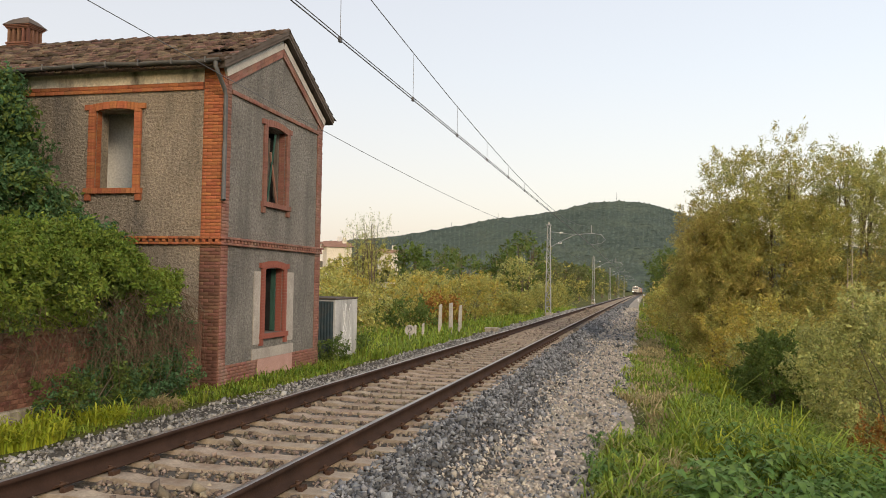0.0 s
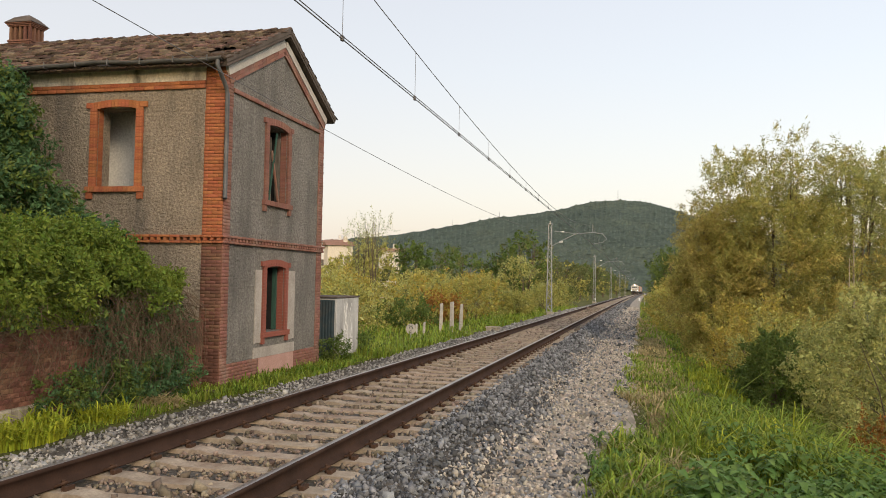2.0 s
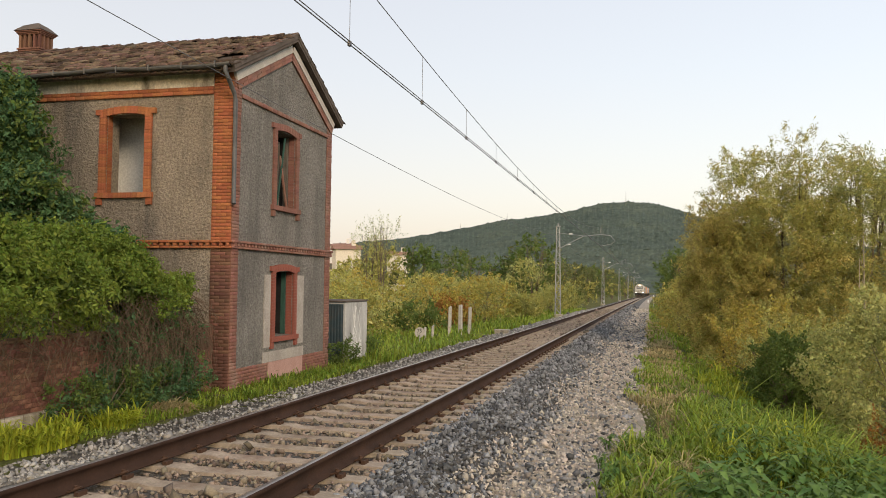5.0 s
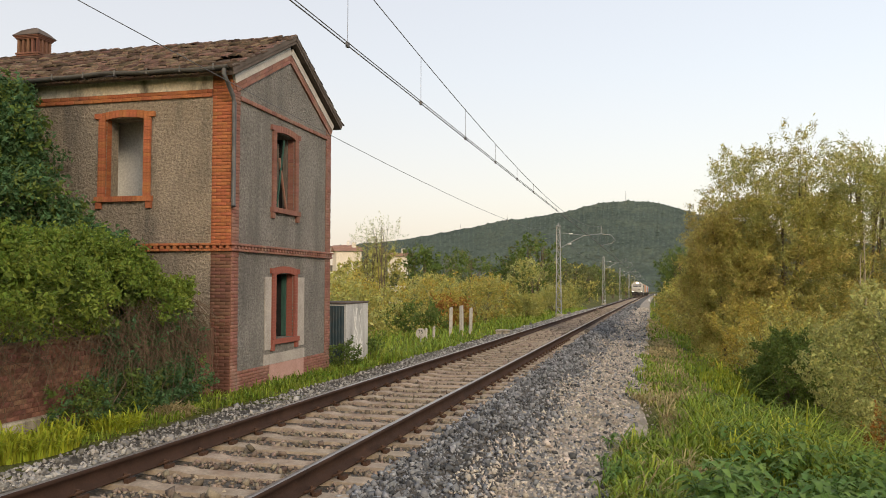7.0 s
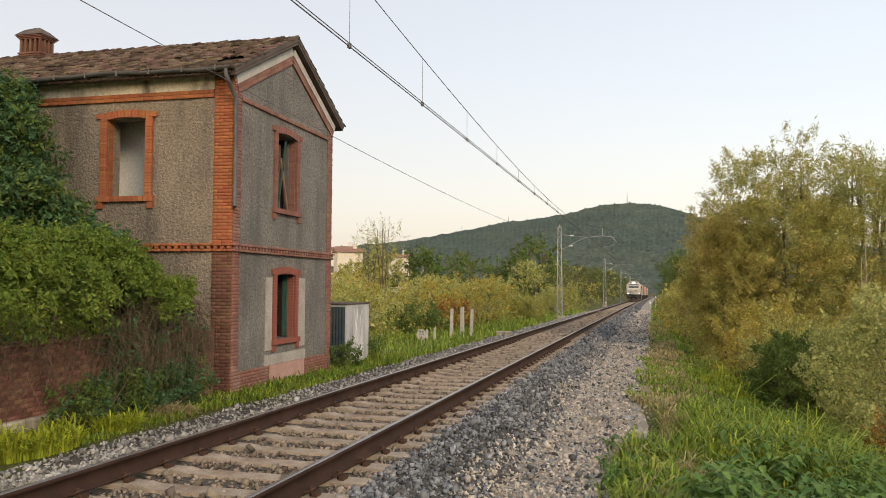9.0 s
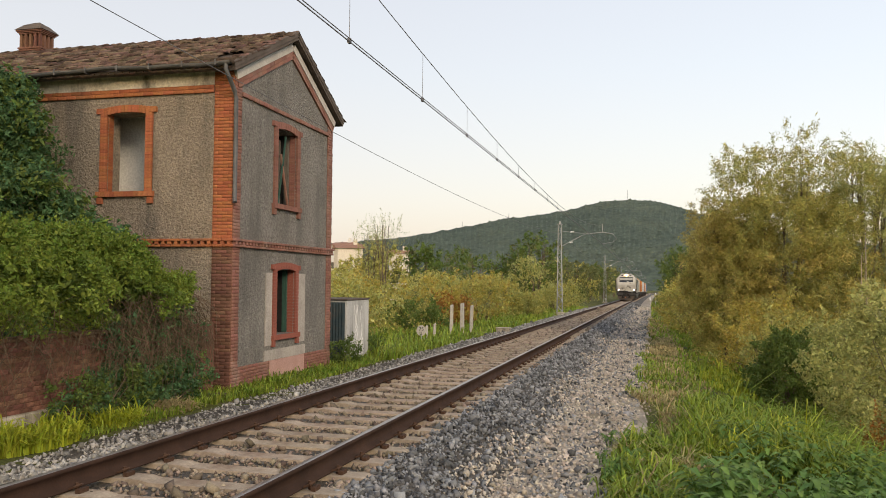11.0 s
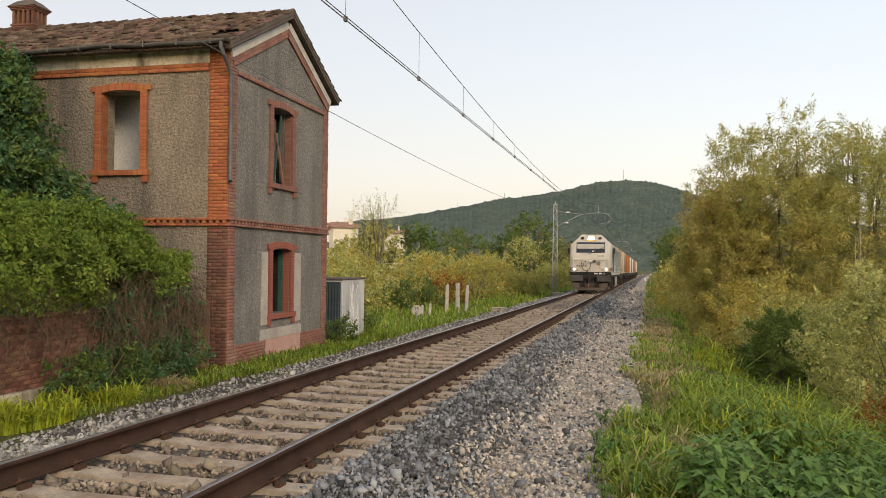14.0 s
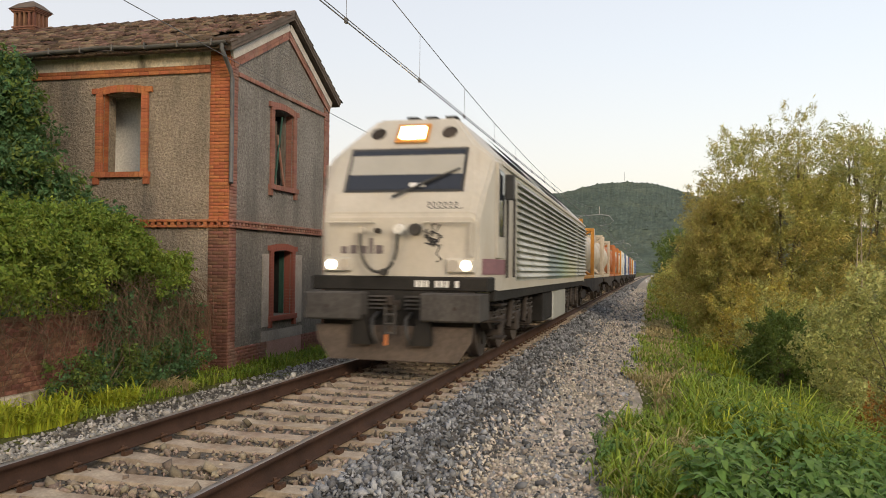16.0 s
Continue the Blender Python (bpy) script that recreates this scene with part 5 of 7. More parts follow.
def build_right_bank():
    rng = random.Random(3)
    for i in range(150):
        y = rng.uniform(6.2, 12.4)
        weed(rng.uniform(4.15 + 0.12 * max(0, y - 8), 4.6 + 0.42 * y), y, rng.uniform(0.36, 0.6), 300 + i)
    for i in range(18):
        weed(rng.uniform(3.1, 4.0), rng.uniform(6.6, 12.0), rng.uniform(0.14, 0.24), 400 + i)
    shrub("sallow_bush", "grey-green sallow bush with dense small leaves", 8.25, 15.3, 1.65, 1.5, 2.9, GREYGREEN, 41, 620, 60, 0.07, 0.07, 0.30, hollow=0.72)
    shrub("dead_fern", "rust-brown dead fern at the bush's foot", 7.4, 13.7, 0.5, 0.4, 0.8, RUSSET, 43, 70, 45, 0.05, 0.06, 0.3, stems=14)
    shrub("broom_bush", "dark green broom bush on the bank", 6.75, 19.6, 0.72, 0.72, 1.55, DEEP_GREEN, 44, 340, 70, 0.065, 0.07, 0.28, up=0.9, hollow=0.65)
    shrub("mixed_shrub", "olive-green shrub in the hollow", 7.5, 21.5, 1.5, 1.3, 2.1, OLIVE, 45, 300, 42, 0.075, 0.10, 0.4, mats=(GREYGREEN,))
    shrub("mixed_shrub", "olive-green shrub in the hollow", 9.8, 20.5, 1.7, 1.4, 2.5, GREYGREEN, 46, 300, 42, 0.075, 0.10, 0.4, mats=(OLIVE,))
    shrub("mixed_shrub", "ochre-tinted shrub under the willows", 7.0, 25.5, 1.4, 1.4, 2.2, OCHRE, 47, 260, 50, 0.07, 0.10, 0.4, mats=(OLIVE,))
    shrub("mixed_shrub", "ochre-tinted shrub under the willows", 10.6, 25.0, 1.9, 1.5, 2.6, OLIVE, 48, 300, 50, 0.07, 0.10, 0.4, mats=(OCHRE, GREYGREEN))
    group = "willows along the bank"
    tree("willow_tree", "tall olive willow turning yellow low down", 8.35, 31.0, 8.4, 2.55, OLIVE, 51, 1000, 92, 0.135, 0.18, 0.58, 0.05, 0.075, 3, (TAWNY, GREYGREEN), group, hollow=0.25, form=WILLOW_V)
    tree("willow_tree", "smaller willow with tawny leaves at the bank's edge", 6.5, 31.5, 6.0, 1.65, TAWNY, 52, 600, 84, 0.135, 0.18, 0.45, 0.04, 0.07, 3, (OLIVE,), group, hollow=0.3, form=WILLOW_V)
    tree("willow_tree", "tall olive willow with an airy crown", 11.3, 32.0, 8.3, 2.2, GREYGREEN, 53, 560, 78, 0.135, 0.17, 0.65, 0.34, 0.085, 4, (TAWNY, OLIVE), group, form=WILLOW_V)
    tree("willow_tree", "airy willow with bare lower stems", 14.3, 33.0, 7.9, 2.2, GREYGREEN, 54, 340, 55, 0.15, 0.16, 0.65, 0.42, 0.085, 4, (OLIVE,), group, form=WILLOW_V)
    tree("willow_tree", "tawny willow by the line", 7.2, 40.0, 6.4, 1.7, OLIVE, 56, 330, 50, 0.16, 0.18, 0.6, 0.05, 0.1, 3, (TAWNY,), group, form=WILLOW_V)
    for i in range(9):
        x, y, h = 10.3 + 0.55 * i + 0.3 * math.sin(i * 5.1), 28.6 + 0.9 * math.sin(i * 2.7), 3.4 + 0.6 * math.sin(i * 1.9)
        pole = empty("bare_sapling", pose(x, y, float(land_z(x, y))), label="thin pale bare sapling stem among the willows", category="sapling", group="bare saplings")
        lean = 0.35 * math.sin(i * 3.3)
        put("stem", mesh_of("stem", *tube([(0, 0, -0.2), (lean * 0.2, 0, h * 0.4), (lean * 0.6, 0.05, h * 0.75), (lean, 0, h * 1.3)], [0.045, 0.038, 0.028, 0.01], 6), PALE_BARK, True), pole)
        twigs = [tube([(lean * 0.6, 0.05, h * (0.7 + 0.08 * k)), (lean * 0.6 + 0.25 * math.cos(k * 2.4 + i), 0.2 * math.sin(k * 2.4), h * (0.85 + 0.1 * k))], [0.012, 0.004], 4) for k in range(4)]
        put("branching", mesh_of("branching", *gather(twigs), PALE_BARK), pole)
    tree("roadside_tree", "dark green round tree by the line", 7.4, 95.0, 7.6, 2.6, DEEP_GREEN, 57, 260, 46, 0.2, 0.25, 0.9, 0.1, 0.15, 3)
    tree("roadside_tree", "dark green round tree by the line", 9.5, 120.0, 8.5, 3.2, DEEP_GREEN, 58, 240, 40, 0.25, 0.3, 0.9, 0.1, 0.15, 3)
    for i, (x, y) in enumerate(((5.6, 46), (6.0, 54), (6.4, 63), (6.8, 74))):
        shrub("verge_thicket", "yellow-green thicket along the far verge", x, y, 1.3, 3.2, 2.6, GREYGREEN if i % 2 else OLIVE, 60 + i, 200, 40, 0.13, 0.15, 0.6, mats=(OCHRE,), group="verge thickets")


def build_left_side():
    # vines over the garden wall, tall ivy shrub before the house
    rng = np.random.default_rng(71)
    vine = empty("wall_vine", pose(-5.2, 10.8, 0), label="bright green vine heaped over the garden wall", category="vine")
    n = 1500
    t = rng.uniform(-4.2, 3.0, n)
    top = np.interp(t, [-4.2, -1.5, 0.3, 1.4, 2.5, 3.1], [2.25, 2.28, 2.33, 2.12, 1.75, 1.25])
    fx = np.clip(rng.normal(0, 0.55, n), -1.2, np.interp(t, [1.5, 3.0], [1.2, 0.6]))
    lump = np.array([noise.noise((a * 1.6, b * 1.6, 3.3)) for a, b in zip(t, fx)])
    c = np.stack([fx - 0.12 * t, t, 0.55 + (top + 0.35 * lump - 0.62) * np.sqrt(np.clip(1 - (fx / 1.3) ** 2, 0.05, 1)) * rng.uniform(0.4, 1.0, n) ** 0.4], -1)
    out = np.stack([np.sign(fx) * 0.5 + 0.35, -0.25 * np.ones(n), 0.05 * np.ones(n)], -1)
    put("foliage", mesh_of("foliage", *leaf_cloud(rng, c, 50, 0.07, 0.066, 0.2, out, 0.26), VINE), vine)
    put("foliage", mesh_of("foliage", *leaf_cloud(rng, c[:420] - (0.1, 0, 0.22), 36, 0.10, 0.075, 0.1, out[:420], 0.25), DEEP_GREEN), vine)
    # trails that droop over the coping
    n = 330
    t = rng.uniform(-4.0, 0.4, n)
    c = np.stack([0.48 + rng.normal(0, 0.12, n), t, rng.uniform(0.80, 1.4, n)], -1)
    put("foliage", mesh_of("foliage", *leaf_cloud(rng, c, 34, 0.07, 0.064, -0.3, None, 0.22), VINE), vine)
    # the part that hangs down to the ground beside the corner
    n = 620
    t = rng.uniform(0.3, 2.8, n)
    c = np.stack([0.5 + rng.normal(0, 0.12, n), t, -0.62 + 1.75 * rng.uniform(0, 1, n) ** 1.25 * np.interp(t, [0.4, 2.75], [0.8, 1.0])], -1)
    put("foliage", mesh_of("foliage", *leaf_cloud(rng, c, 22, 0.08, 0.07, -0.2, None, 0.2), IVY), vine)
    pcs = []
    for i in range(720):
        y0 = rng.uniform(-2.2, 2.9) if i < 260 else rng.uniform(0.3, 2.9)
        z0 = rng.uniform(0.35, 1.25)
        p = np.array((0.55 + rng.normal(0, 0.12), y0, z0))
        q = p + (rng.normal(0, 0.12) + 0.1, rng.normal(0, 0.45), -rng.uniform(0.3, 1.2))
        pcs.append(tube([p, (p + q) / 2 + (0.12, rng.normal(0, 0.22), 0.1), q], np.array([0.005, 0.004, 0.0025]) * rng.uniform(0.6, 1.3), 4))
    put("stem_tangle", mesh_of("stem_tangle", *gather(pcs), STEM), vine)
    # ivy heaped against the side wall, falling away towards the corner
    ivy = empty("ivy_thicket", pose(-9.0, 13.6, -0.7), label="tall dark ivy thicket heaped against the side wall", category="ivy")
    n = 3000
    z = rng.uniform(0.6, 6.45, n)
    edge = np.interp(z, [0, 3.0, 3.3, 3.9, 4.55, 5.1, 5.7, 6.2, 6.8], [3.0, 2.7, 2.0, 1.45, 0.75, 0.85, 0.45, 0.15, -0.2])
    x = edge - (edge + 2.0) * rng.uniform(0, 1, n) ** 1.3
    lump = np.array([noise.noise((a * 1.1, b * 1.1, 9.1)) for a, b in zip(x, z)])
    x = x + 0.3 * lump
    front = -0.75 * np.clip((edge - x) / 1.2, 0, 1) ** 0.5 - 0.9 * lump
    c = np.stack([x, front + rng.uniform(0, 1, n) ** 2 * 0.9, z], -1)
    out = np.stack([0.25 * np.ones(n), -0.7 * np.ones(n), -0.25 * np.ones(n)], -1)
    sel = rng.uniform(0, 1, n) < 0.7
    put("foliage", mesh_of("foliage", *leaf_cloud(rng, c[sel], 26, 0.09, 0.10, 0.0, out[sel], 0.26), IVY), ivy)
    put("foliage", mesh_of("foliage", *leaf_cloud(rng, c[~sel], 26, 0.09, 0.10, 0.1, out[~sel], 0.28), DEEP_GREEN), ivy)
    pcs = [tube([(-0.5 + 0.35 * k, 0.3, 0), (-0.4 + 0.3 * k, 0.2, 2.4), (-0.6 + 0.2 * k, 0.2, 5.2)], [0.06, 0.045, 0.015], 6) for k in range(4)]
    put("stem_tangle", mesh_of("stem_tangle", *gather(pcs), BARK, True), ivy)
    shrub("nettle_patch", "dark green nettles at the wall's foot", -4.45, 10.9, 0.3, 1.2, 0.7, DEEP_GREEN, 74, 120, 46, 0.06, 0.07, 0.2, stems=20, mats=(IVY,))
    shrub("nettle_patch", "dark green nettles at the wall's foot", -4.5, 12.4, 0.35, 1.2, 0.7, IVY, 75, 130, 46, 0.06, 0.07, 0.2, stems=20, mats=(DEEP_GREEN,))
    shrub("nettle_patch", "weeds at the house corner's foot", -4.35, 20.6, 0.35, 0.5, 0.6, DEEP_GREEN, 76, 60, 40, 0.06, 0.07, 0.2, stems=12)
    shrub("nettle_patch", "weeds beside the concrete cabinet", -4.9, 23.5, 0.7, 0.5, 0.7, DEEP_GREEN, 77, 80, 40, 0.07, 0.08, 0.2, stems=12)
    # meadow shrubs across the field
    spec = ((-9.5, 34, 2.0, 2.0, OLIVE, GREYGREEN), (-12, 41, 2.5, 2.7, OCHRE, OLIVE), (-8.2, 40, 1.6, 1.2, DEEP_GREEN, OLIVE), (-14.5, 46, 3.0, 3.0, OLIVE, GREYGREEN), (-9.3, 48, 2.0, 2.6, OCHRE, OLIVE),
            (-7.3, 44.5, 1.0, 1.5, RUSSET, OCHRE), (-6.9, 52, 1.7, 2.7, OLIVE, OCHRE), (-11.5, 56, 2.6, 3.2, GREYGREEN, OLIVE), (-18, 52, 3.2, 3.4, GREYGREEN, OLIVE), (-8.0, 62, 1.8, 2.8, GREYGREEN, OCHRE),
            (-5.3, 62, 1.0, 1.5, OLIVE, GREYGREEN), (-6.6, 72, 2.0, 4.6, GREYGREEN, OLIVE), (-5.2, 78, 1.3, 2.4, OLIVE, GREYGREEN), (-22, 62, 3.5, 3.6, OLIVE, OCHRE), (-15, 66, 3.0, 3.4, OLIVE, GREYGREEN),
            (-10.5, 70, 2.4, 3.2, OCHRE, OLIVE), (-5.4, 90, 1.5, 2.6, OLIVE, GREYGREEN), (-5.6, 100, 1.6, 2.4, GREYGREEN, DEEP_GREEN))
    for i, (x, y, w, h, a, b) in enumerate(spec):
        shrub("meadow_shrub", ("yellowing" if a in (OCHRE, RUSSET) else "olive-green") + " shrub in the overgrown meadow", x, y, w, w, h * 1.05, a, 80 + i, 190, 21, 0.16, 0.14, 0.6, 12, mats=(b,), group="meadow shrubs")
    for i, (x, y, h, w, a) in enumerate(((-9.0, 92, 8.4, 3.1, DEEP_GREEN), (-12.5, 96, 6.4, 2.6, DEEP_GREEN), (-25, 84, 7.0, 2.2, OLIVE), (-21.5, 88, 7.4, 2.0, DEEP_GREEN), (-30, 90, 5.5, 3.0, OLIVE), (-22, 118, 8.0, 4.0, DEEP_GREEN),
                                         (-28, 130, 9.0, 4.5, DEEP_GREEN), (-15, 130, 6.5, 3.5, DEEP_GREEN), (-9.5, 112, 5.5, 2.6, FAR_GREEN), (-9.0, 135, 6.5, 3.0, FAR_GREEN), (-8.5, 158, 6.8, 3.0, FAR_GREEN),
                                         (-9.0, 180, 8, 3.5, DEEP_GREEN), (-15, 170, 9, 4.0, FAR_GREEN), (-8, 215, 9, 4.0, FAR_GREEN), (-14, 240, 10, 5.0, FAR_GREEN), (-7.5, 265, 9, 4.0, DEEP_GREEN), (-5.0, 330, 9, 4.0, FAR_GREEN),
                                         (20, 200, 9, 5, FAR_GREEN), (16, 160, 9, 4.5, FAR_GREEN), (22, 270, 11, 6, FAR_GREEN), (18, 400, 11, 6, DEEP_GREEN), (28, 420, 12, 8, FAR_GREEN))):
        tree("field_tree", "leafy green tree beyond the meadow", x, y, h, w, a, 120 + i, 170, 15, 0.42, 0.3, 0.9, 0.08, 0.14, 3, (FAR_GREEN,) if a is not FAR_GREEN else (OLIVE,), "field trees")
    # two thin, nearly leafless saplings
    for i, (x, y, h) in enumerate(((-16.9, 58, 7.2), (-15.5, 57, 7.8))):
        tree("sapling", "thin sapling with few pale leaves", x, y, h, 1.25, GREYGREEN, 150 + i, 85, 24, 0.14, 0.10, 1.0, 0.45, 0.05, 4, (), "saplings", up=1.2, form=WILLOW_V)
    # woods closing the valley
    rng = np.random.default_rng(160)
    m = 900
    a = np.radians(rng.uniform(-60, 45, m))
    r = rng.uniform(430, 900, m)
    x, y = r * np.sin(a), r * np.cos(a)
    ok = np.abs(x - rail_x(np.minimum(y, 620))) > 14
    c = np.stack([x, y, land_z(x, y) + rng.uniform(1, 6, m)], -1)[ok]
    put("valley_woods", mesh_of("valley_woods", *leaf_cloud(rng, c, 42, 2.6, 2.2), FAR_GREEN))
    tagged(bpy.data.objects["valley_woods"], "distant woods along the valley floor", "woods", kind="stuff")


build_grass()
build_right_bank()
build_left_side()

# ---- trackside things ----
def build_garden_wall():
    wall = empty("garden_wall", pose(-4.8, 7.0, 0), label="crumbling red brick garden wall with a concrete coping", category="wall")
    rng = random.Random(2)
    z0, z1 = -0.5, 0.58
    part("core", boxes((-0.26, -0.006, 0, 7.6, -1.0, z1)), OLD_BRICK_ONE, wall)
    one = {}
    n = 0
    for r in range(15):
        z = z0 + r * 0.072
        y = -0.12 if r % 2 else 0.0
        while y < 4.7:
            L = 0.235
            key = rng.randrange(4)
            if key not in one:
                bm = boxes((-0.02, 0.0, 0.005, L - 0.007, 0.005, 0.066), bevel=0.006)
                for v in bm.verts:
                    v.co += Vector((rng.uniform(-0.005, 0.006), rng.uniform(-0.004, 0.004), rng.uniform(-0.004, 0.004)))
                me = bpy.data.meshes.new("brick")
                bm.to_mesh(me), bm.free()
                me.materials.append(OLD_BRICK_ONE)
                one[key] = me
            if rng.random() > 0.06:
                put("brick", one[key], wall, pose(rng.uniform(-0.004, 0.008), y, z))
                n += 1
            y += L
    bm = bmesh.new()
    for i in range(6):
        box(bm, -0.30, 0.03, i * 0.79 + 0.01, i * 0.79 + 0.78, z1, z1 + 0.05, 0.012)
    part("coping", bm, OLD_BRICK_ONE, wall, "worn reddish coping")
    part("footing", boxes((-0.2, 0.10, 0, 3.15, -1.0, -0.42), bevel=0.03), CONCRETE, wall, "pale concrete footing")


OLD_BRICK_ONE = surface("weathered_brick", [(0.15, 0.078, 0.055), (0.26, 0.13, 0.09)], 2, 14, 0.95, bump=1.0, bump_scale=22, depth=0.03, vary=0.3, grit=(0.4, 1.4),
                        stain=(0.085, 0.065, 0.045), stain_scale=1.6, stain_amount=0.9)
BLUE_DOOR = surface("blue_grey_steel_door", [(0.035, 0.06, 0.075), (0.06, 0.09, 0.105)], 3, 30, 0.6, metal=0.2, bump=0.1, stain=(0.10, 0.07, 0.05), stain_scale=3, stain_amount=0.4)
CAB_CONCRETE = surface("weathered_pale_concrete", [(0.42, 0.42, 0.42), (0.56, 0.56, 0.55)], 1.4, 24, 0.88, bump=0.2, stain=(0.20, 0.20, 0.19), stain_scale=1.6, stain_amount=0.6, stain_stretch=(2, 2, 0.5))
SPRAY = surface("white_spray_paint", [(0.72, 0.73, 0.73), (0.8, 0.8, 0.8)], 5, 40, 0.7, bump=0)
BLACK_SPRAY = surface("black_spray_paint", [(0.03, 0.03, 0.035), (0.05, 0.05, 0.055)], 5, 40, 0.7, bump=0)
POST = surface("weathered_concrete_post", [(0.36, 0.34, 0.31), (0.52, 0.50, 0.46)], 3, 30, 0.92, bump=0.5, bump_scale=40, stain=(0.16, 0.15, 0.12), stain_scale=3, stain_amount=0.6)


def stroke(pts, r=0.012, sides=5):
    return tube(pts, r, sides)


def build_cabinet():
    z = float(land_z(-4.3, 21.5))
    cab = empty("concrete_cabinet", pose(-4.58, 21.3, z - 0.14), label="pale concrete lineside cabinet with a dark blue ribbed steel door", category="cabinet")
    h = 1.86
    part("body", boxes((-1.3, 0.0, 0.06, 1.87, -0.1, h), bevel=0.015), CAB_CONCRETE, cab)
    part("roof_slab", boxes((-1.34, 0.025, 0.02, 1.90, h, h + 0.05), bevel=0.012), VERGE, cab)
    door = part("door", boxes((-1.22, -0.06, 0.035, 0.058, 0.05, h - 0.05), bevel=0.004), BLUE_DOOR, cab, "dark blue ribbed steel door")
    for i in range(13):
        x = -1.2 + i * 0.088
        part("rib", boxes((x, x + 0.045, 0.012, 0.036, 0.07, h - 0.07), bevel=0.006), BLUE_DOOR, door)
    # sprayed scrawl, plain strokes
    t = np.linspace(0, 1, 26)
    side = np.full(26, 0.002)
    pcs = [stroke(np.stack([side, 0.62 + 0.30 * t, 1.1 + 0.62 * np.abs(1 - 2 * t)], -1), 0.008),
           stroke(np.stack([side, 0.80 + 0.05 * np.sin(t * 9), 0.95 + 0.80 * t], -1), 0.008),
           stroke(np.stack([side, 1.20 + 0.08 * np.sin(t * 7), 0.75 + 0.95 * t], -1), 0.008),
           stroke(np.stack([side, 0.75 + 0.20 * np.cos(t * 6.28), 0.72 + 0.24 * np.sin(t * 6.28)], -1), 0.008),
           stroke(np.stack([side, 0.82 + 0.12 * np.cos(t * 6.28), 0.98 + 0.16 * np.sin(t * 6.28)], -1), 0.008),
           stroke(np.stack([side, 1.15 + 0.22 * t, 0.62 + 0.12 * np.sin(t * 9)], -1), 0.007)]
    put("sprayed_scrawl", mesh_of("sprayed_scrawl", *gather(pcs), SPRAY, True), cab, None, "white sprayed scrawl")


def build_posts():
    for x, y, h, lean in ((-5.05, 35.6, 1.38, 1.5), (-4.95, 37.4, 1.42, -1), (-4.7, 38.2, 1.30, 2), (-5.0, 31.2, 0.6, -3), (-5.2, 33.2, 0.62, 2)):
        z = float(land_z(x, y))
        post = empty("marker_post", pose(x, y, z, lean, lean * 0.7, 10 * lean), label="weathered square concrete post in the grass" if h > 1 else "short broken concrete post in the grass", category="post", group="concrete posts")
        w = 0.085 if h > 1 else 0.06
        bm = boxes((-w, w, -w, w, -0.25, h), bevel=0.015)
        for v in bm.verts:
            if v.co.z > 0.5 * h:
                v.co.x *= 0.86
                v.co.z += 0.03 * math.sin(v.co.x * 40)
        part("shaft", bm, POST, post)
    x, y = -4.75, 29.6
    z = float(land_z(x, y))
    sign = empty("distance_sign", pose(x, y, z - 0.12, 0, 0, 20), label="small round white distance plate with black figures", category="sign")
    bm = bmesh.new()
    rod(bm, (0, 0.02, -0.2), (0, 0.02, 0.52), 0.025, None, 8)
    part("stake", bm, GALV, sign)
    bm = bmesh.new()
    rod(bm, (0, -0.012, 0.62), (0, 0.012, 0.62), 0.185, None, 24)
    for v in bm.verts:
        v.co.z = 0.62 + (v.co.z - 0.62) * 1.1
    part("plate", bm, POST, sign)
    for txt, zz, s in (("75", 0.61, 0.2), ("2", 0.47, 0.15)):
        cu = bpy.data.curves.new("figure", "FONT")
        cu.body, cu.size, cu.align_x, cu.extrude = txt, s, "CENTER", 0.002
        tmp = new("figure_source", cu)
        me = bpy.data.meshes.new_from_object(tmp.evaluated_get(bpy.context.evaluated_depsgraph_get()))
        bpy.data.objects.remove(tmp)
        me.materials.clear()
        me.materials.append(BLACK_SPRAY)
        put("figure", me, sign, pose(0, -0.016, zz, 90, 0, 0), "black painted figures")
    # a low concrete stub and thin white pegs near the line
    z = float(land_z(-3.0, 37.5))
    stub = empty("concrete_stub", pose(-3.0, 37.6, z), label="low concrete cable box by the ballast", category="cable box")
    part("body", boxes((-0.3, 0.3, -0.25, 0.25, -0.1, 0.16), bevel=0.02), CONCRETE, stub)
    part("lid", boxes((-0.33, 0.33, -0.28, 0.28, 0.16, 0.21), bevel=0.01), CONCRETE, stub)
    for x, y, h in ((3.62, 66, 1.25), (4.2, 118, 1.5), (-2.7, 118, 0.6)):
        z = float(land_z(x + rail_x(y), y))
        peg = empty("white_peg", pose(x + float(rail_x(y)), y, z), label="thin white marker peg beside the line", category="peg", group="marker pegs")
        bm = bmesh.new()
        rod(bm, (0, 0, -0.2), (0, 0, h), 0.045, 0.04, 8)
        part("shaft", bm, POST, peg)
        part("cap", boxes((-0.06, 0.06, -0.06, 0.06, h, h + 0.22), bevel=0.015), SPRAY, peg)


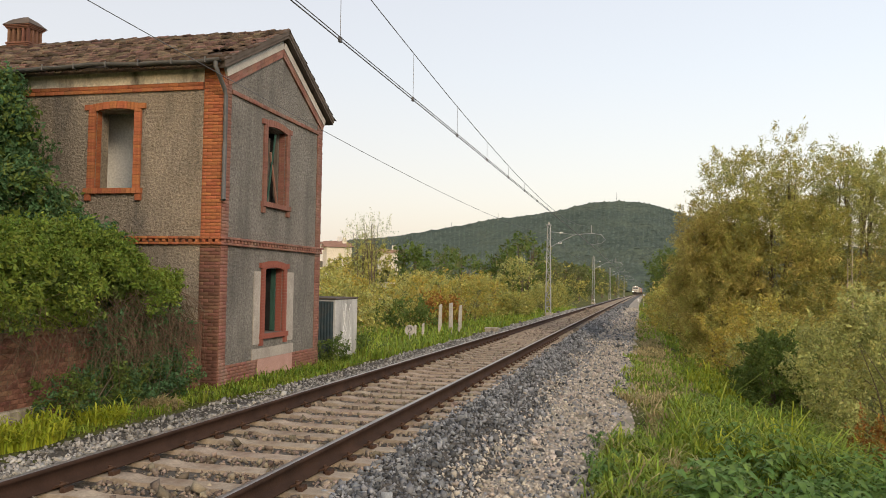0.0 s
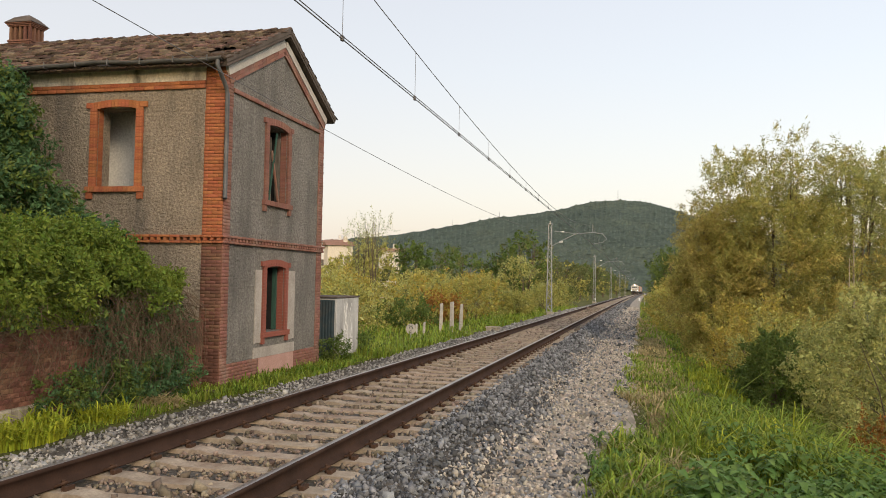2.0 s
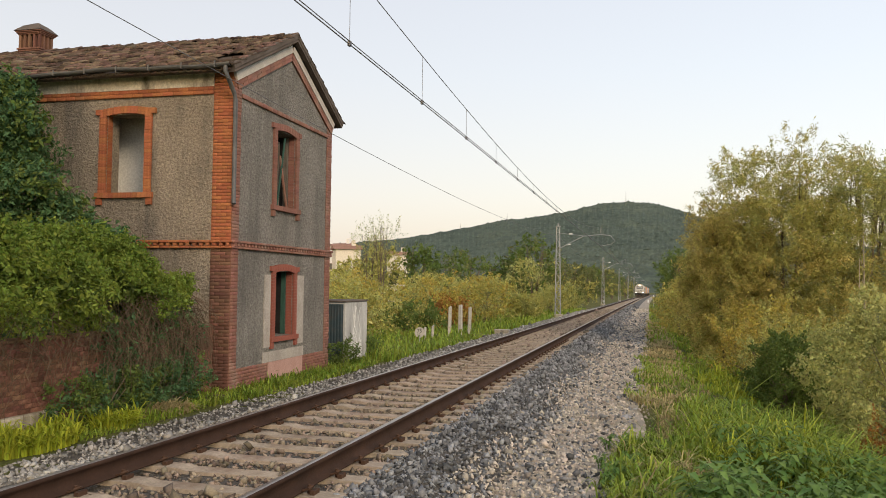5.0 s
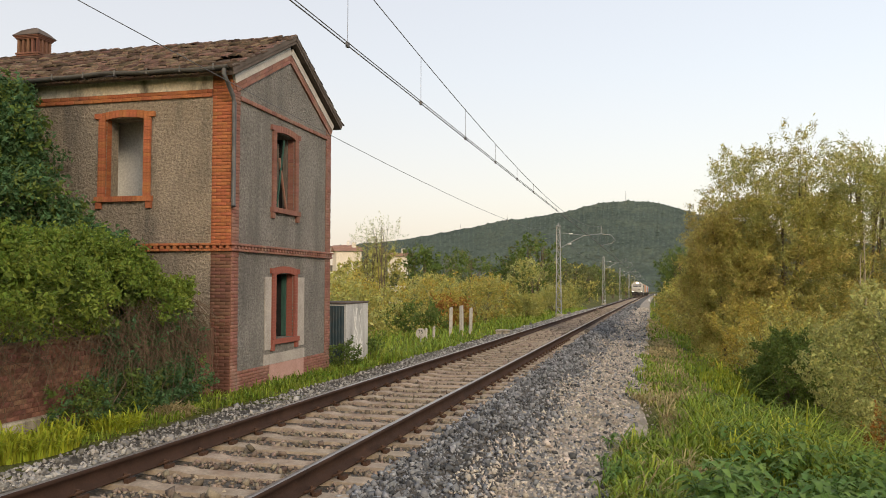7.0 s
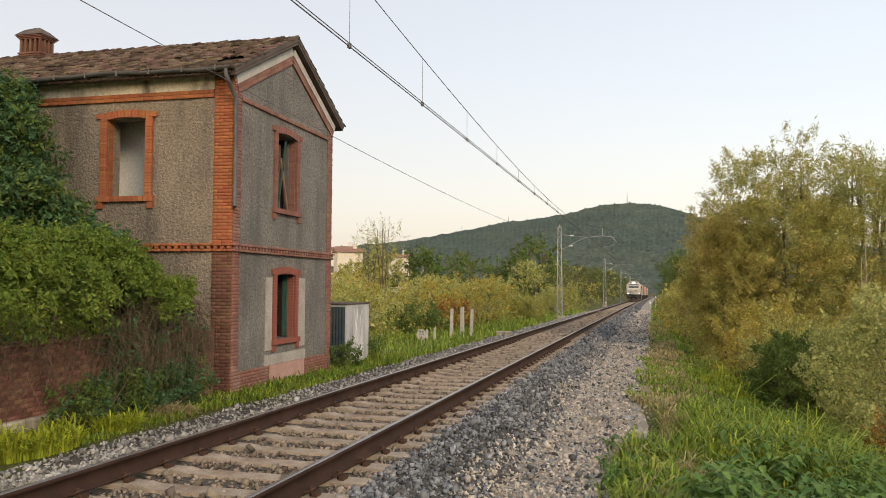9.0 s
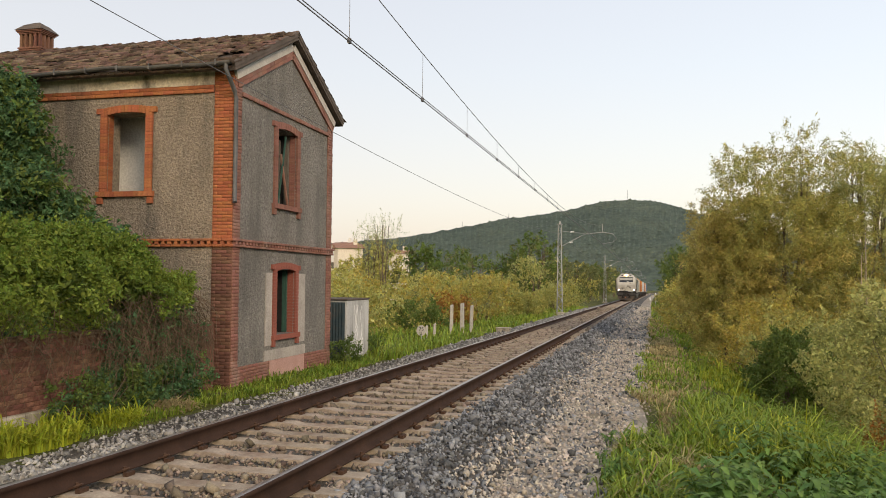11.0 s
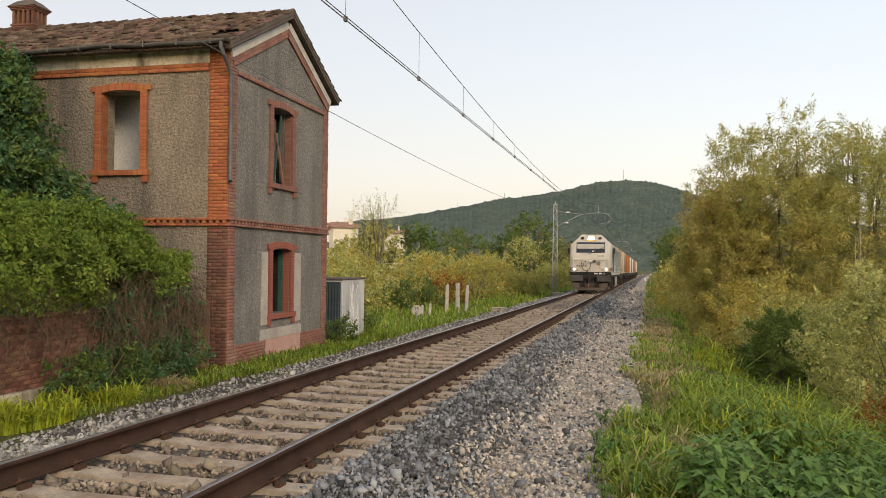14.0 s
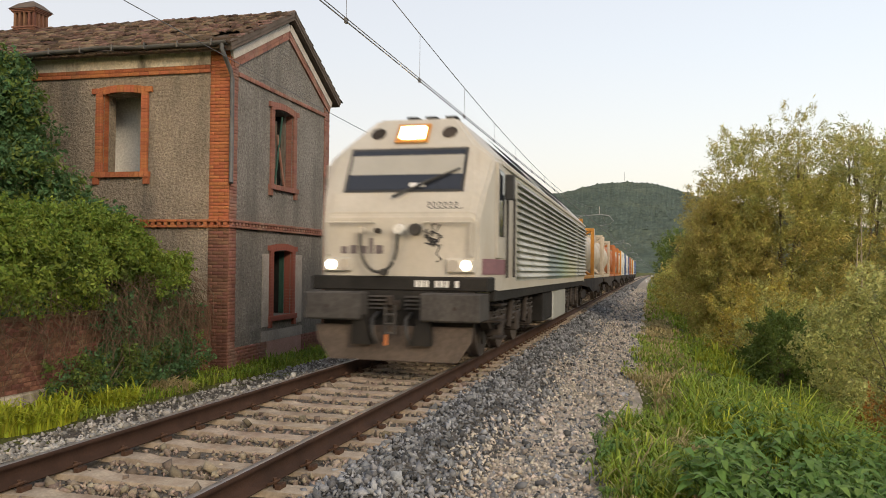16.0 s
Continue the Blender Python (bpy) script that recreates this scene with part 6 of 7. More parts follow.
def far_house(x, y, w, d, h, turn, wall_col, label, storeys=2):
    z = float(land_z(x, y))
    m = empty("far_house", pose(x, y, z, 0, 0, turn), label=label, category="house", group="village houses")
    wallm = surface("house_render", [tuple(c * 0.9 for c in wall_col), wall_col], 0.5, 6, 0.9, bump=0.1)
    part("wall", boxes((-w / 2, w / 2, -d / 2, d / 2, -1, h)), wallm, m)
    bm = bmesh.new()
    prism(bm, [(-d / 2 - 0.4, h), (d / 2 + 0.4, h), (0, h + d * 0.17)], -w / 2 - 0.4, w / 2 + 0.4, "x")
    part("roof", bm, VILLAGE_TILE, m, "red-brown tiled roof")
    part("chimney", boxes((w * 0.2, w * 0.2 + 0.7, -0.4, 0.4, h, h + d * 0.17 + 0.8)), wallm, m)
    for s in range(storeys):
        for i in range(3):
            wx = -w / 2 + w * (i + 0.5) / 3
            zz = 1.0 + s * 2.8
            win = part("window", boxes((wx - 0.55, wx + 0.55, -d / 2 - 0.04, -d / 2 + 0.02, zz, zz + 1.3)), VERGE, m)
            part("pane", boxes((wx - 0.45, wx + 0.45, -d / 2 - 0.05, -d / 2 - 0.042, zz + 0.1, zz + 1.2)), GLASS, win)


GLASS = glazing("dark_window_glass")
VILLAGE_TILE = surface("red_brown_roof_tiles", [(0.24, 0.135, 0.095), (0.33, 0.195, 0.145)], 0.8, 6, 0.9, bump=0.4, bump_scale=8, depth=0.05)


def build_village():
    far_house(-50.3, 140, 4.6, 5, 10.0, 30, (0.72, 0.66, 0.56), "cream rendered village house with a tiled roof")
    far_house(-55.5, 152, 4.5, 4, 11.3, -15, (0.78, 0.77, 0.75), "white rendered village house with a tiled roof", 3)
    far_house(-42.4, 146, 3.7, 4, 9.2, 20, (0.66, 0.62, 0.54), "cream rendered village house with a tiled roof")


build_garden_wall()
build_cabinet()
build_posts()
build_village()

# ---- the goods train; each vehicle's own space: x across, y back from its front end, z up from the rail ----
CREAM = surface("grimy_cream_paint", [(0.395, 0.375, 0.33), (0.465, 0.445, 0.40)], 0.8, 9, 0.45, bump=0.02, grit=(0.88, 1.06), stain=(0.36, 0.31, 0.24), stain_scale=1.6, stain_amount=0.45, stain_stretch=(1, 1, 0.4))
SIDE_GREY = surface("dirty_pale_grey_paint", [(0.25, 0.26, 0.24), (0.35, 0.36, 0.335)], 0.8, 9, 0.55, bump=0.05, stain=(0.22, 0.23, 0.21), stain_scale=1.1, stain_amount=0.55, stain_stretch=(1, 1, 0.4))
DARK_PAINT = surface("dark_grey_underframe_paint", [(0.012, 0.012, 0.012), (0.03, 0.028, 0.026)], 2, 20, 0.75, bump=0.2)
GRIME = surface("brake_dust_brown", [(0.028, 0.024, 0.022), (0.062, 0.052, 0.045)], 2, 20, 0.9, bump=0.3)
PLOUGH = surface("dusty_brown_plough", [(0.07, 0.058, 0.05), (0.115, 0.094, 0.08)], 2, 16, 0.85, bump=0.2)
BUFFER_GREY = surface("dull_grey_steel_paint", [(0.045, 0.043, 0.042), (0.08, 0.076, 0.073)], 2, 16, 0.75, bump=0.2)
PURPLE = surface("faded_purple_panel", [(0.17, 0.085, 0.10), (0.22, 0.115, 0.13)], 2, 16, 0.6, bump=0.05)
LOGO_GREY = surface("dark_marking_paint", [(0.10, 0.08, 0.085), (0.14, 0.115, 0.12)], 2, 16, 0.6, bump=0)
WHITE_PAINT = surface("white_marking_paint", [(0.58, 0.58, 0.56), (0.66, 0.66, 0.64)], 2, 16, 0.6, bump=0)
BLACK_RUBBER = surface("black_rubber", [(0.02, 0.02, 0.02), (0.035, 0.035, 0.035)], 2, 16, 0.6, bump=0.1)
ORANGE_PAINT = surface("orange_frame_paint", [(0.46, 0.19, 0.02), (0.56, 0.25, 0.03)], 2, 16, 0.55, bump=0.05, stain=(0.3, 0.14, 0.04), stain_amount=0.4)
RUST_ORANGE = surface("rusty_orange_paint", [(0.34, 0.105, 0.03), (0.43, 0.15, 0.04)], 2, 16, 0.6, bump=0.05, stain=(0.25, 0.09, 0.03), stain_amount=0.5)
TANK_CREAM = surface("cream_tank_paint", [(0.42, 0.36, 0.28), (0.54, 0.47, 0.38)], 1, 9, 0.5, bump=0.05, stain=(0.35, 0.28, 0.2), stain_amount=0.5, stain_stretch=(1, 1, 0.4))
TANK_BLUE = surface("blue_tank_paint", [(0.06, 0.10, 0.22), (0.09, 0.14, 0.28)], 1, 16, 0.5, bump=0.05)
TANK_GREY = surface("grey_tank_paint", [(0.30, 0.30, 0.29), (0.40, 0.40, 0.39)], 1, 16, 0.5, bump=0.05)
CAB_GLASS = glazing("windscreen_glass", (0.02, 0.024, 0.034), 0.05)
BLIND = surface("cream_sun_blind", [(0.30, 0.295, 0.26), (0.34, 0.33, 0.295)], 2, 10, 0.6, bump=0, coat=0.6, grit=(0.95, 1.03))


def sprayed_louvre_material():
    """Dirty pale grey paint with worn blocks of sprayed colour low on the engine-room side."""
    m = SIDE_GREY.copy()
    m.name = "sprayed_louvre_paint"
    nt = m.node_tree
    bs = nt.nodes["Principled BSDF"]
    col = bs.inputs["Base Color"].links[0].from_socket
    co = nt.nodes.new("ShaderNodeTexCoord").outputs["Object"]
    sep = nt.nodes.new("ShaderNodeSeparateXYZ")
    nt.links.new(co, sep.inputs[0])
    worn = noise_of(nt, co, 1.4, 5, 0.7)

    def product(a, b):
        k = nt.nodes.new("ShaderNodeMath")
        k.operation = "MULTIPLY"
        nt.links.new(a, k.inputs[0]), nt.links.new(b, k.inputs[1])
        return k.outputs[0]
    for y0, y1, top, paint, amount in ((2.5, 7.0, 2.35, (0.52, 0.53, 0.50), 0.7), (7.0, 10.4, 2.2, (0.13, 0.19, 0.19), 0.75), (10.4, 14.8, 2.05, (0.34, 0.34, 0.17), 0.75), (9.0, 12.0, 2.75, (0.20, 0.30, 0.20), 0.4)):
        inside = product(mapped(nt, sep.outputs[1], y0, y0 + 0.3), mapped(nt, sep.outputs[1], y1, y1 - 0.3))
        low = product(mapped(nt, sep.outputs[2], top, top - 0.5), mapped(nt, worn, 0.36, 0.52, 0.25, amount))
        col = blend(nt, col, paint, product(inside, low))
    nt.links.new(col, bs.inputs["Base Color"])
    return m


SPRAYED_LOUVRE = sprayed_louvre_material()
LAMP_WARM = surface("lit_warm_headlamp", [(1, 0.8, 0.5), (1, 0.85, 0.6)], 2, 10, 0.4, bump=0, emit=((1.0, 0.70, 0.32), 30.0))
LAMP_WHITE = surface("lit_white_headlamp", [(1, 0.95, 0.85), (1, 0.95, 0.85)], 2, 10, 0.4, bump=0, emit=((1.0, 0.88, 0.68), 14.0))
LAMP_OFF = glazing("unlit_lamp_glass", (0.35, 0.33, 0.30), 0.2)
STEEL_WHEEL = surface("dark_wheel_steel", [(0.06, 0.05, 0.045), (0.11, 0.09, 0.08)], 3, 20, 0.65, metal=0.4, bump=0.1)


def on_nose(x, z, lift=0.0):
    """A point of the locomotive's front, by its place across and its height."""
    y = np.interp(z, [1.25, 2.3, 2.66, 3.45, 3.95], [0.0, 0.02, 0.15, 0.58, 0.98])
    return (x, float(y) - lift, z)


def nose_plate(bm, x0, x1, z0, z1, lift0, lift1):
    """A slab that lies on the sloping front."""
    v = []
    for lift in (lift0, lift1):
        for x, z in ((x0, z0), (x1, z0), (x1, z1), (x0, z1)):
            v.append(bm.verts.new(on_nose(x, z, lift)))
    for f in ((0, 1, 2, 3), (7, 6, 5, 4), (0, 4, 5, 1), (1, 5, 6, 2), (2, 6, 7, 3), (3, 7, 4, 0)):
        bm.faces.new([v[i] for i in f])
    return bm


def wheelset(parent, y, r):
    ws = empty("wheelset", pose(0, y, r))
    ws.parent = parent
    for s in (-1, 1):
        bm = bmesh.new()
        rod(bm, (s * 0.80, 0, 0), (s * 0.94, 0, 0), r, None, 28)
        rod(bm, (s * 0.77, 0, 0), (s * 0.80, 0, 0), r + 0.028, None, 28)
        rod(bm, (s * 0.94, 0, 0), (s * 1.02, 0, 0), 0.13, 0.10, 12)
        for k in range(6):
            a = k * math.pi / 3
            rod(bm, (s * 0.945, 0.55 * r * math.cos(a), 0.55 * r * math.sin(a)), (s * 0.955, 0.55 * r * math.cos(a), 0.55 * r * math.sin(a)), 0.05, None, 8)
        part("wheel", bm, STEEL_WHEEL, ws)
    bm = bmesh.new()
    rod(bm, (-0.8, 0, 0), (0.8, 0, 0), 0.09, None, 12)
    part("axle", bm, STEEL_WHEEL, ws)
    return ws


def coil(bm, x, y, z0, z1, r=0.10):
    n = 40
    t = np.linspace(0, 1, n)
    v, f = tube(np.stack([x + r * np.cos(t * 31.4), y + r * np.sin(t * 31.4), z0 + (z1 - z0) * t], -1), 0.022, 5)
    vs = [bm.verts.new(p) for p in v]
    for q in f:
        bm.faces.new([vs[i] for i in q])


def loco_bogie(loco, y0, spins):
    bg = empty("bogie")
    bg.parent = loco
    axles = [y0 - 1.75, y0, y0 + 1.75]
    for s in (-1, 1):
        bm = bmesh.new()
        prism(bm, [(y0 - 2.5, 0.62), (y0 - 2.3, 0.50), (y0 - 0.6, 0.42), (y0 + 0.6, 0.42), (y0 + 2.3, 0.50), (y0 + 2.5, 0.62), (y0 + 2.4, 0.80), (y0 - 2.4, 0.80)], s * 1.06, s * 1.20, "x")
        part("side_frame", bm, GRIME, bg)
        for a in axles:
            bm = boxes((min(s * 1.04, s * 1.30), max(s * 1.04, s * 1.30), a - 0.19, a + 0.19, 0.34, 0.70), bevel=0.03)
            part("axle_box", bm, GRIME, bg)
            for d in (-0.36, 0.36):
                bm = bmesh.new()
                coil(bm, s * 1.17, a + d, 0.50, 0.98)
                part("coil_spring", bm, BUFFER_GREY, bg)
        for d in (-0.9, 0.9):
            bm = bmesh.new()
            rod(bm, (s * 1.26, y0 + d, 0.45), (s * 1.26, y0 + d + 0.3, 1.02), 0.05, None, 8)
            part("damper", bm, GRIME, bg)
    for a in axles:
        spins.append((wheelset(loco, a, 0.535), a, 0.535))


def build_loco():
    loco = empty("diesel_locomotive", label="cream diesel locomotive, grimy and scrawled with graffiti, headlights lit", category="locomotive")
    spins = []
    L = 19.2
    rings = [(0.0, 1.24, 1.10, 2.22, 1.14, 2.30), (0.15, 1.29, 1.10, 2.58, 1.18, 2.66), (0.58, 1.38, 1.10, 3.22, 1.07, 3.45), (0.98, 1.42, 1.10, 3.22, 0.66, 3.95),
             (L - 0.6, 1.42, 1.10, 3.22, 0.66, 3.95), (L, 1.38, 1.10, 3.1, 0.70, 3.80)]
    bm = bmesh.new()
    prev = None
    for y, hw, zb, zs, hr, zt in rings:
        ring = [bm.verts.new(p) for p in ((-hw, y, zb), (hw, y, zb), (hw, y, zs), (hr, y, zt), (-hr, y, zt), (-hw, y, zs))]
        if prev:
            for i in range(6):
                bm.faces.new((prev[i], prev[(i + 1) % 6], ring[(i + 1) % 6], ring[i]))
        else:
            bm.faces.new(ring[::-1])
        prev = ring
    bm.faces.new(prev)
    bmesh.ops.recalc_face_normals(bm, faces=bm.faces)
    bmesh.ops.bevel(bm, geom=[e for e in bm.edges if e.calc_face_angle(0) > 0.25 and min(v.co.y for v in e.verts) < 1.1], offset=0.045, segments=3, affect="EDGES")
    for f in bm.faces:
        f.smooth = False
    body = part("body_shell", bm, CREAM, loco, "grimy cream body shell")
    # windscreen, blind, wiper
    part("windscreen_frame", nose_plate(bmesh.new(), -0.97, 0.97, 2.66, 3.40, -0.02, 0.012), BLACK_RUBBER, loco)
    part("windscreen", nose_plate(bmesh.new(), -0.92, 0.92, 2.70, 2.945, 0.010, 0.020), CAB_GLASS, loco, "dark reflecting windscreen")
    part("sun_blind", nose_plate(bmesh.new(), -0.92, 0.92, 2.95, 3.275, 0.010, 0.019), BLIND, loco, "cream sun blind drawn half down behind the glass")
    part("windscreen_top", nose_plate(bmesh.new(), -0.92, 0.92, 3.28, 3.36, 0.010, 0.020), CAB_GLASS, loco)
    bm = bmesh.new()
    rod(bm, on_nose(-0.13, 2.58, 0.07), on_nose(0.30, 2.78, 0.07), 0.022, 0.016, 6)
    rod(bm, on_nose(0.25, 2.76, 0.07), on_nose(0.88, 3.04, 0.05), 0.026, 0.014, 6)
    part("wiper", bm, BLACK_RUBBER, loco)
    part("paper_on_dash", nose_plate(bmesh.new(), 0.10, 0.36, 2.74, 2.81, 0.020, 0.024), WHITE_PAINT, loco)
    # lamps
    lamp = part("top_lamp_housing", nose_plate(bmesh.new(), -0.27, 0.27, 3.50, 3.84, -0.02, 0.05), ORANGE_PAINT, loco, "square lamp housing over the windscreen")
    part("top_lamp", nose_plate(bmesh.new(), -0.205, 0.205, 3.57, 3.79, 0.051, 0.062), LAMP_WARM, lamp, "lit warm white headlamp")
    for s in (-1, 1):
        bm = bmesh.new()
        c = [on_nose(s * 0.60 + 0.13 * math.cos(t), 3.68 + 0.11 * math.sin(t), 0.012) for t in np.linspace(0, 2 * math.pi, 9)[:-1]]
        d = [on_nose(s * 0.60 + 0.13 * math.cos(t), 3.68 + 0.11 * math.sin(t), -0.02) for t in np.linspace(0, 2 * math.pi, 9)[:-1]]
        a, b = [bm.verts.new(p) for p in c], [bm.verts.new(p) for p in d]
        bm.faces.new(a)
        for i in range(8):
            bm.faces.new((a[i], b[i], b[(i + 1) % 8], a[(i + 1) % 8]))
        part("horn_grille", bm, GRIME, loco)
        hl = part("headlight_housing", boxes((min(s * 0.76, s * 1.20), max(s * 0.76, s * 1.20), -0.06, 0.02, 1.42, 1.64), bevel=0.02), CREAM, loco)
        bm = bmesh.new()
        rod(bm, (s * 1.07, -0.06, 1.53), (s * 1.07, -0.075, 1.53), 0.074, None, 20)
        part("headlight", bm, LAMP_WHITE, hl, "lit white headlight")
        bm = bmesh.new()
        rod(bm, (s * 0.87, -0.06, 1.53), (s * 0.87, -0.072, 1.53), 0.085, None, 20)
        part("marker_light", bm, LAMP_OFF, hl)
        bm = bmesh.new()
        for q in ((0.42, 2.18, 1.14, 2.18), (1.14, 2.18, 1.14, 1.68)):
            rod(bm, (s * q[0], -0.07, q[1]), (s * q[2], -0.07, q[3]), 0.016, None, 6)
        for q in ((0.42, 2.18), (1.14, 1.68)):
            rod(bm, (s * q[0], -0.07, q[1]), (s * q[0], 0.0, q[1]), 0.018, None, 6)
        part("handrail", bm, CREAM, loco)
    # jumper cable and sockets
    t = np.linspace(0, math.pi, 22)
    v, f = tube(np.stack([-0.28 + 0.30 * -np.cos(t), np.full(22, -0.11), 2.02 - 0.60 * np.sin(t) ** 0.7], -1), 0.026, 6)
    put("jumper_cable", mesh_of("jumper_cable", v, f, BLACK_RUBBER, True), loco)
    for x, z, r, m in ((-0.58, 2.05, 0.06, CREAM), (0.02, 2.07, 0.09, WHITE_PAINT), (0.27, 2.07, 0.10, BUFFER_GREY), (-0.32, 2.05, 0.045, GRIME), (-0.22, 1.42, 0.06, BUFFER_GREY)):
        bm = bmesh.new()
        rod(bm, (x, 0.02, z), (x, -0.13, z), r, r * 0.85, 14)
        part("socket", bm, m, loco)
    # markings: plain shapes
    bm = bmesh.new()
    for i, (x, w, h) in enumerate(((-0.93, 0.10, 0.11), (-0.78, 0.11, 0.13), (-0.62, 0.11, 0.12), (-0.47, 0.06, 0.24), (-0.37, 0.12, 0.13))):
        box(bm, x, x + w, -0.008, 0.0, 1.70, 1.70 + h)
    part("maker_mark", bm, LOGO_GREY, loco, "grey plain mark on the nose")
    bm = bmesh.new()
    for i in range(9):
        if i not in (3, 7):
            box(bm, 0.28 + i * 0.078, 0.28 + i * 0.078 + 0.058, -0.050, -0.041, 1.20, 1.30)
    part("fleet_mark", bm, WHITE_PAINT, loco, "row of white bars on the front sill")
    rng = random.Random(12)
    pcs = []
    for k in range(6):
        x0 = 0.42 + k * 0.085
        pcs.append(stroke([on_nose(x0 + 0.05 * math.cos(a) + 0.02 * a, 2.44 + 0.05 * math.sin(a), 0.006) for a in np.linspace(0, 5.5, 9)], 0.013, 4))
    for k in range(9):
        x0, z0 = rng.uniform(0.48, 0.72), rng.uniform(1.78, 2.08)
        pcs.append(stroke([(x0 + rng.uniform(-0.12, 0.12), -0.004, z0 + rng.uniform(-0.1, 0.1)) for _ in range(4)], 0.012, 4))
    pcs.append(stroke([(0.66, -0.004, 1.85), (0.60, -0.004, 1.70), (0.68, -0.004, 1.62), (0.60, -0.004, 1.58)], 0.010, 4))
    put("scrawl", mesh_of("scrawl", *gather(pcs), BLACK_SPRAY), loco, None, "black sprayed scrawl")["kind"] = "stuff"
    part("nose_hatch", nose_plate(bmesh.new(), -0.20, 0.17, 2.44, 2.58, -0.01, 0.006), CREAM, loco)
    # sill, buffer beam, plough, coupling
    part("front_sill", boxes((-1.40, 1.40, -0.04, 0.55, 1.14, 1.36), bevel=0.02), DARK_PAINT, loco, "dark grey sill band")
    part("solebar", boxes((-1.40, -1.30, 0.5, L, 0.98, 1.16), bevel=0.01), DARK_PAINT, loco)
    part("solebar", boxes((1.30, 1.40, 0.5, L, 0.98, 1.16), bevel=0.01), DARK_PAINT, loco)
    for s in (-1, 1):
        part("buffer_box", boxes((min(s * 0.46, s * 1.36), max(s * 0.46, s * 1.36), -0.42, 0.30, 0.70, 1.12), bevel=0.025), BUFFER_GREY, loco, "dull grey crash box")
        bm = bmesh.new()
        rod(bm, (s * 0.99, -0.42, 0.90), (s * 0.99, -0.425, 0.90), 0.03, None, 8)
        part("bolt", bm, GRIME, loco)
        bm = bmesh.new()
        prism(bm, [(s * 0.42, 0.78), (s * 0.60, 0.78), (s * 0.62, 0.34), (s * 0.30, 0.34)], -0.34, -0.22, "y")
        part("plough_bracket", bm, DARK_PAINT, loco)
    part("buffer_beam", boxes((-1.2, 1.2, -0.06, 0.1, 0.60, 1.14)), DARK_PAINT, loco)
    bm = bmesh.new()
    prism(bm, [(-1.22, 0.62), (1.22, 0.62), (1.20, 0.40), (1.0, 0.10), (-1.0, 0.10), (-1.20, 0.40)], -0.24, -0.18, "y")
    part("snowplough", bm, PLOUGH, loco, "dusty brown snowplough plate")
    for s in (-1, 1):
        for i in range(4):
            part("vent_slat", boxes((min(s * 0.14, s * 0.44), max(s * 0.14, s * 0.44), -0.10, -0.06, 0.86 + i * 0.06, 0.885 + i * 0.06)), BUFFER_GREY, loco)
    cp = part("coupler_hook", boxes((-0.06, 0.06, -0.36, -0.05, 0.84, 1.0), (-0.05, 0.05, -0.44, -0.34, 0.92, 1.08), bevel=0.02), GRIME, loco)
    bm = bmesh.new()
    for i in range(3):
        box(bm, -0.09, -0.055, -0.40, -0.36, 0.52 + i * 0.14, 0.66 + i * 0.14, 0.01)
        box(bm, 0.055, 0.09, -0.40, -0.36, 0.52 + i * 0.14, 0.66 + i * 0.14, 0.01)
        box(bm, -0.09, 0.09, -0.405, -0.355, 0.50 + i * 0.14, 0.53 + i * 0.14, 0.008)
    part("screw_link", bm, BUFFER_GREY, cp)
    for x, m in ((-0.28, BLACK_RUBBER), (0.24, BLACK_RUBBER)):
        v, f = tube([(x, -0.1, 0.8), (x, -0.36, 0.72), (x + 0.02, -0.42, 0.52), (x + 0.05, -0.34, 0.36)], 0.03, 6)
        put("brake_hose", mesh_of("brake_hose", v, f, m, True), loco)
    bm = bmesh.new()
    rod(bm, (-0.06, -0.38, 0.50), (-0.06, -0.38, 0.34), 0.03, 0.03, 8)
    part("hose_tap", bm, RUST_ORANGE, loco, "orange-red hose tap")
    # cab side: door, window, mirror, purple panel, on both sides
    for s in (-1, 1):
        X = s * 1.42
        def flat(name, y0, y1, z0, z1, p0, p1, mat, parent=loco, label=""):
            return part(name, boxes((min(X + s * p0, X + s * p1), max(X + s * p0, X + s * p1), y0, y1, z0, z1), bevel=0.006), mat, parent, label)
        door = flat("cab_door", 0.60, 1.16, 1.66, 3.16, -0.06, 0.012, CREAM)
        flat("door_window", 0.66, 1.08, 2.0, 3.05, 0.012, 0.02, CAB_GLASS, door)
        flat("grab_rail", 1.22, 1.26, 1.35, 2.7, 0.03, 0.07, BUFFER_GREY)
        flat("grab_rail", 1.92, 1.96, 1.35, 2.7, 0.03, 0.07, BUFFER_GREY)
        bm = bmesh.new()
        cut = [(1.275, 0.12), (1.29, 0.15), (1.38, 0.58), (1.42, 0.98), (1.42, 1.30)]
        prism(bm, [(s * (a + 0.014), b) for a, b in cut] + [(s * (a - 0.02), b) for a, b in cut[::-1]], 1.40, 1.64, "z")
        part("purple_panel", bm, PURPLE, loco, "faded purple panel")
        flat("mirror", 0.95, 1.12, 2.60, 3.0, 0.05, 0.19, BLACK_RUBBER)
        # louvred side in two bays
        for b0, b1 in ((2.45, 15.2), (15.45, 18.9)):
            bay = flat("louvre_panel", b0, b1, 1.28, 3.10, -0.02, 0.008, SPRAYED_LOUVRE, loco, "pale grey louvred engine-room side sprayed with faded graffiti")
            for i in range(15):
                z = 1.36 + i * 0.116
                bm = bmesh.new()
                prism(bm, [(X + s * 0.008, z), (X + s * 0.075, z - 0.012), (X + s * 0.070, z + 0.012), (X + s * 0.008, z + 0.075)], b0 + 0.05, b1 - 0.05, "y")
                part("slat", bm, SPRAYED_LOUVRE, bay)
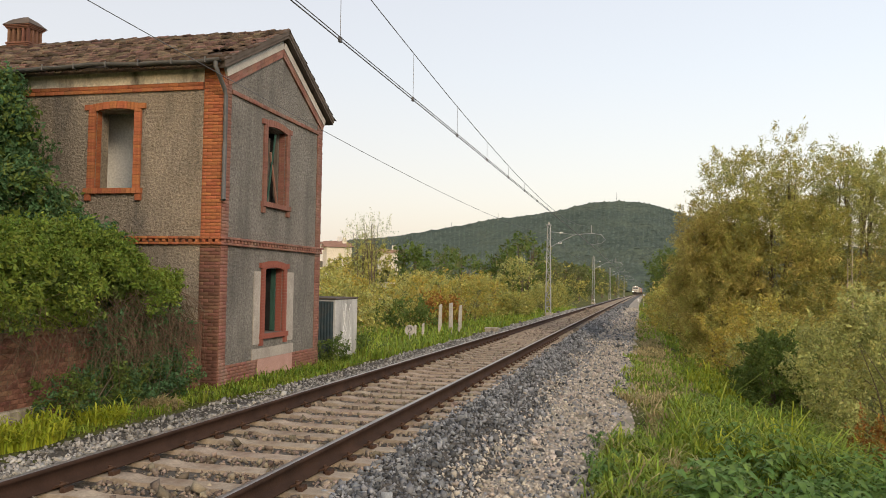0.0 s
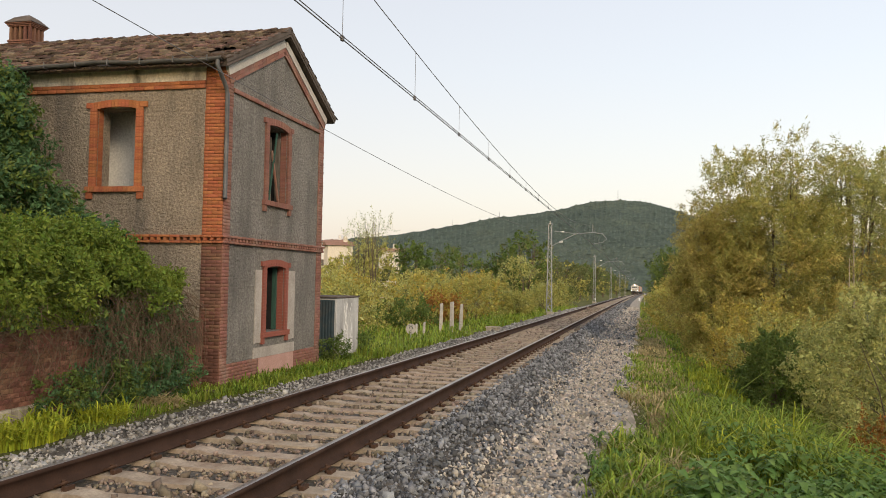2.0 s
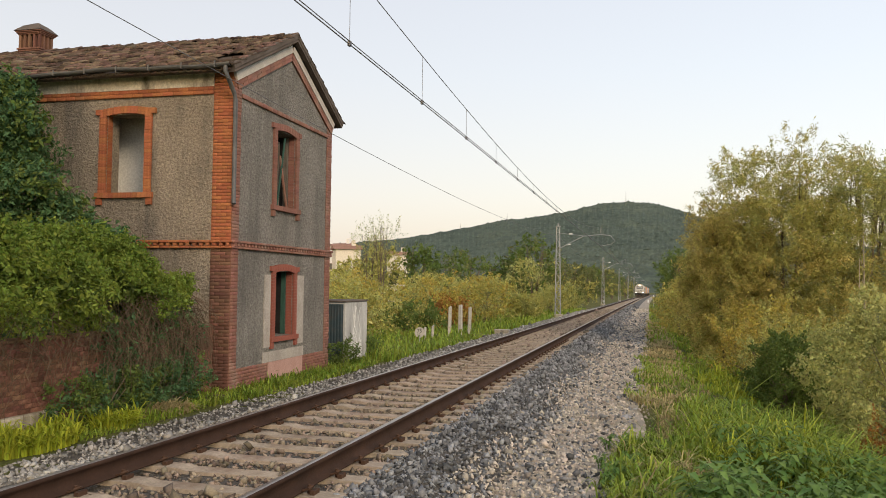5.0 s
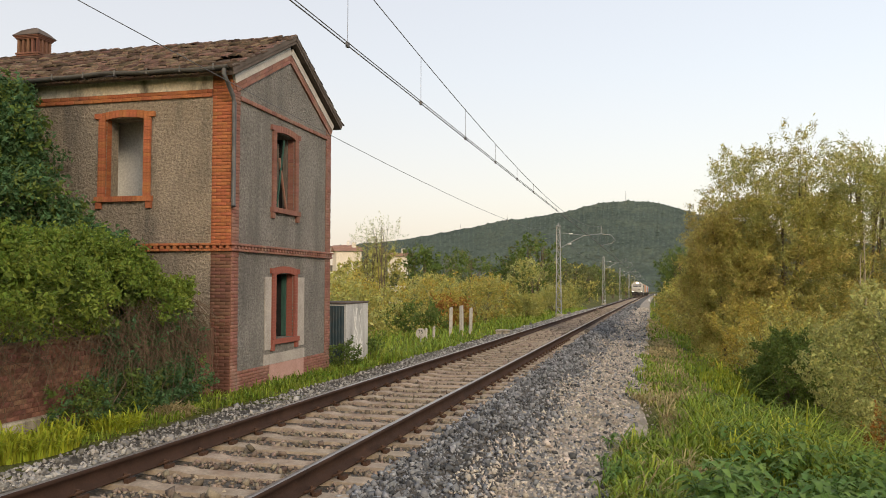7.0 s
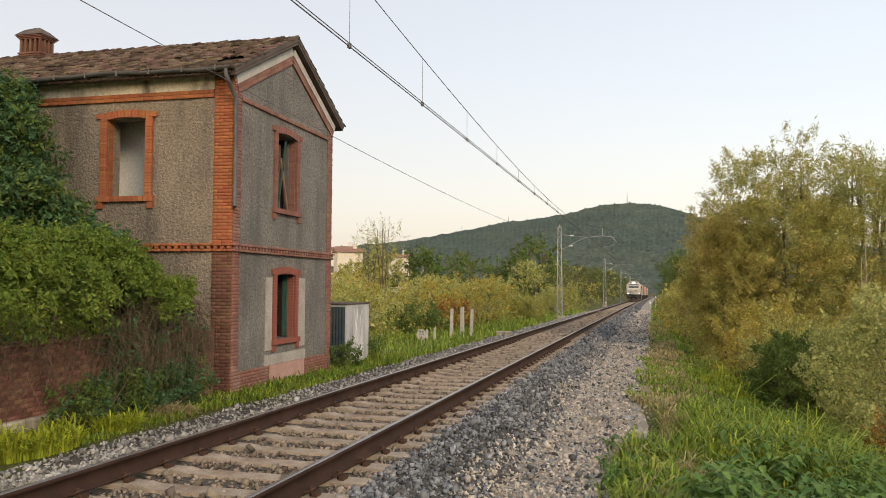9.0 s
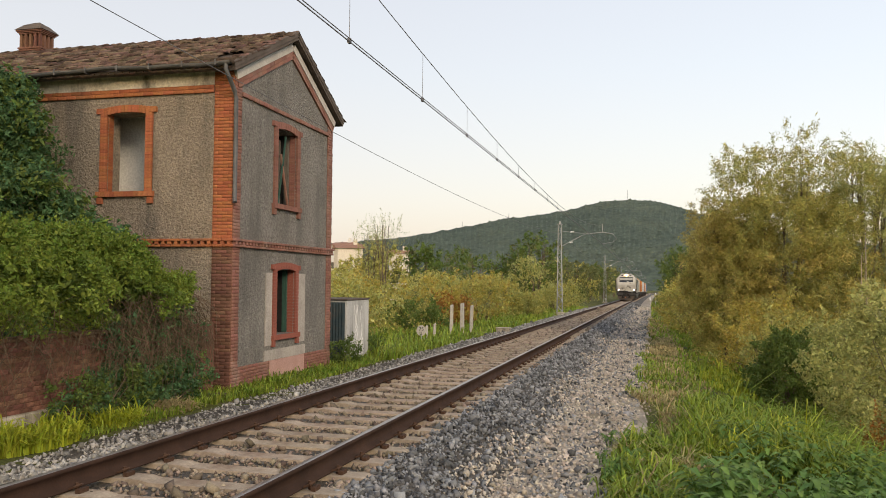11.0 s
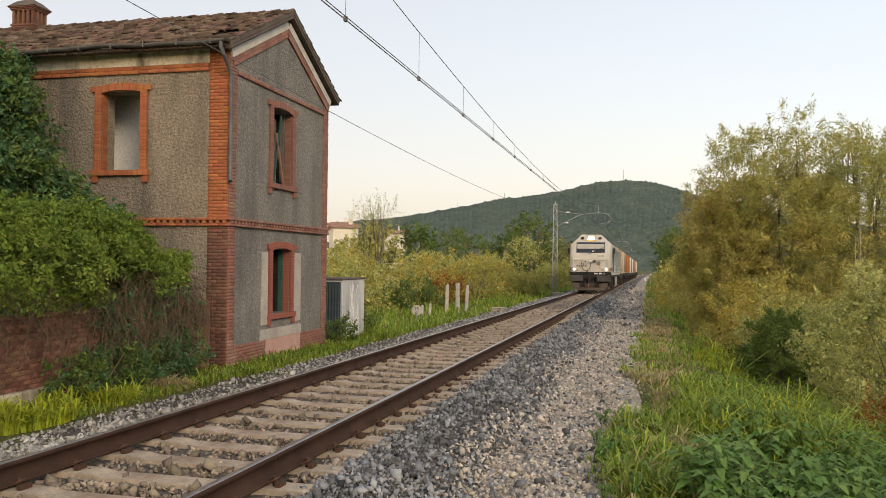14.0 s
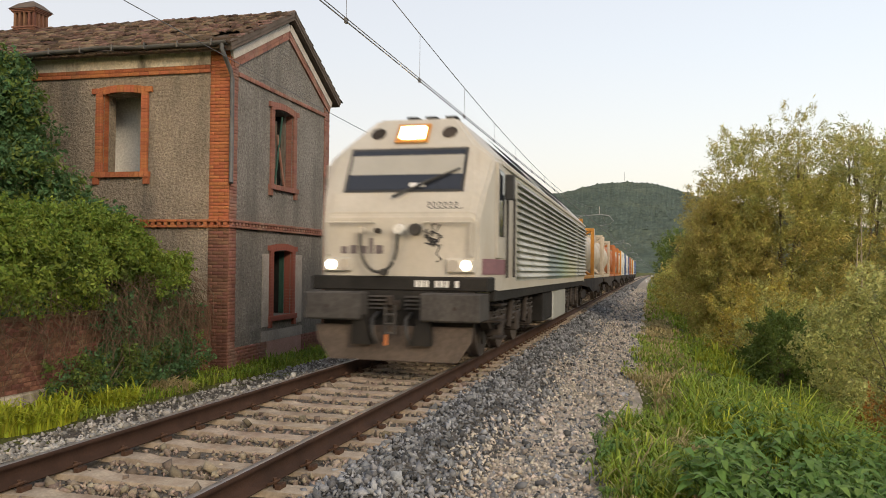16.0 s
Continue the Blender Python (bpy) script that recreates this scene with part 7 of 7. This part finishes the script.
        # cant rail and roof-side grilles
        part("cant_rail", boxes((min(X, X + s * 0.03), max(X, X + s * 0.03), 0.9, L - 0.1, 3.14, 3.20), bevel=0.006), CREAM, loco)
        for g0, g1 in ((2.6, 6.5), (8.0, 14.5)):
            bm = bmesh.new()
            v = [bm.verts.new(p) for p in ((s * 1.30, g0, 3.385), (s * 1.30, g1, 3.385), (s * 0.80, g1, 3.86), (s * 0.80, g0, 3.86))]
            bm.faces.new(v)
            bmesh.ops.solidify(bm, geom=bm.faces[:], thickness=-0.05 * s)
            bmesh.ops.translate(bm, vec=(s * 0.02, 0, 0.02), verts=bm.verts)
            part("roof_grille", bm, DARK_PAINT, loco, "dark roof-side grille")
        part("battery_box", boxes((min(s * 0.95, s * 1.34), max(s * 0.95, s * 1.34), 7.0, 8.9, 0.30, 0.96), bevel=0.02), DARK_PAINT, loco)
        part("fuel_tank", boxes((min(s * 0.9, s * 1.36), max(s * 0.9, s * 1.36), 9.0, 12.2, 0.22, 0.97), bevel=0.03), SIDE_GREY, loco, "pale grey tank side")
        for i in range(3):
            part("step", boxes((min(s * 1.2, s * 1.40), max(s * 1.2, s * 1.40), 1.15, 1.65, 0.35 + i * 0.27, 0.38 + i * 0.27)), GRIME, loco)
    part("roof_hatch", boxes((-0.5, 0.5, 3.0, 7.5, 3.93, 4.08), bevel=0.03), DARK_PAINT, loco)
    part("roof_hatch", boxes((-0.55, 0.55, 8.6, 15.5, 3.93, 4.12), bevel=0.03), DARK_PAINT, loco)
    for x in (-0.24, 0.08, 0.42):
        part("aerial_base", boxes((x, x + 0.2, 1.15, 1.4, 3.94, 4.02), bevel=0.01), DARK_PAINT, loco)
    part("underframe", boxes((-0.9, 0.9, 0.4, L - 0.2, 0.7, 1.1)), DARK_PAINT, loco)
    loco_bogie(loco, 3.55, spins)
    loco_bogie(loco, L - 3.55, spins)
    return loco, spins, L


WAGON_LENGTH = 16.2


def build_wagon():
    wg = empty("flat_wagon", label="dark container flat wagon, dusty underframe", category="wagon", group="container wagons")
    spins = []
    for s in (-1, 1):
        bm = bmesh.new()
        prism(bm, [(0.4, 1.12), (15.4, 1.12), (15.4, 0.92), (11.5, 0.80), (9.5, 0.55), (6.3, 0.55), (4.3, 0.80), (0.4, 0.92)], s * 1.12, s * 1.24, "x")
        part("side_beam", bm, GRIME, wg)
        for y in (0.15, 15.65):
            bm = bmesh.new()
            d = -1 if y < 1 else 1
            rod(bm, (s * 0.99, y, 1.0), (s * 0.99, y + d * 0.3, 1.0), 0.09, None, 10)
            rod(bm, (s * 0.99, y + d * 0.3, 1.0), (s * 0.99, y + d * 0.34, 1.0), 0.22, None, 16)
            part("buffer", bm, DARK_PAINT, wg)
    part("deck", boxes((-1.2, 1.2, 0.3, 15.5, 1.06, 1.16), bevel=0.01), GRIME, wg)
    for c in (2.6, 13.2):
        bg = empty("bogie")
        bg.parent = wg
        for s in (-1, 1):
            bm = bmesh.new()
            prism(bm, [(c - 1.3, 0.62), (c - 1.2, 0.42), (c - 0.5, 0.36), (c + 0.5, 0.36), (c + 1.2, 0.42), (c + 1.3, 0.62), (c + 0.5, 0.72), (c - 0.5, 0.72)], s * 1.03, s * 1.12, "x")
            part("side_frame", bm, GRIME, bg)
        part("bolster", boxes((-1.0, 1.0, c - 0.25, c + 0.25, 0.55, 1.05)), GRIME, bg)
        for a in (c - 0.9, c + 0.9):
            spins.append((wheelset(wg, a, 0.46), a, 0.46))
    return wg, spins


def build_tank(frame_mat, tank_mat, label):
    """A tank container: a barrel in an open frame, 7.2 m long."""
    tk = empty("tank_container", label=label, category="tank container", group="tank containers")
    Lt, z0, z1 = 7.2, 1.17, 3.55
    n = 20
    ring = []
    rows = [(0.25, 0.35), (0.32, 0.80), (0.55, 1.05), (0.95, 1.13), (Lt - 0.95, 1.13), (Lt - 0.55, 1.05), (Lt - 0.32, 0.80), (Lt - 0.25, 0.35)]
    v, f = [], []
    for y, r in rows:
        for k in range(n):
            a = 2 * math.pi * k / n
            v.append((r * math.cos(a), y, 2.36 + r * math.sin(a)))
    for i in range(len(rows) - 1):
        for k in range(n):
            f.append((i * n + k, i * n + (k + 1) % n, (i + 1) * n + (k + 1) % n, (i + 1) * n + k))
    put("barrel", mesh_of("barrel", v, f, tank_mat, True), tk)
    bm = bmesh.new()
    for y in (0.22, Lt - 0.22):
        rod(bm, (0, y - 0.03, 2.36), (0, y + 0.03, 2.36), 0.36, None, 20)
    part("end_cap", bm, tank_mat, tk)
    for y in (0.0, Lt - 0.16):
        for s in (-1, 1):
            part("corner_post", boxes((min(s * 1.06, s * 1.22), max(s * 1.06, s * 1.22), y, y + 0.16, z0, z1), bevel=0.012), frame_mat, tk)
            bm = bmesh.new()
            rod(bm, (s * 1.1, y + 0.08, z0 + 0.1), (s * 0.25, y + 0.08, z0 + 0.75), 0.05, None, 6)
            rod(bm, (s * 1.1, y + 0.08, z1 - 0.1), (s * 0.25, y + 0.08, z1 - 0.65), 0.05, None, 6)
            part("end_brace", bm, frame_mat, tk)
        part("end_beam", boxes((-1.1, 1.1, y, y + 0.16, z0, z0 + 0.16), bevel=0.012), frame_mat, tk)
        part("end_beam", boxes((-1.1, 1.1, y, y + 0.16, z1 - 0.14, z1), bevel=0.012), frame_mat, tk)
    for s in (-1, 1):
        part("side_rail", boxes((min(s * 1.08, s * 1.20), max(s * 1.08, s * 1.20), 0.1, Lt - 0.1, z0, z0 + 0.14), bevel=0.012), frame_mat, tk)
    part("walkway", boxes((-0.3, 0.3, 0.2, Lt - 0.2, z1 - 0.05, z1), bevel=0.008), GALV, tk)
    return tk


def build_train():
    loco, spins, L = build_loco()
    train = [(loco, 0.0)]
    first, w_spins = build_wagon()
    paint = [(ORANGE_PAINT, TANK_CREAM, "cream tank container in a bright orange frame"), (TANK_CREAM, TANK_CREAM, "cream tank container in a cream frame"),
             (RUST_ORANGE, RUST_ORANGE, "rust-orange tank container in a rusty frame"), (WHITE_PAINT, WHITE_PAINT, "white tank container in a white frame"),
             (TANK_BLUE, TANK_GREY, "grey tank container in a blue frame")]
    order = [0, 1, 1, 2, 2, 0, 3, 4, 3, 4, 2, 1, 0, 3, 4, 4]
    made = {}
    turning = [(ob, r) for ob, _, r in spins] + [(ob, r) for ob, _, r in w_spins]
    for i in range(8):
        off = L + 0.62 + i * (WAGON_LENGTH + 0.25)
        wg = first if i == 0 else copy_thing(first, Matrix.Identity(4))
        train.append((wg, off))
        for k in range(2):
            key = order[2 * i + k]
            if key in made:
                tk = copy_thing(made[key], Matrix.Identity(4))
            else:
                tk = made[key] = build_tank(*paint[key])
            train.append((tk, off + 0.45 + k * 7.5))
    return train, turning


TRAIN, TURNING = build_train()
SPEED, FRONT_AT_END = 22.05, 11.75


def train_pose(y):
    d = (float(rail_x(y + 4)) - float(rail_x(y - 4))) / 8
    return pose(float(rail_x(y)), y, float(rail_z(y)), -math.degrees(math.atan(FALL)), 0, -math.degrees(math.atan(d)))


def motions():
    for ob, off in TRAIN:
        walk(ob, [(t, train_pose(FRONT_AT_END + off + SPEED * (16.0 - t))) for t in np.arange(0, 16.01, 1.0)])
    for ob, r in TURNING:
        base = ob.matrix_basis.translation.copy()
        walk(ob, [(k / 30, Matrix.Translation(base) @ Matrix.Rotation(SPEED * k / 30 / r, 4, "X")) for k in range(481)])

build_roof_tiles()

motions()
